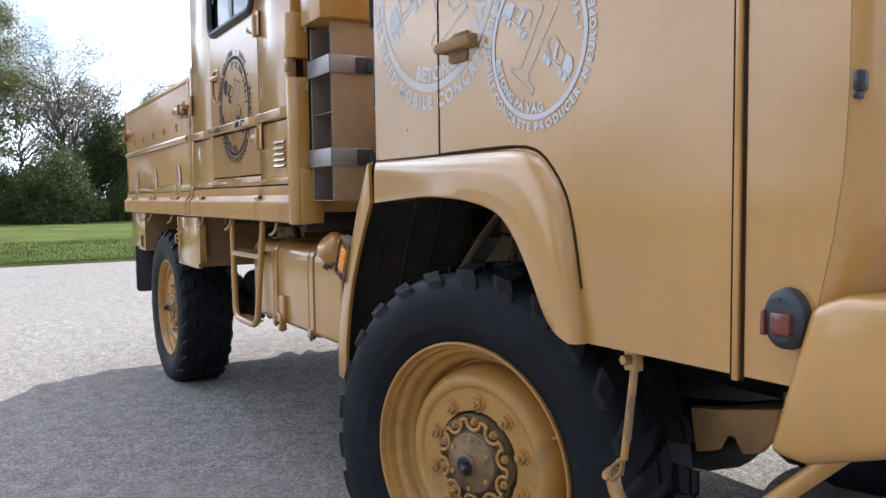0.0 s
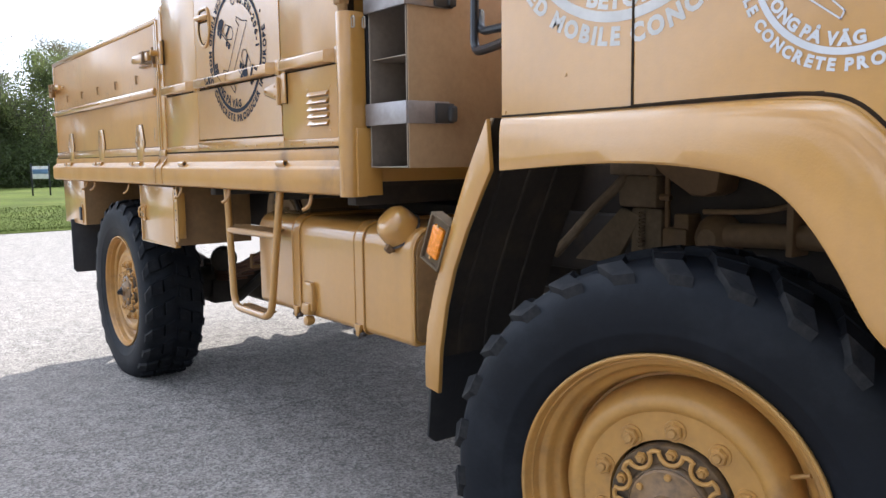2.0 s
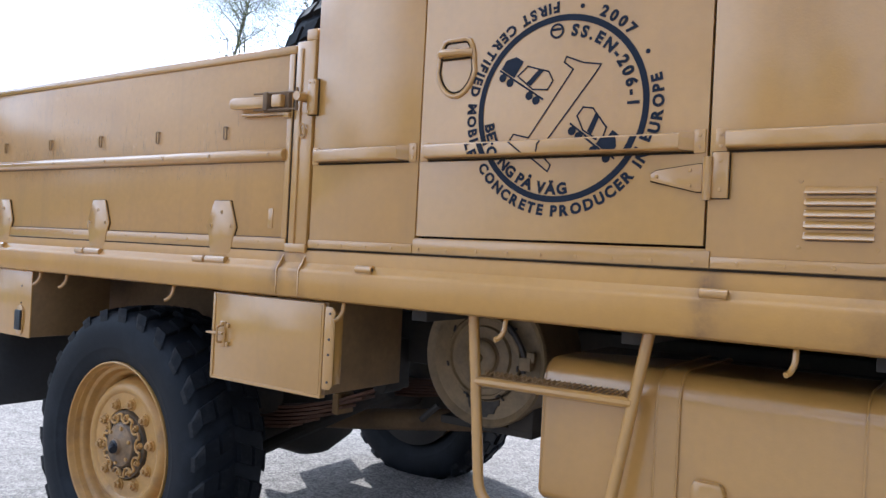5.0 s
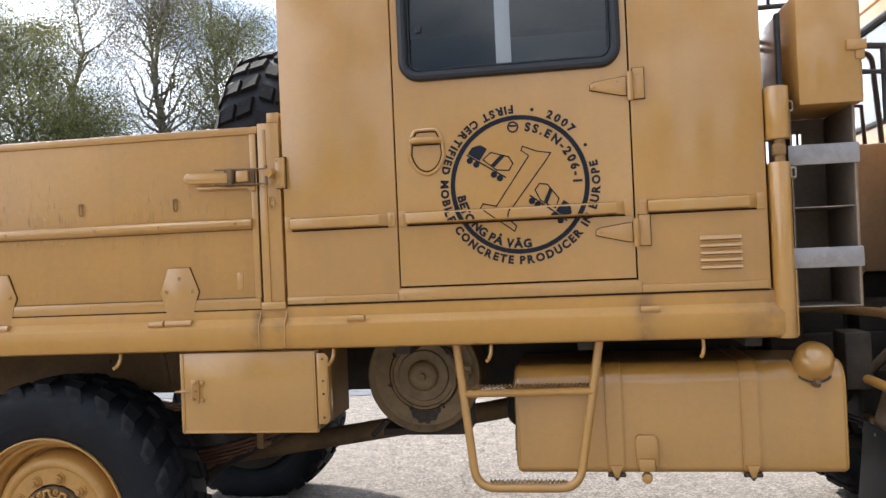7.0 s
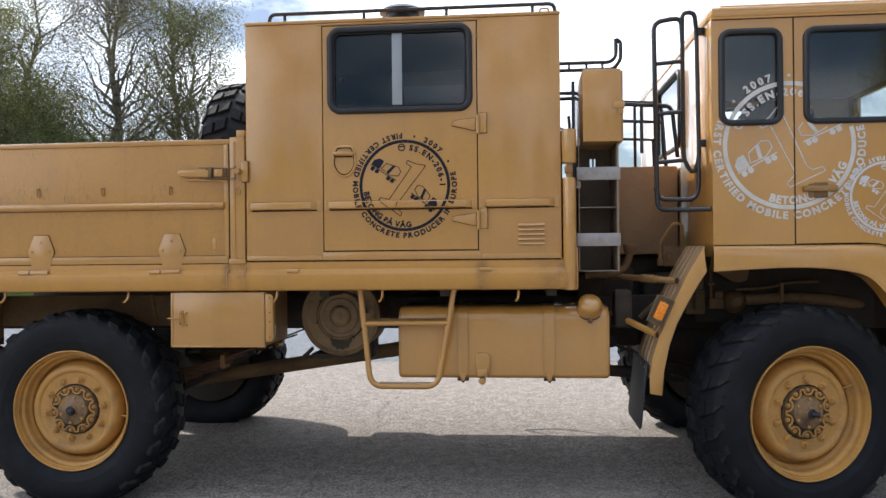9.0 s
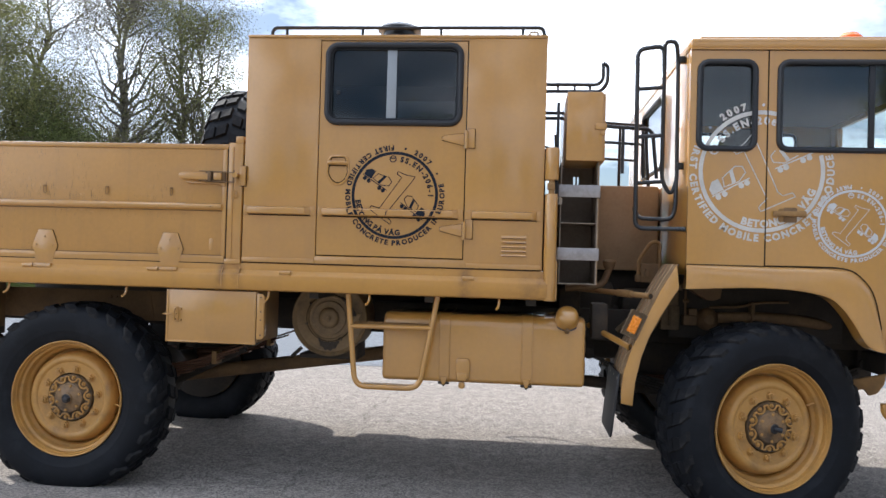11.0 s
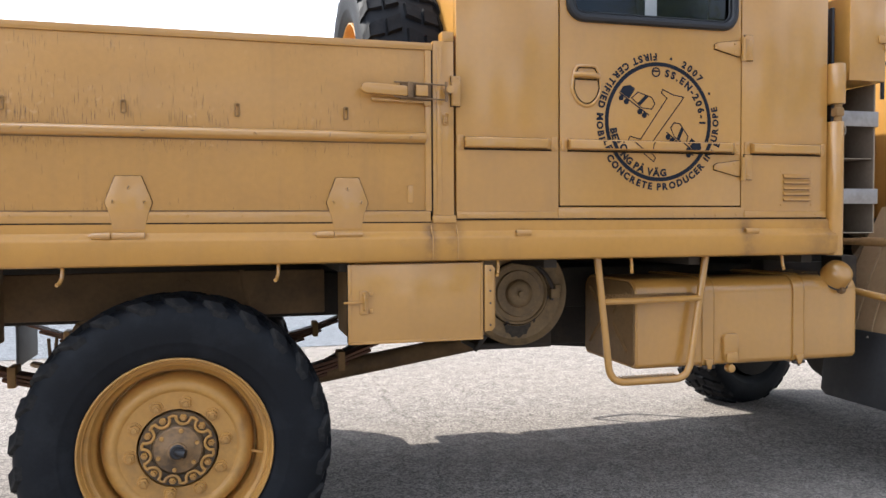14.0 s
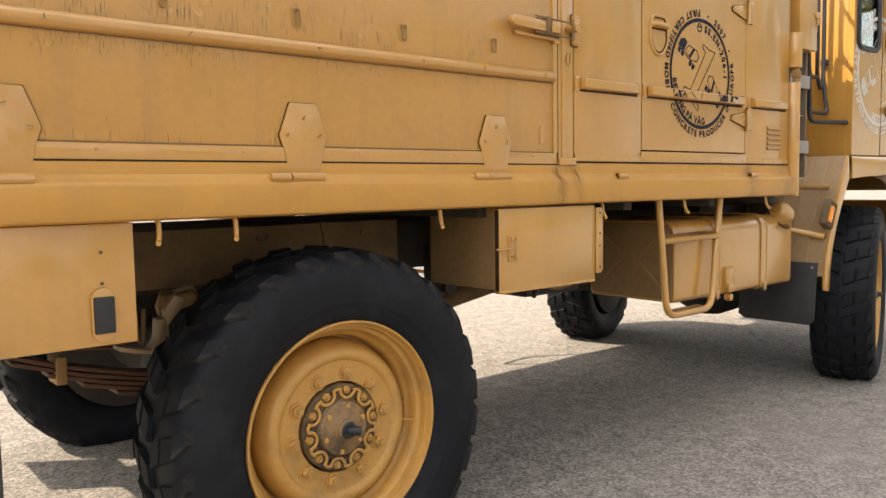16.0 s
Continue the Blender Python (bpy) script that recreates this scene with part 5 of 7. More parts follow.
for z in (1.946, 1.888):
    part("latch_bail", tube([(0.83, -0.040, z + 0.002), (1.045, -0.040, z - 0.004)], 0.0034, 8), M_UNDER, lt, "worn steel bail")
part("latch_roller", bx(0.884, 0.905, -0.050, -0.020, 1.886, 1.950, 0.003), M_UNDER, lt)
part("latch_body", bx(0.918, 0.968, -0.044, -0.020, 1.896, 1.940, 0.005), M_PAINT, lt)
part("latch_cross_pin", tube([(1.042, -0.040, 1.955), (1.042, -0.040, 1.878)], 0.006, 8), M_UNDER, lt)
part("latch_keeper", join(bx(1.07, 1.108, -0.020, 0.002, 1.865, 1.985, 0.004), moved(lathe([(0, -0.05), (0.016, -0.05), (0.016, 0)], 12), Matrix.Translation((1.055, -0.005, 1.925)))), M_PAINT, lt)
# Larger dark plate behind the keeper paints its shaded edge.
part("keeper_outline", bx(1.0675, 1.110, -0.006, 0.0, 1.8625, 1.9875, 0), M_GAP, lt)
for z in (1.875, 1.975):
    for x in (1.078, 1.098):
        placed("keeper_screw", RIVET, Matrix.Translation((x, -0.020, z)), lt)

lt2 = part("board_latch", prism([(-1.37, 1.905), (-1.34, 1.945), (-1.22, 1.945), (-1.20, 1.925), (-1.08, 1.925), (-1.06, 1.905)], -0.022, -0.004, "y", 0.004), M_PAINT, truck, "painted over-centre latch at the tail")
part("latch_lever", bx(-1.25, -1.08, -0.042, -0.020, 1.905, 1.930, 0.006), M_PAINT, lt2)
part("latch_bail", join(bx(-1.36, -1.335, -0.05, -0.02, 1.890, 1.952, 0.004), bx(-1.26, -1.24, -0.05, -0.03, 1.895, 1.948, 0.003), tube([(-1.35, -0.040, 1.935), (-1.25, -0.040, 1.935)], 0.006, 8), tube([(-1.35, -0.040, 1.908), (-1.25, -0.040, 1.908)], 0.006, 8)), M_DUSTY, lt2)

# ---- crew hut ----
H0, H1, HT = 1.094, 2.886, 2.760
D0, D1, DB0, DT = 1.548, 2.422, 1.466, 2.741
WX0, WX1, WZ0, WZ1 = 1.574, 2.402, 2.238, 2.735
hut_wall = part("hut_wall", join(bx(H0, D0 - 0.006, 0.0, 0.04, 1.406, HT, 0.003), bx(D1 + 0.006, H1, 0.0, 0.04, 1.406, HT, 0.003), bx(D0 - 0.006, D1 + 0.006, 0.0, 0.04, 1.406, DB0 - 0.007, 0.0), bx(D0 - 0.006, D1 + 0.006, 0.0, 0.04, DT + 0.006, HT, 0.0)),
                M_PAINT, truck, "smooth sand-painted sheet wall of the crew hut")
part("hut_wall", bx(H0, H1, W - 0.04, W, 1.406, HT, 0.003), M_PAINT, truck, "sand-painted far wall of the crew hut")
part("hut_rear_wall", bx(H0 + 0.001, H0 + 0.04, 0.041, W - 0.041, 1.406, HT - 0.001, 0.003), M_PAINT, truck, "sand-painted rear wall of the crew hut")
part("hut_front_wall", bx(H1 - 0.04, H1 - 0.001, 0.041, W - 0.041, 1.406, HT - 0.001, 0.003), M_PAINT, truck, "sand-painted front wall of the crew hut")
hut_roof = part("hut_roof", bx(H0 - 0.004, H1 + 0.004, -0.006, W + 0.006, HT + 0.001, HT + 0.022, 0.008), M_PAINT, truck, "flat roof of the crew hut")
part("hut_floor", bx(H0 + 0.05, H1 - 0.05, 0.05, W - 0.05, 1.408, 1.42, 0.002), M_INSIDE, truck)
# Added sheet whose colour gives the darkness behind the tinted window.
part("dark_backing", bx(H0 + 0.05, H1 - 0.05, 1.2, 1.22, 1.43, HT - 0.02, 0.002), M_INSIDE, truck, "dark backing sheet added inside the hut")
part("roof_frame", bx(D0 - 0.03, D1 + 0.03, -0.004, 0.0, DT + 0.010, HT - 0.004, 0.001), M_PAINT, hut_wall)
part("lower_strip", join(bx(H0, D0 - 0.012, -0.006, 0.0, 1.412, 1.440, 0.002), bx(D1 + 0.02, H1 - 0.01, -0.006, 0.0, 1.412, 1.440, 0.002), bx(D0 - 0.01, D1 + 0.018, -0.005, 0.0, 1.412, 1.454, 0.002)), M_PAINT, hut_wall, "riveted lower strip")
part("lower_gap", bx(H0, H1 - 0.006, -0.0075, 0.001, 1.4052, 1.411, 0), M_GAP, hut_wall)
rivets(hut_wall, np.arange(1.14, 2.87, 0.105), 1.425, -0.006)
door = part("hut_door", panel_holes(D0, D1, DB0, DT, [(WX0 + 0.03, WX1 - 0.03, WZ0 + 0.03, WZ1 - 0.03, 0.05)], 0.0, 0.035), M_PAINT, truck, "sand-painted hut door with window and printed seal")
part("door_gap", bx(D0 - 0.005, D1 + 0.005, 0.034, 0.038, DB0 - 0.006, WZ0 - 0.01, 0), M_GAP, door)
seal_path = [(x, -0.006, z) for x, z in rrect(WX0 + 0.019, WX1 - 0.019, WZ0 + 0.019, WZ1 - 0.019, 0.060, 8)]
win = part("window", prism(rrect(WX0 + 0.025, WX1 - 0.025, WZ0 + 0.025, WZ1 - 0.025, 0.055, 8), 0.008, 0.013, "y"), M_TINT, door, "dark tinted sliding window pane")
part("rubber_seal", tube(seal_path, 0.019, 10, closed=True), M_SEALR, win, "black rubber window seal")
part("inner_frame", tube([(x, -0.004, z) for x, z in rrect(WX0 + 0.042, WX1 - 0.042, WZ0 + 0.042, WZ1 - 0.042, 0.04, 8)], 0.0045, 8, closed=True), M_BLACK, win)
part("sliding_bar", bx(1.946, 2.003, 0.002, 0.007, WZ0 + 0.04, WZ1 - 0.04, 0.002), material("grey_window_bar", (0.30, 0.33, 0.36), 0.4, vary=0.05), win, "grey vertical bar of the sliding window")
part("window_catch", bx(1.645, 1.665, -0.006, 0.006, 2.425, 2.448, 0.003), M_BLACK, win)
curtain = material("pale_roller_blind", (0.42, 0.45, 0.48), 0.8, vary=0.1, scale=3)
part("blind", bx(1.99, 2.36, 0.16, 0.165, 2.26, 2.42, 0.001), curtain, win, "pale blind behind the window")


def bar(x0, x1, name, parent):
    b = part(name, prism([(0.0, 1.698), (-0.030, 1.702), (-0.034, 1.706), (-0.034, 1.738), (-0.030, 1.742), (0.0, 1.748)], x0 + 0.004, x1 - 0.03, "x", 0.003), M_PAINT, parent, "square-section rub rail")
    # Dark strip gives the dirt and the painted shade under the rail.
    part("rail_shade_line", bx(x0 + 0.004, x1, -0.003, 0.0005, 1.6925, 1.6985, 0), M_GAP, b)
    part("rail_end", prism([(x1 - 0.032, -0.033), (x1, -0.004), (x1, 0.0), (x1 - 0.032, 0.0)], 1.70, 1.746, "z", 0.002), M_PAINT, b)
    for x in (x0 - 0.012, x1 + 0.012):
        part("rail_bracket", bx(x - 0.014, x + 0.014, -0.006, 0.0, 1.694, 1.752, 0.002), M_PAINT, b)
        for z in (1.708, 1.738):
            placed("bracket_rivet", RIVET, Matrix.Translation((x, -0.006, z)), b)
    return b


bar(1.122, 1.510, "rub_rail", hut_wall)
door_bar = bar(1.578, 2.392, "rub_rail", door)
bar(2.468, 2.850, "rub_rail", hut_wall)


def strap_hinge(z):
    h = part("strap_hinge", prism([(2.285, z - 0.006), (2.285, z + 0.012), (2.30, z + 0.020), (2.40, z + 0.034), (2.415, z + 0.034), (2.415, z - 0.034), (2.40, z - 0.034)], -0.010, 0.0, "y", 0.002), M_PAINT, door, "painted strap hinge")
    # Larger dark plates behind strap and leaf paint their shaded edges.
    part("hinge_outline", prism([(2.2835, z - 0.0085), (2.2835, z + 0.0135), (2.30, z + 0.0222), (2.40, z + 0.0362), (2.417, z + 0.0362), (2.417, z - 0.0362), (2.40, z - 0.0362)], -0.004, -0.0002, "y"), M_GAP, h)
    part("leaf_outline", bx(2.4362, 2.4798, -0.006, -0.0002, z - 0.0518, z + 0.0638, 0), M_GAP, h)
    part("hinge_leaf", bx(2.438, 2.478, -0.012, 0.0, z - 0.05, z + 0.062, 0.003), M_PAINT, h)
    part("hinge_barrel", tube([(2.428, -0.014, z - 0.055), (2.428, -0.014, z + 0.05)], 0.011, 10), M_PAINT, h)
    for x, dz in ((2.30, 0.005), (2.385, 0.02), (2.385, -0.018), (2.458, 0.04), (2.458, -0.03)):
        placed("hinge_rivet", RIVET, Matrix.Translation((x, -0.011, z + dz)), h)


strap_hinge(1.632)
strap_hinge(2.165)
# flush handle in a D-shaped cup
hp = [(1.668 + 0.068 * math.cos(a) * (1.0 if math.sin(a) < 0 else 0.92), 1.985 + 0.098 * math.sin(a) * (0.95 if math.sin(a) > 0 else 1.0)) for a in (2 * math.pi * k / 24 for k in range(24))]
hp = [(x, min(z, 2.055)) for x, z in hp]
hd = part("door_handle", tube([(x, -0.002, z) for x, z in hp], 0.0075, 8, closed=True), M_PAINT, door, "flush painted door handle in a D-shaped cup")
part("handle_cup", moved(prism([((x - 1.668) * 0.95 + 1.668, (z - 1.985) * 0.95 + 1.985) for x, z in hp], -0.002, 0.0005), Matrix()), M_PAINT, hd)
# Dark ring and strip paint the shade in the cup and under the grip.
part("cup_shade", tube([((x - 1.668) * 0.88 + 1.668, -0.0035, (z - 1.985) * 0.90 + 1.985) for x, z in hp], 0.003, 6, closed=True), M_GAP, hd)
part("grip_shade", bx(1.618, 1.716, -0.006, -0.001, 1.996, 2.001, 0), M_GAP, hd)
part("handle_grip", tube(rounded([(1.612, -0.006, 2.015), (1.63, -0.024, 2.015), (1.70, -0.024, 2.012), (1.722, -0.006, 2.012)], 0.015), 0.012, 10), M_PAINT, hd)
for i in range(5):
    z = 1.600 - i * 0.026
    part("louvre", prism([(0.0, z + 0.009), (-0.003, z + 0.009), (-0.014, z - 0.006), (-0.011, z - 0.008), (0.0, z + 0.001)], 2.648, 2.792, "x"), M_PAINT, hut_wall, "pressed vent louvre" if i == 0 else "")
    part("louvre_slot", bx(2.652, 2.788, -0.0025, 0.0, z - 0.011, z - 0.004, 0), M_UNDER, hut_wall)
for x, z in ((2.638, 1.622), (2.80, 1.622), (2.638, 1.470), (2.80, 1.470)):
    placed("panel_screw", RIVET, Matrix.Translation((x, 0, z)), hut_wall)
# rounded corner column in front of the hut
def column_section(r, y0):
    """A half-round section that bulges towards -y, flat at the back."""
    return [(2.9305 + r, 0.045)] + [(2.9305 + r * math.cos(radians(a)), y0 - 1.05 * r * math.sin(radians(a))) for a in range(0, 181, 12)] + [(2.9305 - r, 0.045)]


col = part("corner_column", prism(column_section(0.0365, -0.002), 1.236, 1.855, "z", 0.003), M_PAINT, truck, "rounded steel column at the hut's front corner")
part("column_gap", bx(2.8865, 2.8940, 0.02, 0.05, 1.41, 2.12, 0), M_GAP, col)
part("column_head", prism(column_section(0.040, -0.004), 1.935, 2.122, "z", 0.006), M_PAINT, col)
part("column_pin", join(tube([(2.93, -0.018, 1.85), (2.93, -0.018, 1.94)], 0.018, 12), bx(2.905, 2.948, -0.040, 0.0, 1.878, 1.918, 0.006)), M_DUSTY, col)
part("column_return", prism([(2.962, 1.24), (2.975, 1.24), (2.975, 1.47), (2.962, 1.47)], 0.0, 0.10, "y", 0.003), M_PAINT, col)
part("black_strip", bx(2.952, 2.970, 0.05, 0.085, 1.47, 2.40, 0.006), M_SEALR, truck, "black strip beside the rack")
part("column_eye", join(*[tube(rounded([(2.966, -0.006, z), (2.984, -0.006, z), (2.984, -0.006, z + 0.034), (2.966, -0.006, z + 0.034)], 0.006, 3, True), 0.0032, 6, True) for z in (1.80,)]), M_STEEL, col)
# rails and vent on the roof
rr = tube(rounded([(1.20, 0.10, 2.78), (1.215, 0.10, 2.852), (2.86, 0.10, 2.852), (2.872, 0.10, 2.78)], 0.03), 0.011, 8)
rack = part("roof_rail", rr, M_BLACK, truck, "low black tube rail on the hut roof")
for x in (1.30, 1.77, 2.25, 2.74):
    part("rail_post", tube([(x, 0.10, 2.78), (x, 0.10, 2.852)], 0.009, 8), M_BLACK, rack)
part("roof_rail", tube(rounded([(1.20, W - 0.1, 2.78), (1.215, W - 0.1, 2.852), (2.86, W - 0.1, 2.852), (2.872, W - 0.1, 2.78)], 0.03), 0.011, 8), M_BLACK, truck, "low black tube rail on the hut roof")
part("roof_vent", moved(lathe([(0, -0.115), (0.06, -0.112), (0.11, -0.098), (0.135, -0.078), (0.135, -0.066), (0.10, -0.058), (0.10, 0.0)], 32), Matrix.Translation((1.975, 0.24, 2.80)) @ pose(0, 0, 0, -90, 0, 0)), M_BLACK, hut_roof, "black mushroom roof vent")
part("roof_eye", tube(rounded([(2.78, 0.06, 2.78), (2.78, 0.06, 2.815), (2.83, 0.06, 2.815), (2.83, 0.06, 2.78)], 0.018), 0.006, 8), M_STEEL, hut_roof)

# ---- gear between hut and cab ----
can = part("locker", join(bx(3.008, 3.215, 0.0, 0.80, 2.052, 2.452, 0.006), bx(3.210, 3.232, 0.03, 0.80, 2.056, 2.448, 0.004)), M_PAINT, truck, "sand-painted narrow sheet steel locker")
part("locker_catch", join(bx(3.17, 3.236, -0.012, 0.02, 2.232, 2.268, 0.004), bx(3.20, 3.23, -0.006, 0.05, 2.20, 2.232, 0.003)), M_PAINT, can)
SX0, SX1, SZ0, SZ1 = 2.985, 3.200, 1.335, 2.050
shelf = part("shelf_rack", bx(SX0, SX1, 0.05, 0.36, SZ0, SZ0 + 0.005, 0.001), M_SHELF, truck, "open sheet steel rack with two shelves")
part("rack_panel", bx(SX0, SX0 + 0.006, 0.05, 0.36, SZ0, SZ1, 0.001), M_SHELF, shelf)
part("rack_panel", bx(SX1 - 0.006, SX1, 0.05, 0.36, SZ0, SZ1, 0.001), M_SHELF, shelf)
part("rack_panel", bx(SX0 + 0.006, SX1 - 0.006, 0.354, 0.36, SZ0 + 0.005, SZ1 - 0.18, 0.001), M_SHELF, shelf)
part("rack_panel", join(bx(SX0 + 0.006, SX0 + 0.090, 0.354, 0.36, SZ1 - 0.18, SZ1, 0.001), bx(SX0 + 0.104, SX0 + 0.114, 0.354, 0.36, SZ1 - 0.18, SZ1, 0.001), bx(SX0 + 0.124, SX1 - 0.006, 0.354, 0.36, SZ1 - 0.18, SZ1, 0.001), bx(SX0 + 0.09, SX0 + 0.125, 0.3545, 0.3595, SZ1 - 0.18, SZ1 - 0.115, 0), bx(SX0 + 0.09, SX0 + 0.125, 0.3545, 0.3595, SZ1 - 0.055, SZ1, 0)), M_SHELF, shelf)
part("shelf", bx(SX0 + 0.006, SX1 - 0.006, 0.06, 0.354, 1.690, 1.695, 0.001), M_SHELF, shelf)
part("rack_side", bx(SX1 + 0.001, SX1 + 0.007, 0.052, 0.50, SZ0, SZ1, 0.001), M_DIRTYSHEET, shelf)
part("rack_flange", join(bx(SX1 + 0.002, SX1 + 0.004, 0.50, 0.56, SZ0 + 0.02, SZ1, 0.0005)), M_DIRTYSHEET, shelf)
for xe in (SX0 + 0.001, SX1 - 0.001):
    part("pale_edge", tube([(xe, 0.0495, SZ0), (xe, 0.0495, SZ1)], 0.0016, 6), M_STEEL, shelf, "thin pale metal edge")
for ze in (SZ0 + 0.003, 1.693):
    part("pale_edge", tube([(SX0, 0.0495 if ze < 1.5 else 0.0595, ze), (SX1, 0.0495 if ze < 1.5 else 0.0595, ze)], 0.0018, 6), M_STEEL, shelf, "thin pale metal edge")
for z in (1.880, 1.512):
    b = part("aluminium_band", join(bx(SX0 - 0.012, SX1 + 0.012, 0.036, 0.046, z - 0.036, z + 0.036, 0.002), bx(SX1 + 0.009, SX1 + 0.014, 0.044, 0.21, z - 0.036, z + 0.036, 0.002)), M_ALU, shelf, "scuffed aluminium band with a clamp")
    part("band_clamp", join(bx(SX1 + 0.0145, SX1 + 0.020, 0.15, 0.225, z - 0.034, z + 0.030, 0.002), bx(SX1 + 0.012, SX1 + 0.032, 0.200, 0.232, z - 0.030, z + 0.022, 0.007, 3)), M_FLAP, b, "black rubber end of the band")
for z in (2.04, 1.80):
    part("rack_eye", tube(rounded([(2.978, 0.03, z), (2.992, 0.03, z), (2.992, 0.03, z + 0.035), (2.978, 0.03, z + 0.035)], 0.006, 3, True), 0.003, 6, True), M_STEEL, shelf)
# big sheet boxes further in
air = part("air_cleaner_box", bx(3.27, 3.69, 0.88, 1.95, 1.42, 2.00, 0.015), M_DIRTYSHEET, truck, "large sand-painted sheet box behind the cab")
# Added box blocks the bright sky between hut and cab.
part("gap_filler_box", bx(2.99, 3.68, 1.97, 2.45, 1.42, 1.985, 0.012), M_DIRTYSHEET, truck, "brown filler box closing the far-side gap")
part("box_flange", bx(3.262, 3.275, 0.87, 0.92, 1.42, 2.00, 0.003), M_PAINT, air)
part("white_panel", bx(2.888, 2.900, 0.60, 2.25, 2.03, 2.62, 0.003), M_CANVAS, truck, "greyish white sheet panel on the hut front")
for y in (0.78, 1.34, 1.80):
    part("white_strip", bx(2.888, 2.900, y, y + 0.07, 1.43, 2.03, 0.003), M_DIRTYSHEET, truck, "dirty upright strip on the hut front")
    part("strip_ring", tube(rounded([(2.908, y + 0.02, 2.00), (2.908, y + 0.06, 2.00), (2.912, y + 0.06, 2.05), (2.912, y + 0.02, 2.05)], 0.008, 3, True), 0.004, 6, True), M_STEEL, truck)
part("dark_panel", bx(2.888, 2.895, 0.45, 0.74, 1.43, 2.40, 0.002), M_SHELF, truck)
part("shiny_tray", join(bx(2.93, 3.25, 0.55, 1.6, 1.385, 1.405, 0.006), bx(2.93, 3.20, 0.56, 0.60, 1.405, 1.44, 0.004)), M_CHASSIS, truck, "dark sheet tray over the chassis")
# Added near-black block stands in for the darkness below the air box.
part("shade_filler", join(bx(2.98, 3.69, 0.98, 1.9, 0.98, 1.42, 0.05, 3), bx(3.05, 3.4, 0.86, 0.98, 1.06, 1.34, 0.03)), M_CHASSIS, truck, "dark filler block behind the cab")
part("hose", tube(rounded([(2.97, 0.62, 2.3), (3.0, 0.62, 1.9), (2.98, 0.66, 1.6), (3.02, 0.6, 1.42)], 0.15), 0.010, 8), M_SHELF, truck)
part("intake_pipe", join(tube(rounded([(3.05, 0.45, 1.30), (3.28, 0.45, 1.32), (3.32, 0.45, 1.43)], 0.08), 0.022, 12), moved(lathe([(0.023, 0.05), (0.036, 0.03), (0.042, 0.0), (0.036, -0.012), (0, -0.014)], 20), Matrix.Translation((3.32, 0.45, 1.475)) @ pose(0, 0, 0, -90, 0, 0))), M_UNDER, truck, "short dusty intake pipe")
part("cross_tube", tube([(3.15, 0.62, 1.295), (3.515, 0.05, 1.280)], 0.018, 12), M_DUSTY, truck, "painted tube carrying the mudguard")
part("cross_tube_sleeve", tube([(3.36, 0.292, 1.287), (3.425, 0.190, 1.284)], 0.023, 12), M_DUSTY, truck)
part("support_bracket", tube(rounded([(3.514, 0.55, 1.353), (3.519, 0.55, 1.496), (3.595, 0.55, 1.609), (3.645, 0.55, 1.609), (3.646, 0.55, 1.427)], 0.03), 0.0125, 10), M_DUSTY, truck, "dusty bent support bracket")
part("bracket_plate", join(bx(3.53, 3.645, 0.54, 0.56, 1.35, 1.47, 0.006), bx(3.55, 3.58, 0.51, 0.55, 1.385, 1.435, 0.006), bx(3.495, 3.53, 0.52, 0.56, 1.355, 1.40, 0.006)), M_UNDER, truck)
part("valve_block", bx(3.20, 3.30, 0.25, 0.40, 1.0, 1.22, 0.015), M_CHASSIS, truck)
part("frame_bracket", bx(3.02, 3.16, 0.62, 0.74, 0.9, 1.3, 0.02), M_CHASSIS, truck)
# black rails on top of the sheet box
for y, x0 in ((0.12, 3.23), (0.86, 3.30)):
    rl = part("tube_rail", tube(rounded([(x0, y, 2.275 + 0.15 * (y > 0.5)), (x0 + 0.30, y + 0.10, 2.275 + 0.15 * (y > 0.5)), (x0 + 0.33, y + 0.10, 1.98)], 0.05), 0.012, 8), M_BLACK, truck, "black tube rail between hut and cab")
    part("rail_post", tube([(x0 + 0.12, y + 0.04, 2.0), (x0 + 0.12, y + 0.04, 2.275 + 0.15 * (y > 0.5))], 0.010, 8), M_BLACK, rl)
    part("lower_rail", tube([(x0, y, 2.18), (x0 + 0.24, y + 0.08, 2.18), (x0 + 0.25, y + 0.08, 1.98)], 0.010, 8), M_BLACK, rl)
sl = part("stowed_ladder", tube(rounded([(2.89, 0.68, 2.645), (3.24, 0.68, 2.645), (3.275, 0.68, 2.68), (3.275, 0.68, 2.79)], 0.03), 0.012, 8), M_BLACK, truck, "black tube ladder folded against the hut")
part("ladder_rail", tube(rounded([(2.89, 0.68, 2.60), (3.26, 0.68, 2.60), (3.305, 0.68, 2.66), (3.305, 0.68, 2.77), (3.275, 0.68, 2.79)], 0.03), 0.012, 8), M_BLACK, sl)
for x in (2.98, 3.09, 3.19):
    part("ladder_rung", tube([(x, 0.68, 2.645), (x, 0.68, 2.60)], 0.008, 6), M_BLACK, sl)
for z in (2.455, 2.42):
    part("ladder_rail", tube([(2.89, 0.68, z), (3.06, 0.68, z)], 0.012, 8), M_BLACK, sl)
part("cab_rope", tube(rounded([(2.89, 0.2, 2.16), (2.93, 0.2, 2.15), (2.96, 0.18, 2.10), (2.965, 0.1, 1.9)], 0.03), 0.006, 6), M_BLACK, truck)
# access ladder on the cab's back
LY = 0.165
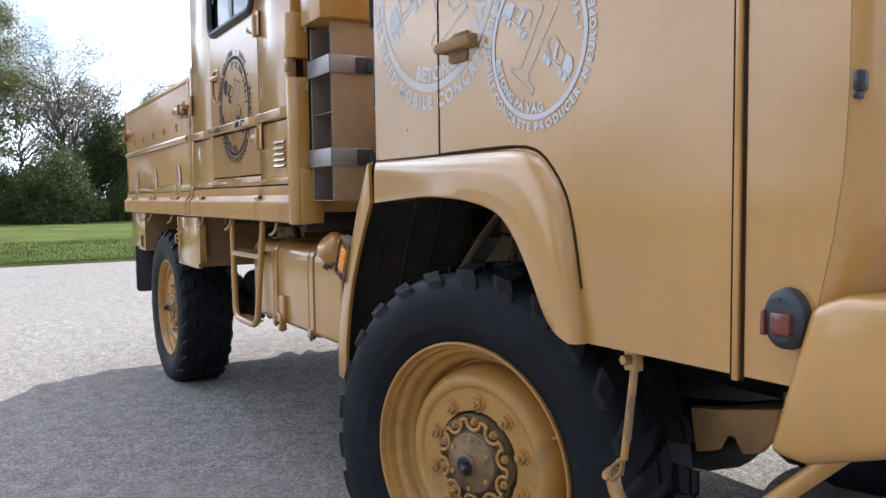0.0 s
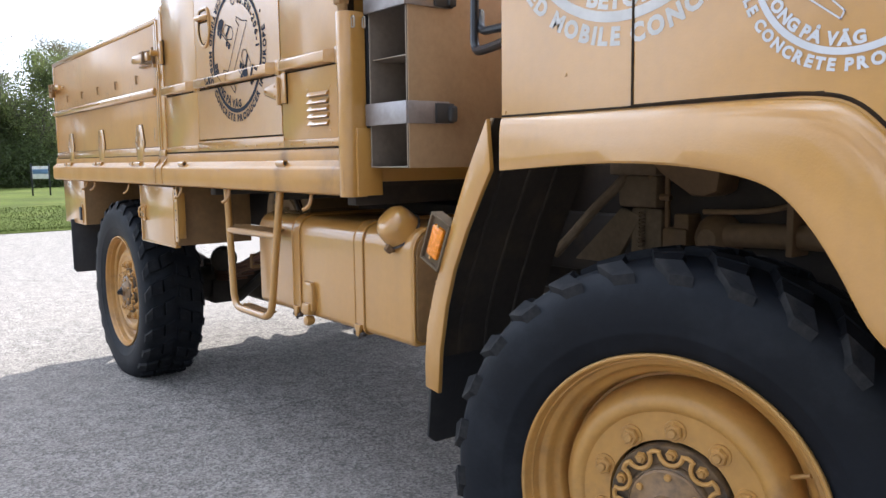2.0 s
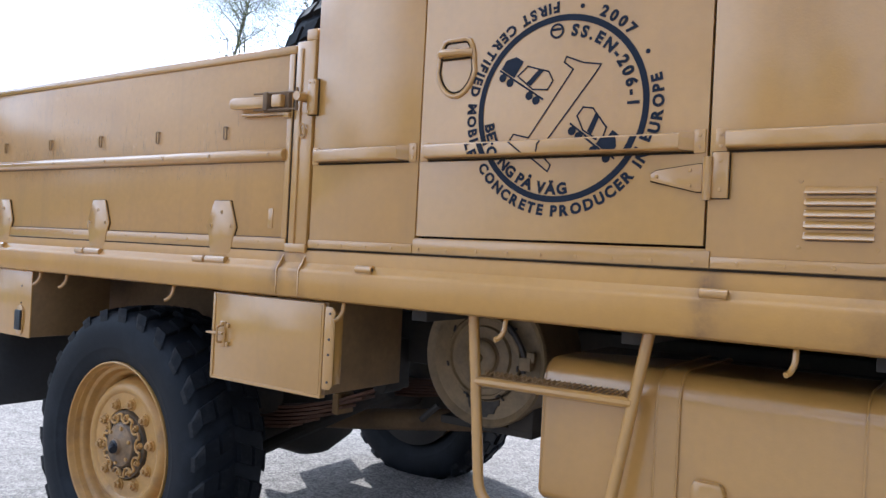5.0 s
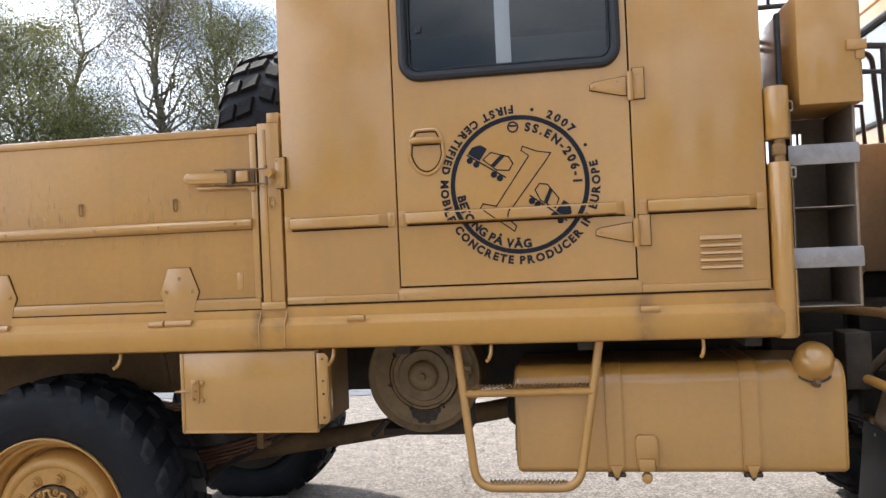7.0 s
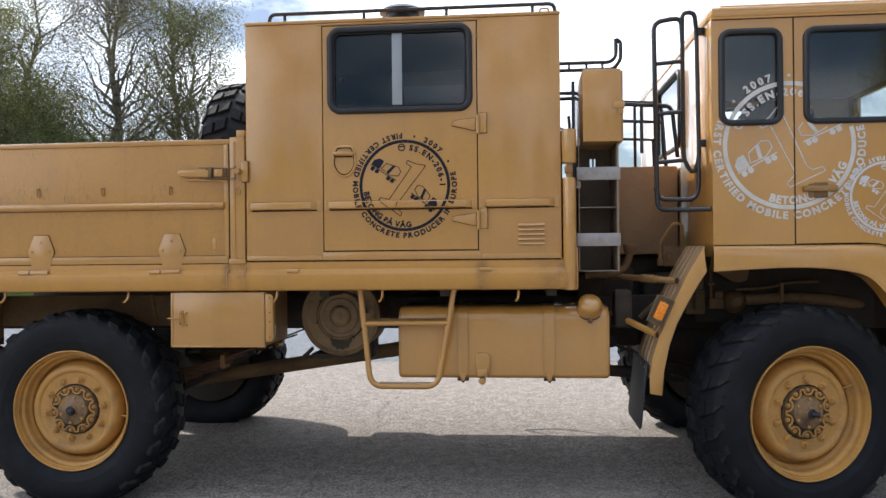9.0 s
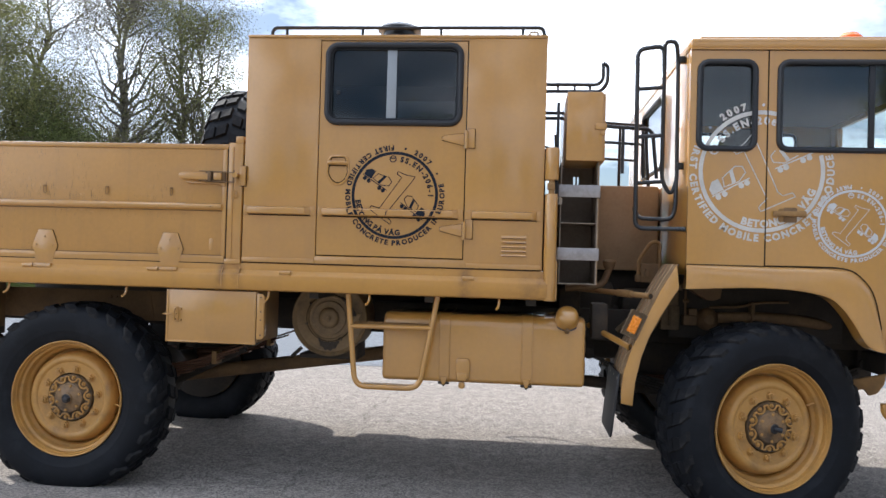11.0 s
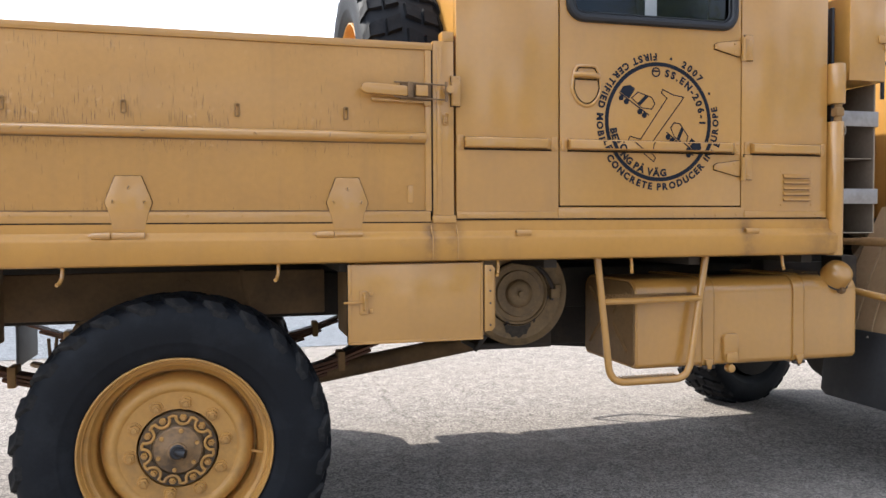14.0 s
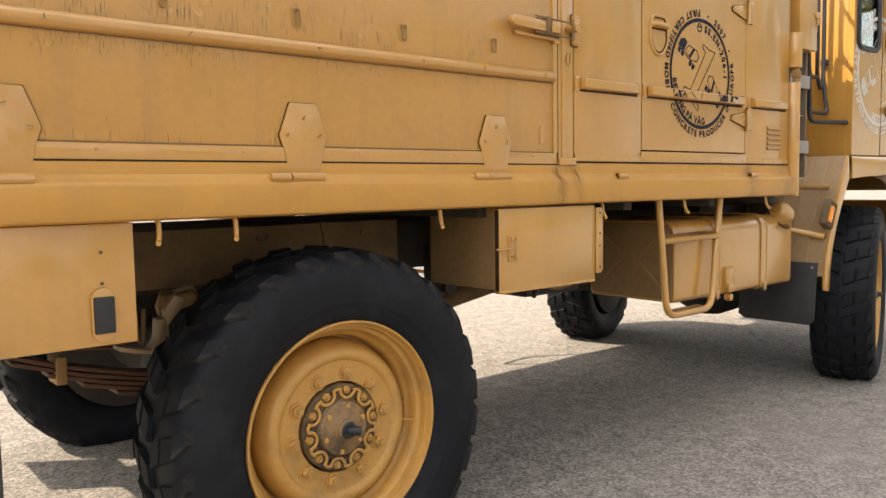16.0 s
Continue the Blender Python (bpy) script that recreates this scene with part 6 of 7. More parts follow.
lad = part("cab_ladder", tube(rounded([(3.700, 0.03, 1.672), (3.56, 0.09, 1.674), (3.430, LY - 0.03, 1.676), (3.424, LY, 2.742), (3.578, LY, 2.765), (3.582, LY, 2.62)], 0.05), 0.0135, 10), M_BLACK, truck, "black tube ladder behind the cab")
part("grab_rail", tube(rounded([(3.582, LY, 2.68), (3.578, LY - 0.02, 2.785), (3.646, LY - 0.02, 2.785), (3.660, LY, 2.68), (3.668, LY, 1.96), (3.634, LY, 1.872), (3.582, LY, 1.96)], 0.045, 5, True), 0.0125, 10, True), M_BLACK, lad)
for z in (2.505, 2.22, 1.945):
    part("ladder_rung", tube([(3.424, LY, z), (3.582, LY, z + 0.012)], 0.012, 8), M_BLACK, lad)
part("lower_loop", tube(rounded([(3.424, LY, 1.80), (3.448, LY - 0.02, 1.735), (3.634, LY - 0.05, 1.730), (3.660, LY - 0.02, 1.80), (3.666, LY, 1.97)], 0.04), 0.0125, 10), M_BLACK, lad)
for z in (2.68, 2.05):
    part("ladder_foot", bx(3.664, 3.702, LY - 0.02, LY + 0.02, z - 0.02, z + 0.02, 0.004), M_BLACK, lad)

# ---- mudguard behind the front wheel ----
edge = [(3.650, 1.470), (3.560, 1.315), (3.476, 1.140), (3.405, 0.970), (3.368, 0.855), (3.355, 0.750), (3.356, 0.665)]
inner = [(3.420, 0.655), (3.432, 0.790), (3.462, 0.930), (3.500, 1.040), (3.560, 1.160), (3.625, 1.270), (3.664, 1.330)]
mg = part("mudguard", prism(edge + inner, -0.010, 0.006, "y", 0.003), M_PAINT, truck, "ribbed sand-painted mudguard behind the front wheel")
guard = edge[:6]
sheet_poly = guard + [(x + 0.010, z) for x, z in guard[::-1]]
part("guard_sheet", prism(sheet_poly, 0.006, 0.46, "y"), M_DIRTYSHEET, mg)
part("guard_liner", prism([(x + 0.011, z) for x, z in guard] + [(x + 0.015, z) for x, z in guard[::-1]], 0.008, 0.458, "y"), M_CHASSIS, mg, "dark lining inside the mudguard")
for y in (0.11, 0.22, 0.33):
    part("guard_rib", tube([(x - 0.001, y, z) for x, z in guard], 0.006, 8), M_DIRTYSHEET, mg)
    part("guard_rib", tube([(x + 0.016, y, z) for x, z in guard], 0.006, 8), M_CHASSIS, mg)
part("guard_tube", tube([(3.20, 0.40, 1.075), (3.40, 0.02, 0.985)], 0.019, 12), M_PAINT, mg)
part("tube_mouth", moved(lathe([(0, -0.001), (0.0155, -0.001)], 12), Matrix.Translation((3.401, 0.018, 0.985)) @ pose(0, 0, 0, 0, 0, 55)), M_DARKSTEEL, mg)
part("tube_mouth", moved(lathe([(0, -0.001), (0.0155, -0.001)], 12), Matrix.Translation((3.5155, 0.0493, 1.280)) @ pose(0, 0, 0, 0, 0, 32.7)), M_DARKSTEEL, mg)
rm = Matrix.Translation((3.418, -0.004, 1.118)) @ pose(0, 0, 0, 0, 24, 0)
rf = part("side_reflector", moved(join(bx(-0.045, 0.045, 0.0, 0.035, -0.075, 0.075, 0.003), bx(-0.048, -0.041, -0.012, 0.03, -0.078, 0.078, 0.002), bx(0.041, 0.048, -0.012, 0.03, -0.078, 0.078, 0.002), bx(-0.048, 0.048, -0.012, 0.03, 0.071, 0.078, 0.002), bx(-0.048, 0.048, -0.012, 0.03, -0.078, -0.071, 0.002)), rm), M_GRIME, truck, "orange side reflector in a sheet frame")
part("reflector_lens", moved(bx(-0.026, 0.026, -0.012, 0.004, -0.050, 0.050, 0.006), rm), M_ORANGE, rf, "bright orange lens")
for z in (0.052, -0.052):
    placed("lens_screw", RIVET, rm @ Matrix.Translation((0, -0.012, z)), rf)
fl = part("mud_flap", prism([(0.03, 0.83), (0.51, 0.83), (0.51, 0.48), (0.47, 0.455), (0.06, 0.455), (0.03, 0.48)], 0, 0.012, "x", 0.003), M_FLAP, truck, "black rubber mud flap behind the front wheel")
fl.data.transform(Matrix.Translation((3.348, 0, 0)) @ Matrix.Translation((0, 0, 0.9)) @ pose(0, 0, 0, 0, 6, 0) @ Matrix.Translation((0, 0, -0.9)))
FB = bolt_mesh("flap_bolt", 0.010, 0.010, M_STEEL)
for y in (0.06, 0.22, 0.38):
    placed("flap_bolt", FB, Matrix.Translation((3.347, y, 0.800)) @ pose(0, 0, 0, 0, 0, -90), fl)
# far side twin
part("mudguard", prism(sheet_poly, W - 0.46, W, "y"), M_PAINT, truck, "sand-painted mudguard on the far side")

# ---- cab ----
C0, CF, CT = 3.702, 5.403, 2.765
arch = [(3.702, 1.36), (4.20, 1.366), (4.411, 1.345), (4.50, 1.312), (4.575, 1.25), (4.63, 1.17), (4.69, 1.08), (4.74, 1.035), (4.79, 1.014)]


def cab_side(y0, y1, name):
    """Lower side sheet with the wheel arch, then the upper sheet with its window openings."""
    bm = bmesh.new()
    # cut into upright strips so that each stays a simple shape
    for (xa, za), (xb, zb) in zip(arch, arch[1:]):
        join(bm, prism([(xa, za), (xb, zb), (xb, 1.95), (xa, 1.95)], y0, y1))
    join(bm, prism([(4.79, 1.014), (5.338, 1.022), (5.359, 1.177), (5.381, 1.28), (5.396, 1.387), (CF, 1.52), (CF, 1.95), (4.79, 1.95)], y0, y1))
    bmesh.ops.remove_doubles(bm, verts=bm.verts[:], dist=0.0005)
    inner_faces = [f for f in bm.faces if len([e for e in f.edges if len(e.link_faces) > 2]) >= 2 and abs(f.normal.x) > 0.9 and C0 + 0.01 < f.calc_center_median().x < CF - 0.01]
    bmesh.ops.delete(bm, geom=inner_faces, context='FACES_ONLY')
    up = panel_holes(C0, CF, 1.95, CT - 0.065, [(3.750, 4.064, 2.130, 2.630, 0.045), (4.192, 5.120, 2.130, 2.636, 0.045)], y0, y1)
    bmesh.ops.remove_doubles(up, verts=up.verts[:], dist=0.0005)
    side = part(name, bm, M_PAINT, truck, "sand-painted sheet side of the cab")
    part("window_panel", up, M_PAINT, side, "upper side sheet round the windows")
    return side


cab = cab_side(0.0, 0.035, "cab_side")
cab_far = cab_side(W - 0.035, W, "cab_side")
roof = part("cab_roof", join(bx(C0 - 0.004, 5.42, -0.008, W + 0.008, CT - 0.062, CT, 0.016, 3), bx(C0 + 0.06, 5.3, 0.06, W - 0.06, CT, CT + 0.03, 0.02, 3)), M_PAINT, truck, "sand-painted cab roof with rain gutter")
part("gutter", bx(C0 - 0.004, 5.42, -0.014, 0.0, CT - 0.068, CT - 0.058, 0.003), M_PAINT, roof)
rear = part("cab_back", join(bx(C0, C0 + 0.03, 0.036, 0.85, 1.41, CT - 0.063, 0.002), bx(C0, C0 + 0.03, 1.72, W - 0.036, 1.41, CT - 0.063, 0.002), bx(C0, C0 + 0.03, 0.85, 1.72, 1.41, 2.13, 0.0), bx(C0, C0 + 0.03, 0.85, 1.72, 2.62, CT - 0.063, 0.0)), M_PAINT, truck, "sand-painted rear wall of the cab")
rw = part("rear_window", bx(C0 + 0.010, C0 + 0.015, 0.85, 1.72, 2.13, 2.62, 0.0), M_GLASS, rear, "clear rear window of the cab")
part("rubber_seal", tube([(C0 - 0.002, y, z) for y, z in rrect(0.85, 1.72, 2.13, 2.62, 0.06)], 0.016, 8, closed=True), M_SEALR, rw)
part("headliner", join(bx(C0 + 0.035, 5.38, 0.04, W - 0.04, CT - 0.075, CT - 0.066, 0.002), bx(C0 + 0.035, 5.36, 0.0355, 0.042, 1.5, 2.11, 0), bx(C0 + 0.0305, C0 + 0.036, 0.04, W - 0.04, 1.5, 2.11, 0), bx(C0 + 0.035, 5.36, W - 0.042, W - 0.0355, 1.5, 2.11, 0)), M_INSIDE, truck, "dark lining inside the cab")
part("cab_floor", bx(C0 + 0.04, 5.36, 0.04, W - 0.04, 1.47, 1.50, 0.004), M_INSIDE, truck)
# Near-black panel carries the shade of the wheel arch.
part("wheel_housing", bx(C0 + 0.03, 4.80, 0.62, 0.66, 1.0, 1.46, 0.004), M_CHASSIS, truck)
mount = part("engine_mount", join(bx(3.628, 3.776, 0.56, 0.66, 1.205, 1.305, 0.012), bx(3.612, 3.792, 0.535, 0.66, 1.305, 1.345, 0.008), bx(3.668, 3.786, 0.575, 0.66, 1.05, 1.204, 0.010)), M_GRIME, truck, "dusty cast engine mount in the wheel arch")
part("gusset", prism([(3.630, 1.200), (3.712, 1.180), (3.610, 1.02), (3.435, 1.02)], 0.572, 0.592, "y", 0.004), M_GRIME, mount)
for x, z in ((3.65, 1.35), (3.75, 1.35)):
    part("mount_bolt", tube([(x, 0.57, z - 0.06), (x, 0.57, z + 0.03)], 0.011, 6), M_UNDER, mount)
coil = []
for k in range(90):
    coil.append((3.721 + 0.009 * math.cos(0.7 * k), 0.562 + 0.009 * math.sin(0.7 * k), 1.195 - 0.0013 * k))
part("return_spring", tube(coil, 0.0030, 5), M_GRIME, mount, "thin coiled return spring")
part("link_arm", tube(rounded([(3.385, 0.53, 1.035), (3.56, 0.54, 1.205), (3.625, 0.55, 1.262), (3.65, 0.57, 1.30)], 0.03), 0.0165, 10), M_GRIME, truck, "bent painted link arm in the wheel arch")
part("air_duct", prism([(3.79, 1.350), (4.035, 1.350), (4.022, 1.262), (3.98, 1.248), (3.935, 1.250), (3.83, 1.312)], 0.50, 0.61, "y", 0.014, 2), M_UNDER, truck, "grimy moulded air duct")
part("engine_bracket", join(bx(3.805, 3.892, 0.55, 0.64, 1.085, 1.150, 0.01), bx(3.84, 3.892, 0.56, 0.64, 1.14, 1.192, 0.006)), M_UNDER, truck, "dusty bracket on the wheel housing")
part("engine_casting", moved(lathe([(0, -0.05), (0.03, -0.048), (0.052, -0.03), (0.07, 0.0), (0.075, 0.06)], 20), Matrix.Translation((3.965, 0.59, 1.125))), M_UNDER, truck, "rounded dusty engine casting")
part("engine_stud", join(tube([(3.818, 0.56, 1.31), (3.818, 0.56, 1.15)], 0.008, 8), tube([(3.80, 0.55, 1.24), (3.836, 0.55, 1.24)], 0.010, 6)), M_UNDER, truck)
part("exhaust_pipe", tube(rounded([(4.02, 0.57, 1.140), (4.28, 0.56, 1.152), (4.55, 0.58, 1.135), (4.75, 0.66, 1.10)], 0.08), 0.034, 14), M_UNDER, truck, "grimy exhaust pipe along the engine")
part("fuel_line", tube(rounded([(3.96, 0.535, 1.205), (4.14, 0.53, 1.212), (4.27, 0.54, 1.245), (4.45, 0.56, 1.25)], 0.05), 0.0075, 8), M_UNDER, truck)
part("pipe_clip", bx(4.215, 4.235, 0.515, 0.60, 1.10, 1.245, 0.004), M_UNDER, truck)
fr = part("cab_front", join(bx(5.405, 5.445, 0.12, W - 0.12, 1.235, 2.0, 0.01), bx(5.40, 5.44, 0.12, W - 0.12, 2.66, CT - 0.063, 0.004), bx(5.38, 5.44, 0.10, 0.18, 2.0, 2.66, 0.004), bx(5.38, 5.44, W - 0.18, W - 0.10, 2.0, 2.66, 0.004), bx(5.39, 5.44, 1.17, 1.23, 2.0, 2.66, 0.004)), M_PAINT, truck, "flat sand-painted front of the cab")
part("windscreen", bx(5.405, 5.411, 0.18, W - 0.18, 2.0, 2.66, 0.0), M_GLASS, fr, "clear flat windscreen")
FRONT_EDGE = ((1.10, 5.349), (1.177, 5.359), (1.28, 5.381), (1.387, 5.396), (1.52, CF), (CT - 0.063, CF))
for side in (0, 1):
    bmc = bmesh.new()
    rings = []
    for z, x in FRONT_EDGE:
        rings.append([bmc.verts.new((x + dx, (dy if not side else W - dy), z)) for dx, dy in ((0.0005, 0.001), (0.012, 0.006), (0.026, 0.022), (0.034, 0.06), (0.039, 0.121), (0.004, 0.121), (-0.010, 0.037))])
    for q, w in zip(rings, rings[1:]):
        for k in range(7):
            bmc.faces.new((q[k], q[(k + 1) % 7], w[(k + 1) % 7], w[k]))
    bmc.faces.new(rings[0])
    bmc.faces.new(rings[-1][::-1])
    part("corner_panel", bmc, M_PAINT, fr, "rounded front corner of the cab")
part("bonnet_catch", join(bx(5.410, 5.426, -0.006, 0.016, 1.507, 1.540, 0.005), bx(5.414, 5.422, -0.010, 0.010, 1.495, 1.508, 0.003)), M_BLACK, fr, "small black catch on the front panel")
for x0, x1, nm in ((3.750, 4.064, "quarter_window"), (4.192, 5.120, "door_window")):
    for y, sgn in ((0.012, -1), (W - 0.017, 1)):
        w_ = part(nm, bx(x0, x1, y, y + 0.005, 2.130, 2.633, 0.0), M_GLASS, cab if sgn < 0 else cab_far, "clear side window of the cab")
        ys = -0.003 if sgn < 0 else W + 0.003
        part("rubber_seal", tube([(x, ys, z) for x, z in rrect(x0 + 0.004, x1 - 0.004, 2.134, 2.629, 0.05, 7)], 0.017, 8, closed=True), M_SEALR, w_)
        if nm == "door_window":
            part("window_divider", bx(4.68, 4.712, y - 0.008, y + 0.014, 2.13, 2.635, 0.003), M_SEALR, w_)
part("door_gap", join(bx(4.128, 4.135, -0.0015, 0.001, 1.473, 2.70, 0), bx(4.135, 4.56, -0.0015, 0.001, 1.470, 1.476, 0)), M_GAP, cab)
part("roof_gap", bx(3.71, 5.34, -0.0015, 0.001, 2.694, 2.700, 0), M_GAP, cab)
ch = part("cab_door_handle", join(prism(rrect(4.20, 4.30, 1.725, 1.80, 0.012), -0.006, 0.0), bx(4.165, 4.345, -0.036, -0.016, 1.755, 1.785, 0.007), bx(4.17, 4.19, -0.02, 0.0, 1.755, 1.785, 0.003), bx(4.31, 4.345, -0.026, 0.0, 1.752, 1.788, 0.005)), M_DUSTY, cab, "worn lever door handle of the cab")
part("handle_cup", bx(4.228, 4.30, -0.010, 0.0, 1.722, 1.805, 0.006), M_UNDER, ch)
placed("side_screw", RIVET, Matrix.Translation((3.93, 0, 1.56)), cab)
placed("side_screw", RIVET, Matrix.Translation((3.715, 0, 1.482)), cab)
# seats and wheel in the cab
for y in (0.35, 1.5):
    seat = part("cab_seat", join(bx(4.15, 4.65, y, y + 0.5, 1.6, 1.78, 0.05, 3), bx(4.05, 4.2, y, y + 0.5, 1.7, 2.32, 0.05, 3)), M_INSIDE, truck, "dark cab seat")
part("steering_wheel", moved(tube([(0.22 * math.cos(a), 0, 0.22 * math.sin(a)) for a in (2 * math.pi * k / 32 for k in range(32))], 0.014, 8, True), Matrix.Translation((5.0, 0.62, 2.02)) @ pose(0, 0, 0, 0, 0, 90) @ pose(0, 0, 0, -50, 0, 0)), M_BLACK, truck, "black steering wheel")
# wheel-arch flare
outer = [(3.702, 1.468), (4.12, 1.470), (4.40, 1.470), (4.53, 1.466), (4.605, 1.450), (4.662, 1.405), (4.708, 1.345), (4.737, 1.265), (4.764, 1.135), (4.790, 1.014)]
bmf = bmesh.new()
inn = [(3.702, 1.330), (4.04, 1.348), (4.256, 1.344), (4.405, 1.325), (4.493, 1.295), (4.558, 1.235), (4.612, 1.160), (4.668, 1.068), (4.716, 1.026), (4.762, 1.013)]


def smooth_line(pts, n=4):
    """A Catmull-Rom line through the points."""
    out = []
    for i in range(len(pts) - 1):
        a, b, c, d = pts[max(i - 1, 0)], pts[i], pts[i + 1], pts[min(i + 2, len(pts) - 1)]
        for k in range(n):
            u = k / n
            out.append(tuple(0.5 * (2 * b[j] + (c[j] - a[j]) * u + (2 * a[j] - 5 * b[j] + 4 * c[j] - d[j]) * u * u + (3 * b[j] - a[j] - 3 * c[j] + d[j]) * u ** 3) for j in range(2)))
    return out + [pts[-1]]


outer, inn = smooth_line(outer), smooth_line(inn)
rows_f = []
for (ox, oz), (ix, iz) in zip(outer, inn):
    row = []
    proud = min(1.0, 0.28 + 0.72 * (ox - 3.70) / 0.55)
    for u, yy in ((0.0, 0.004), (0.02, -0.006), (0.07, -0.017), (0.15, -0.026), (0.26, -0.0325), (0.45, -0.036), (0.75, -0.037), (0.96, -0.037), (1.0, -0.033), (1.0, -0.026), (1.0, 0.10)):
        row.append(bmf.verts.new((ox + (ix - ox) * u, yy * proud if yy < 0 else yy, oz + (iz - oz) * u)))
    rows_f.append(row)
for q, w in zip(rows_f, rows_f[1:]):
    for k in range(10):
        bmf.faces.new((q[k], w[k], w[k + 1], q[k + 1]))
bmf.faces.new(rows_f[0])
bmf.faces.new(rows_f[-1][::-1])
part("wheel_arch", bmf, M_PAINT, cab, "pressed wheel-arch flare")
gx = smooth_line([(4.135, 1.4735), (4.40, 1.476), (4.53, 1.473), (4.608, 1.457), (4.667, 1.411), (4.714, 1.349), (4.742, 1.267), (4.768, 1.137)])
part("arch_gap", bx(3.704, 4.135, -0.003, 0.001, 1.4695, 1.4745, 0), M_GAP, cab)
part("arch_gap", tube([(a, 0.002, b) for a, b in gx], 0.005, 6), M_GAP, cab)
# corner moulding, lamp
part("corner_moulding", join(bx(5.192, 5.206, -0.010, 0.0, 1.010, CT - 0.07, 0.004), bx(5.186, 5.1915, -0.002, 0.001, 1.012, CT - 0.07, 0), bx(5.2065, 5.210, -0.002, 0.001, 1.012, CT - 0.07, 0)), M_PAINT, cab, "raised moulding strip on the cab corner")
part("moulding_gap", join(bx(5.184, 5.191, -0.0025, 0.001, 1.012, CT - 0.07, 0), bx(5.207, 5.213, -0.0025, 0.001, 1.012, CT - 0.07, 0)), M_GAP, cab)
lm = part("marker_lamp", moved(lathe([(0, -0.028), (0.034, -0.027), (0.044, -0.018), (0.047, 0.0)], 28), Matrix.Translation((5.306, 0, 1.138)) @ Matrix.Diagonal((0.9, 1, 1.15, 1))), M_LAMPBASE, cab, "round dark marker lamp with red-orange lens")
part("lamp_lens", join(bx(5.291, 5.330, -0.038, -0.02, 1.112, 1.152, 0.006), bx(5.270, 5.280, -0.034, -0.006, 1.108, 1.152, 0.004)), M_REDLENS, lm, "red-orange lens")
placed("lamp_screw", bolt_mesh("lamp_screw", 0.005, 0.0025, M_LAMPBASE, False), Matrix.Translation((5.302, -0.027, 1.172)), lm)
# bumper with tube step
bp = [(5.362, 1.168), (5.42, 1.190), (5.80, 1.215), (5.80, 1.06), (5.36, 0.902), (5.285, 0.905)]
bumper = part("bumper", prism(bp, -0.035, 0.36, "y", 0.02, 3), M_PAINT, truck, "boxy sand-painted bumper end")
part("bumper_beam", bx(5.45, 5.72, 0.36, W - 0.36, 0.90, 1.16, 0.02), M_PAINT, truck, "sand-painted bumper beam")
part("bumper", prism(bp, W - 0.36, W + 0.03, "y", 0.02, 3), M_PAINT, truck, "boxy sand-painted bumper end")
part("bumper_bolt", bolt_mesh("bumper_bolt", 0.008, 0.008, M_DARKSTEEL), None, bumper).matrix_basis = Matrix.Translation((5.52, -0.035, 1.14))
part("lower_cross_member", bx(4.98, 5.35, 0.44, 2.0, 0.82, 0.95, 0.02), M_CHASSIS, truck)
part("steering_bracket", prism([(4.72, 0.79), (4.80, 0.802), (4.985, 0.845), (4.97, 0.775), (4.93, 0.722), (4.885, 0.708), (4.86, 0.745), (4.825, 0.742), (4.80, 0.695), (4.74, 0.675)], 0.41, 0.44, "y", 0.005), M_DUSTY, truck, "dusty cut steel bracket behind the front wheel")
stp = part("cab_step", tube(rounded([(4.812, 0.055, 0.720), (4.814, 0.058, 0.672), (4.858, 0.06, 0.622), (4.925, 0.06, 0.600), (4.997, 0.06, 0.597), (5.055, 0.06, 0.616), (5.113, 0.06, 0.664), (5.236, 0.06, 0.783), (5.42, 0.06, 0.960)], 0.04), 0.0175, 12), M_PAINT, truck, "bent tube cab step hanging on a wire rope")
mesh_tread(4.868, 4.995, 0.062, 0.622, stp, 0.032)
part("step_clamp", moved(join(bx(-0.030, 0.030, -0.028, 0.03, -0.030, 0.030, 0.006, 2), bx(-0.034, -0.026, -0.034, 0.036, -0.040, 0.034, 0.003), bx(0.026, 0.034, -0.034, 0.036, -0.034, 0.040, 0.003), moved(lathe([(0, -0.012), (0.009, -0.012), (0.011, 0.0)], 10), Matrix.Translation((0.0, -0.028, -0.006)))), Matrix.Translation((5.113, 0.06, 0.664)) @ pose(0, 0, 0, 0, -42, 0)), M_PAINT, stp)
part("step_bolt", bolt_mesh("step_bolt", 0.012, 0.012, M_PAINT), None, stp).matrix_basis = Matrix.Translation((4.808, 0.045, 0.705))
cb = part("step_rope", tube([(4.868, 0.066, 0.985), (4.836, 0.058, 0.712)], 0.0062, 10), M_ROPE, truck, "twisted wire rope of the cab step")
for k in range(6):
    pts = []
    for j in range(15):
        u = j / 14
        a = 2 * math.pi * (k / 6 + u * 2.0)
        pts.append((4.8645 - 0.0125 * u + 0.0060 * math.cos(a), 0.065 - 0.004 * u + 0.0060 * math.sin(a), 0.915 - 0.12 * u))
    part("rope_strand", tube(pts, 0.0037, 6), M_ROPE, cb)
part("rope_sleeve", tube([(4.868, 0.066, 0.958), (4.863, 0.065, 0.905)], 0.0092, 12), M_PAINT, cb)
part("rope_sleeve", tube([(4.851, 0.061, 0.806), (4.843, 0.060, 0.750)], 0.0092, 12), M_PAINT, cb)
part("rope_eye", join(bx(4.851, 4.886, 0.050, 0.078, 0.958, 1.012, 0.004), moved(lathe([(0, -0.014), (0.011, -0.014), (0.013, 0)], 6), Matrix.Translation((4.868, 0.045, 0.985)))), M_PAINT, cb)
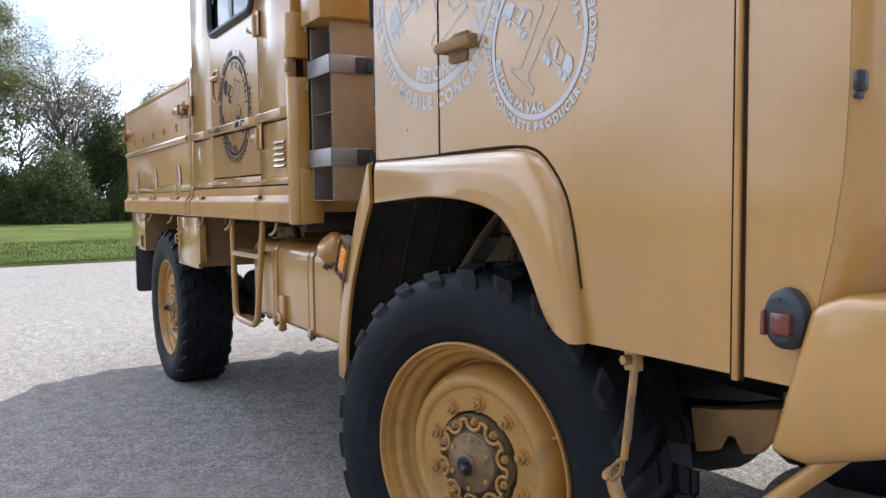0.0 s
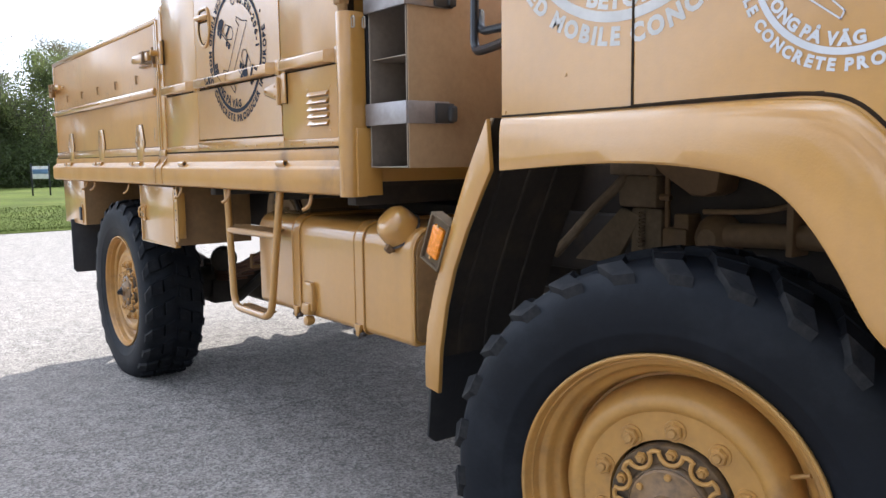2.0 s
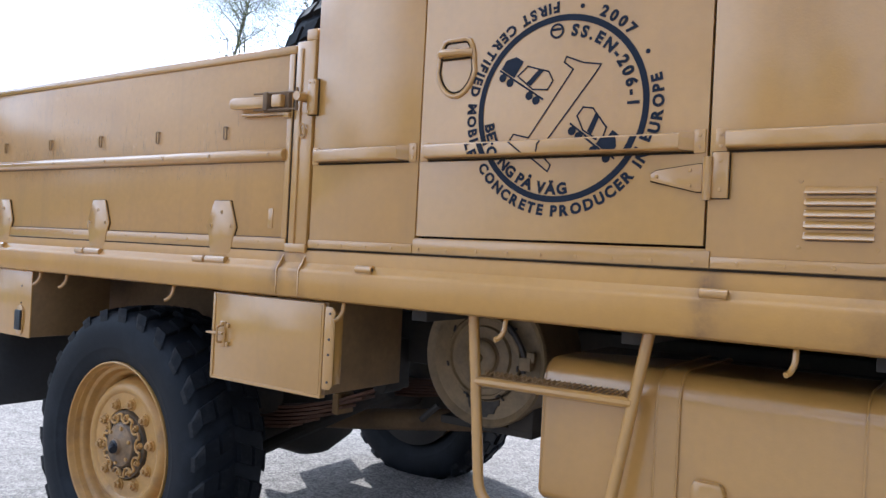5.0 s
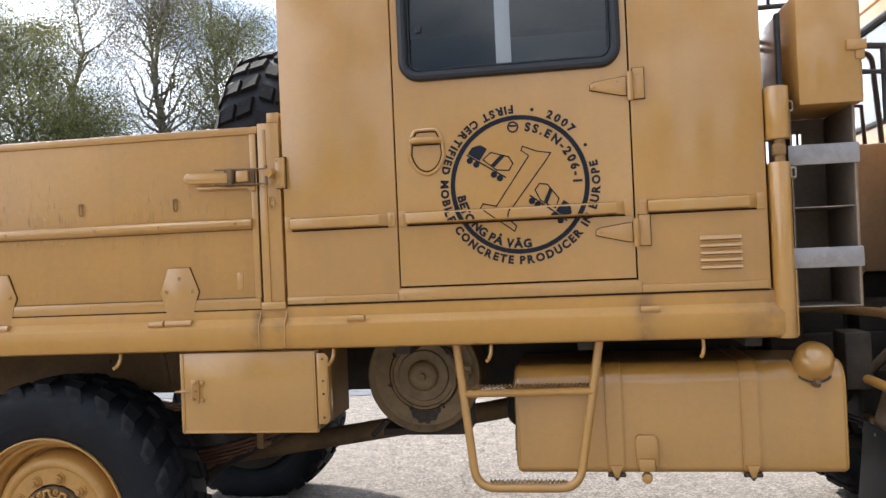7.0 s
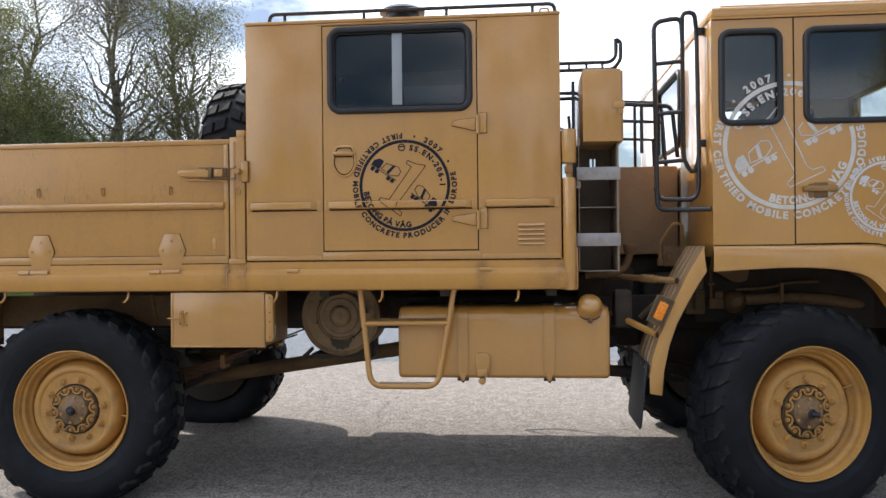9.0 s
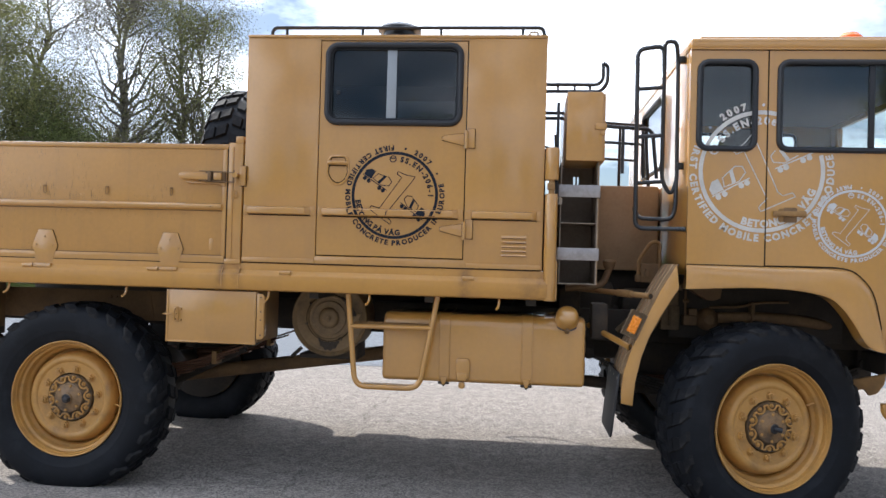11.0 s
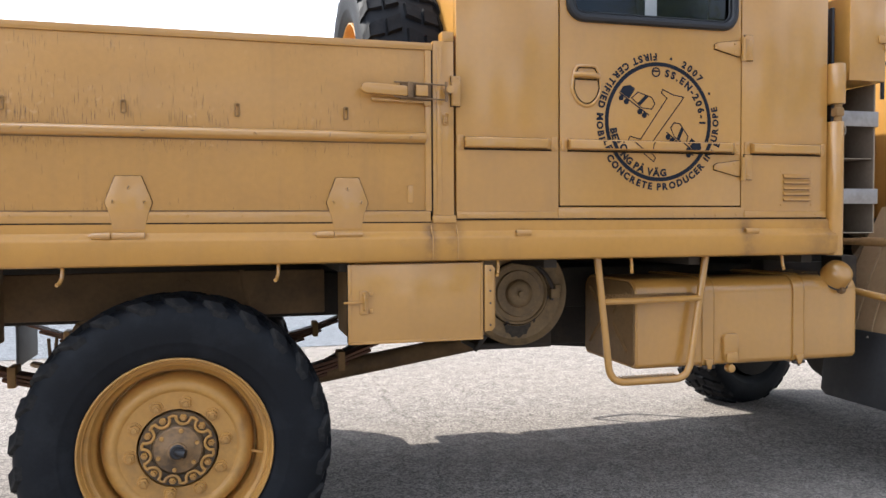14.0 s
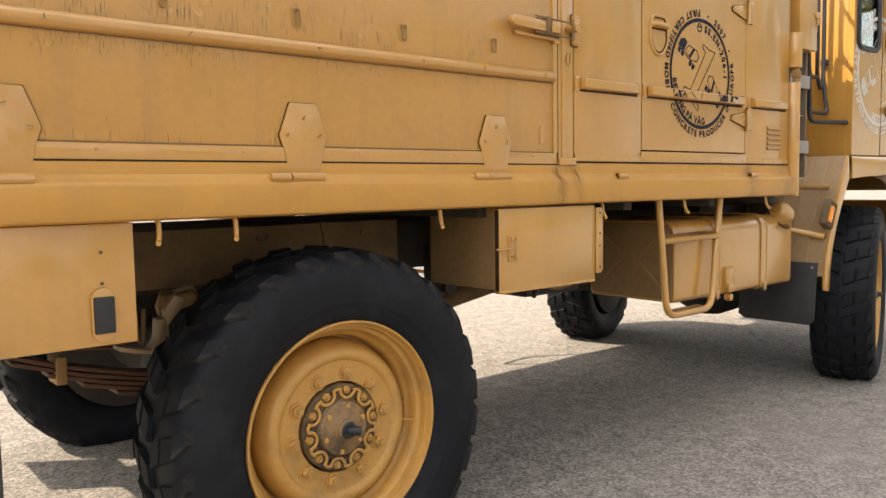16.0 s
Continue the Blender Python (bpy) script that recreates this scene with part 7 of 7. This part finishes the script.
part("rope_loop", tube(rounded([(4.840, 0.055, 0.752), (4.818, 0.040, 0.722), (4.828, 0.036, 0.698), (4.846, 0.05, 0.722)], 0.01, 4, True), 0.005, 8, True), M_DUSTY, cb)
# beacon and wiring
bc = part("beacon", moved(lathe([(0, -0.17), (0.05, -0.165), (0.075, -0.14), (0.085, -0.06), (0.09, -0.05)], 28), Matrix.Translation((4.78, 0.55, CT + 0.02)) @ pose(0, 0, 0, -90, 0, 0)), M_BEACON, roof, "orange rotating beacon on the cab roof")
part("beacon_base", moved(lathe([(0.088, -0.05), (0.092, -0.04), (0.092, 0.02)], 28), Matrix.Translation((4.78, 0.55, CT + 0.02)) @ pose(0, 0, 0, -90, 0, 0)), M_BLACK, bc)
part("radius_cable", tube(rounded([(5.25, 0.1, 1.01), (5.26, 0.1, 0.95), (5.31, 0.1, 0.955), (5.33, 0.1, 1.01)], 0.03), 0.006, 6), M_CHASSIS, truck)


# ---- printed seals ----
GLYPHS = {}


def glyph(c):
    """Vertices and faces of a letter of the built-in font, one unit cap height, with its advance."""
    if c not in GLYPHS:
        cu = bpy.data.curves.new("letter", 'FONT')
        cu.body, cu.size, cu.offset, cu.resolution_u = c, 1.0, 0.052, 3
        ob = new("letter", cu)
        me = bpy.data.meshes.new_from_object(ob)
        vs = [(v.co.x, v.co.y) for v in me.vertices]
        fs = [tuple(p.vertices) for p in me.polygons]
        bpy.data.objects.remove(ob)
        bpy.data.curves.remove(cu)
        bpy.data.meshes.remove(me)
        w = max([v[0] for v in vs], default=0.3)
        GLYPHS[c] = (vs, fs, (w if vs else 0.28) + 0.13)
    return GLYPHS[c]


def ring_text(out, text, radius, a0, a1, size, inward):
    """Text on a circle between two angles. inward: letter tops point to the centre and it runs anticlockwise."""
    cap = size / 0.70
    adv = [glyph(c)[2] * cap for c in text]
    total = sum(adv)
    span = abs(a1 - a0) * math.pi / 180 * radius
    gap = (span - total) / max(1, len(text) - 1)
    pos = 0
    sgn = 1 if a1 > a0 else -1
    for c, w in zip(text, adv):
        vs, fs, _ = glyph(c)
        mid = radians(a0) + sgn * (pos + w / 2) / radius
        pts = []
        for x, y in vs:
            dx, dy = (x * cap - w / 2), y * cap - size / 2
            if inward:
                r, a = radius - dy, mid + dx / radius
            else:
                r, a = radius + dy, mid - dx / radius
            pts.append((r * math.cos(a), r * math.sin(a)))
        out.append((pts, fs))
        pos += w + gap


def stroke(out, pts, w, closed=True):
    n = len(pts)
    for i in range(n if closed else n - 1):
        (x0, y0), (x1, y1) = pts[i], pts[(i + 1) % n]
        d = math.hypot(x1 - x0, y1 - y0) or 1
        nx, ny = -(y1 - y0) / d * w / 2, (x1 - x0) / d * w / 2
        ex, ey = (x1 - x0) / d * w * 0.4, (y1 - y0) / d * w * 0.4
        out.append(([(x0 + nx - ex, y0 + ny - ey), (x0 - nx - ex, y0 - ny - ey), (x1 - nx + ex, y1 - ny + ey), (x1 + nx + ex, y1 + ny + ey)], [(0, 1, 2, 3)]))


def disc(out, x, y, r, n=14, r_in=0.0):
    if r_in:
        p = [(x + q * math.cos(2 * math.pi * k / n), y + q * math.sin(2 * math.pi * k / n)) for q in (r_in, r) for k in range(n)]
        out.append((p, [(k, (k + 1) % n, n + (k + 1) % n, n + k) for k in range(n)]))
    else:
        out.append(([(x + r * math.cos(2 * math.pi * k / n), y + r * math.sin(2 * math.pi * k / n)) for k in range(n)], [tuple(range(n))]))


def seal_shapes():
    """The seal about its centre, ring radius 1."""
    o = []
    disc(o, 0, 0, 1.025, 96, 0.955)
    ring_text(o, "FIRST CERTIFIED MOBILE CONCRETE PRODUCER IN EUROPE", 1.115, 92, 376, 0.112, True)
    ring_text(o, "2007", 1.115, 66, 41, 0.112, False)
    for a in (78, 28):
        disc(o, 1.115 * math.cos(radians(a)), 1.115 * math.sin(radians(a)), 0.026)
    ring_text(o, "SS.EN-206-1", 0.855, 82, -2, 0.12, False)
    disc(o, 0.855 * math.cos(radians(94)), 0.855 * math.sin(radians(94)), 0.085, 20, 0.06)
    stroke(o, [(-0.105, 0.87), (-0.02, 0.87)], 0.03, False)
    ring_text(o, "BETONG P\u00c5 V\u00c4G", 0.875, 188, 281, 0.118, True)

    def g(*pts):
        return [((x - 345) / 236.0, (290 - y) / 236.0) for x, y in pts]
    stroke(o, g((362, 158), (410, 178), (458, 186), (444, 207), (305, 385), (302, 408), (330, 435), (322, 452), (206, 366), (216, 351), (262, 362), (382, 192), (356, 172)), 0.017)

    def mixer(m):
        def t(*pts):
            return [(m[0] + m[2] * x - m[3] * y, m[1] + m[3] * x + m[2] * y) for x, y in pts]
        o.append((t((-0.42, 0.02), (-0.42, 0.14), (-0.32, 0.24), (-0.20, 0.24), (-0.20, 0.02)), [(0, 1, 2, 3, 4)]))
        stroke(o, t((-0.17, 0.06), (-0.12, 0.22), (0.16, 0.30), (0.27, 0.24), (0.27, 0.12), (0.10, 0.03)), 0.018)
        o.append((t((-0.02, 0.05), (0.05, 0.05), (0.10, 0.28), (0.03, 0.26)), [(0, 1, 2, 3)]))
        stroke(o, t((-0.42, 0.0), (0.28, 0.0)), 0.022, False)
        for x in (-0.34, -0.22, 0.10, 0.21):
            (px, py), = t((x, -0.055))
            disc(o, px, py, 0.048, 14)
    mixer((-0.42, 0.26, 0.95 * math.cos(radians(-33)), 0.95 * math.sin(radians(-33))))
    c, s = 0.92 * math.cos(radians(-37)), 0.92 * math.sin(radians(-37))
    keep = len(o)
    mixer((0.0, 0.0, c, s))
    for i in range(keep, len(o)):
        pts, fs = o[i]
        # mirrored truck, driving the other way
        k2, k3 = math.cos(radians(-37)), math.sin(radians(-37))
        new_pts = []
        for x, y in pts:
            u, v = x * k2 + y * k3, -x * k3 + y * k2
            u = -u
            new_pts.append((0.36 + u * k2 - v * k3, -0.33 + u * k3 + v * k2))
        o[i] = (new_pts, fs)
    return o


SEAL = seal_shapes()


def seal(name, cx, cz, ring, turn, mat, parent, label, y=-0.0015, steps=(), clear=None):
    """A printed seal on a side wall; steps: (z0, z1, y) bands that stand proud, such as a rail."""
    bm = bmesh.new()
    c, s = math.cos(radians(turn)), math.sin(radians(turn))
    for pts, fs in SEAL:
        vs = [bm.verts.new((cx + ring * (px * c - py * s), y, cz + ring * (px * s + py * c))) for px, py in pts]
        for f in fs:
            if len(set(f)) > 2:
                bm.faces.new([vs[i] for i in f])
    for z0, z1, yy in steps:
        for z in (z0, z1):
            bmesh.ops.bisect_plane(bm, geom=bm.verts[:] + bm.edges[:] + bm.faces[:], plane_co=(0, 0, z), plane_no=(0, 0, 1))
        band = [f for f in bm.faces if z0 < f.calc_center_median().z < z1]
        res = bmesh.ops.split(bm, geom=band)
        for v in {v for f in res["geom"] if isinstance(f, bmesh.types.BMFace) for v in f.verts}:
            v.co.y = yy
    if clear:
        x0, x1, z0 = clear
        bmesh.ops.delete(bm, geom=[f for f in bm.faces if x0 < f.calc_center_median().x < x1 and f.calc_center_median().z > z0], context='FACES')
    for f in bm.faces:
        if f.normal.y > 0:
            f.normal_flip()
    me = bpy.data.meshes.new(name)
    bm.to_mesh(me)
    bm.free()
    me.materials.append(mat)
    return part(name, me, None, parent, label)


seal("printed_seal", 2.012, 1.829, 0.252, 0, M_DARKMARK, door, "dark printed round seal with ring text and a figure one", steps=((1.7065, 1.7375, -0.0355),))
seal("printed_seal", 4.103, 2.008, 0.338, 61.5, M_FADEDMARK, cab, "large white printed round seal, turned, partly over the glass", y=-0.0010, clear=(4.175, 5.2, 2.112))
seal("printed_seal", 4.602, 1.724, 0.1845, 0, M_WHITEMARK, cab, "small white printed round seal on the cab door", y=-0.0020)


# ---- trees ----
def leaf_cloud(rng, pts, size, count, spread, droop):
    """Small leaves round twig points, as loose quads."""
    idx = rng.integers(0, len(pts), count)
    c = pts[idx] + rng.normal(0, 1, (count, 3)) * spread
    c[:, 2] -= np.abs(rng.normal(0, 1, count)) * droop
    u = rng.normal(0, 1, (count, 3))
    u /= np.linalg.norm(u, axis=1, keepdims=True)
    v = np.cross(u, rng.normal(0, 1, (count, 3)))
    v /= np.linalg.norm(v, axis=1, keepdims=True)
    s = size * rng.uniform(0.5, 1.3, (count, 1))
    q = np.empty((count, 4, 3))
    q[:, 0], q[:, 1], q[:, 2], q[:, 3] = c - u * s, c - v * s * 0.55, c + u * s, c + v * s * 0.55
    return q.reshape(-1, 3), np.arange(count * 4).reshape(-1, 4)


def tree(x, y, h, seed, bark, leaf, leaves, label, lean=0.0, spread=0.22, size=0.06, low=0.18, droop=0.25, limbs=26, rise=(0.35, 1.1), name="tree", stems=1, leaf_spread=0.28, z0=0.05):
    rng = np.random.default_rng(seed)
    t = thing(name, (x, y, z0), label, "tree", "trees round the yard")
    verts, faces, tips = [], [], []

    def limb(p0, p1, r0, r1, sag, n=6, sides=6):
        pts = []
        for i in range(n + 1):
            u = i / n
            p = p0 * (1 - u) + p1 * u + np.array([0, 0, 1]) * sag * 4 * u * (1 - u) + rng.normal(0, 1, 3) * np.linalg.norm(p1 - p0) * (0.045 if sides < 8 else 0.014) * (0 < i < n)
            pts.append(p)
        base = len(verts)
        for i, p in enumerate(pts):
            d = pts[min(i + 1, n)] - pts[max(i - 1, 0)]
            d = d / np.linalg.norm(d)
            a = np.cross(d, [0.3, 0.8, 0.5])
            a /= np.linalg.norm(a)
            b = np.cross(d, a)
            r = r0 + (r1 - r0) * i / n
            for k in range(sides):
                w = 2 * math.pi * k / sides
                verts.append(tuple(p + (a * math.cos(w) + b * math.sin(w)) * r))
        for i in range(n):
            for k in range(sides):
                j = (k + 1) % sides
                faces.append((base + i * sides + k, base + i * sides + j, base + (i + 1) * sides + j, base + (i + 1) * sides + k))
        return pts
    for s in range(stems):
        foot = np.array([x, y, z0]) + (rng.normal(0, 0.35, 3) * [1, 1, 0] if stems > 1 else 0)
        hh = h * (1 if s == 0 else rng.uniform(0.7, 0.95))
        top = foot + np.array([rng.normal(0, 0.04) * hh + lean * hh, rng.normal(0, 0.04) * hh, hh])
        r = 0.011 * hh + 0.02
        trunk = limb(foot, top, r, 0.012, 0.0, 12, 8)
        for i in range(limbs // stems):
            u = low + (0.97 - low) * rng.random() ** 0.9
            k = u * 12
            p = trunk[int(k)] * (1 - k % 1) + trunk[min(int(k) + 1, 12)] * (k % 1)
            a = rng.uniform(0, 2 * math.pi)
            ln = hh * spread * (1.15 - u * (0.7 if rise[1] > 1.2 else 1.0)) * rng.uniform(0.45, 1.35) + 0.25
            e = p + np.array([math.cos(a) * ln, math.sin(a) * ln, ln * rng.uniform(*rise)])
            b = limb(p, e, 0.006 * hh * (1.1 - u) + 0.008, 0.006, ln * 0.06, 5, 5)
            for j in range(4):
                q = b[2 + j % 4]
                a2 = a + rng.normal(0, 0.9)
                l2 = ln * rng.uniform(0.25, 0.5)
                e2 = q + np.array([math.cos(a2) * l2, math.sin(a2) * l2, l2 * rng.uniform(-0.3, 0.8)])
                b2 = limb(q, e2, 0.008, 0.004, -l2 * 0.05, 3, 4)
                tips.extend(b2[1:])
                for m in range(3):
                    a3 = a2 + rng.normal(0, 1.2)
                    l3 = l2 * rng.uniform(0.4, 0.8)
                    e3 = e2 + np.array([math.cos(a3) * l3, math.sin(a3) * l3, -l3 * rng.uniform(0.1, 1.0) * (droop * 3)])
                    b3 = limb(b2[1 + m % 3], e3, 0.005, 0.003, 0.0, 3, 3)
                    tips.extend(b3[1:])
    me = bpy.data.meshes.new("trunk")
    me.from_pydata(verts, [], faces)
    me.shade_smooth()
    me.materials.append(bark)
    part("trunk", me, None, t, "trunk with limbs and twigs")
    if leaves:
        v, f = leaf_cloud(rng, np.array(tips), size, leaves, leaf_spread, droop)
        v[:, 2] = np.maximum(v[:, 2], z0 + 0.1)
        me = bpy.data.meshes.new("crown")
        me.from_pydata(v.tolist(), [], f.tolist())
        me.materials.append(leaf)
        part("crown", me, None, t, "loose crown of small leaves")
    return t


BIRCH = "tall birch with sparse fresh spring leaves"
GREEN = "broad tree with light green young leaves"
BARE = "slender nearly bare tree with budding twigs"
for i, (x, y, h, kind) in enumerate([
        (-15.6, 30, 18.5, "b"), (-13.4, 31, 16.5, "b"), (-12.2, 30, 12.5, "b"), (-17.5, 33, 16.0, "b"), (-10.6, 32, 8.6, "n"), (-8.9, 33, 7.2, "n"), (-6.8, 36, 7.0, "n"), (-11.6, 29, 8.0, "n"),
        (-21.0, 28, 13.0, "g"), (-24.5, 30, 14.0, "g"), (-18.8, 27, 9.0, "g"), (-16.2, 27, 6.6, "g"), (-22.0, 33, 17.0, "b"), (-29.5, 30, 17.5, "b"), (-33.5, 29, 18.5, "b"), (-27.0, 27, 9.0, "g"), (-13.8, 28, 5.5, "n")]):
    if kind == "b":
        tree(x, y, h, 11 + i, M_BIRCH, M_LEAF_A if i % 3 else M_LEAF_C, 42000, BIRCH, spread=0.155, size=0.036, droop=0.75, limbs=60, leaf_spread=0.30, rise=(0.6, 1.5))
    elif kind == "g":
        tree(x, y, h, 11 + i, M_BARK, M_LEAF_B if i % 2 else M_LEAF_A, 80000, GREEN, spread=0.36, size=0.044, droop=0.2, limbs=48, stems=2, low=0.1, leaf_spread=0.42)
    else:
        tree(x, y, h, 11 + i, M_BARK, M_LEAF_C, 12000, BARE, spread=0.2, size=0.028, droop=0.2, limbs=40, leaf_spread=0.22)
for i, (x, y, h, kind) in enumerate([
        (-46, 3.6, 8.6, "f"), (-47, 6.4, 8.0, "n"), (-44, 8.0, 7.0, "g"), (-45, -0.2, 12.5, "b"), (-48, 1.2, 8.8, "n"), (-43, -2.6, 15.0, "b"), (-50, 10.5, 9.0, "n"), (-52, 14.0, 9.0, "g"), (-49, -8.0, 11.0, "g"), (-55, 5.0, 9.0, "n"), (-54, 18.0, 9.5, "g")]):
    tree(x, y, h, 61 + i, M_BIRCH if kind == "b" else M_BARK, {"b": M_LEAF_A, "g": M_LEAF_B, "n": M_LEAF_C, "f": M_LEAF_C}[kind], {"b": 42000, "g": 40000, "n": 18000, "f": 12000}[kind], {"b": BIRCH, "g": GREEN, "n": BARE, "f": "broad bare tree with a fan of fine upright twigs"}[kind],
         spread={"b": 0.22, "f": 0.42}.get(kind, 0.34), size=0.048, droop=0.15 if kind != "f" else 0.0, limbs=56 if kind != "f" else 90, leaf_spread=0.28, rise=(0.9, 1.7) if kind == "f" else (0.35, 1.1), low=0.22 if kind == "f" else 0.16)


# unseen trees, added to darken the reflections in the truck's side
for i, (x, y, h, kind) in enumerate([(-41, -7, 9, "b"), (-38, -11, 8, "g"), (-38, -16, 8, "b"), (-44, -12, 9, "g"), (-46, -4, 11, "g"), (-41, -9.5, 8, "g"), (-43, -15, 8.5, "g"), (-40, -4.5, 9, "g")]):
    tree(x, y, h, 131 + i, M_BIRCH if kind == "b" else M_BARK, M_LEAF_A if kind == "b" else M_LEAF_B, 16000, BIRCH if kind == "b" else GREEN, spread=0.24 if kind == "b" else 0.36, size=0.13, droop=0.2, limbs=40, low=0.1, leaf_spread=0.5, z0=0.05)

# unseen trees, added so the cab's side mirrors less bright sky
for i, (x, y, h) in enumerate([(27, -27, 13), (33, -23, 14), (38, -17, 13), (42, -10, 14), (36, -29, 15), (45, -20, 15), (46, -3, 13), (22, -32, 12)]):
    tree(x, y, h, 161 + i, M_BARK, M_LEAF_B, 8000, GREEN, spread=0.36, size=0.14, droop=0.2, limbs=40, low=0.1, leaf_spread=0.5, z0=0.0)

# one tree mirrored in the hut window; three unseen ones dim the low light
for i, (x, y, h) in enumerate([(-9, -30, 6), (0.5, -32, 7.5), (9, -30, 6), (18, -31, 6.5)]):
    tree(x, y, h, 91 + i, M_BARK, M_LEAF_B, 9000, GREEN, spread=0.38, size=0.12, droop=0.2, limbs=40, stems=2, low=0.08, leaf_spread=0.5, z0=0.0)


def bush(x, y, h, w, seed, leaf, label, count):
    rng = np.random.default_rng(seed)
    t = thing("bush", (x, y, 0.08), label, "bush", "bushes beyond the lawn")
    n = 420
    d = rng.normal(0, 1, (n, 3))
    d /= np.linalg.norm(d, axis=1, keepdims=True)
    d[:, 2] = np.abs(d[:, 2])
    r = 0.62 + 0.38 * rng.random((n, 1))
    lump = np.array([1 + 0.28 * noise.noise(Vector(v) * 2.3 + Vector((seed, 0, 0))) for v in d])[:, None]
    p = np.array([x, y, 0.1]) + d * r * lump * np.array([w, w, h])
    v, f = leaf_cloud(rng, p, 0.065, int(count * 2), 0.26, 0.05)
    v[:, 2] = np.maximum(v[:, 2], 0.1)
    me = bpy.data.meshes.new("crown")
    me.from_pydata(v.tolist(), [], f.tolist())
    me.materials.append(leaf)
    part("crown", me, None, t, "dense small leaves")
    bm = bmesh.new()
    for k in range(14):
        join(bm, tube([(x, y, 0.05), tuple(p[k * 7] * 0.5 + np.array([x, y, 0.6]) * 0.5), tuple(p[k * 7])], 0.04, 5, r_end=0.01))
    part("stem", bm, M_BARK, t, "thin branching stems")


bush(-41.0, 2.4, 3.6, 2.4, 5, M_LEAF_D, "dense rounded dark green bush on the lawn", 22000)
bush(-42.5, 7.5, 2.6, 2.2, 6, M_LEAF_D, "dense rounded dark green bush on the lawn", 12000)
bush(-43.0, -2.2, 2.0, 2.2, 7, M_LEAF_B, "loose green bush on the lawn", 10000)
bush(-45.5, 5.9, 6.2, 2.0, 8, M_LEAF_D, "tall dark evergreen bush behind the lawn", 26000)
bush(-46.5, 0.2, 3.2, 2.6, 9, M_LEAF_D, "dense rounded dark green bush on the lawn", 16000)
bush(-48.0, 9.5, 4.6, 3.0, 10, M_LEAF_D, "dense rounded dark green bush on the lawn", 20000)

# notice board on the lawn
nb = thing("notice_board", (-29.5, 5.25, 0.1), "small white notice board on two posts on the lawn", "sign")
part("board", bx(-29.53, -29.50, 4.90, 5.60, 0.75, 1.25, 0.01), M_CANVAS, nb)
part("board_band", bx(-29.499, -29.49, 4.97, 5.53, 0.95, 1.13, 0.002), material("blue_sign_band", (0.10, 0.17, 0.28), 0.5, vary=0.2, scale=5), nb, "blue printed band")
for y in (4.93, 5.57):
    part("post", bx(-29.54, -29.49, y - 0.03, y + 0.03, 0.05, 1.35, 0.006), M_BLACK, nb)
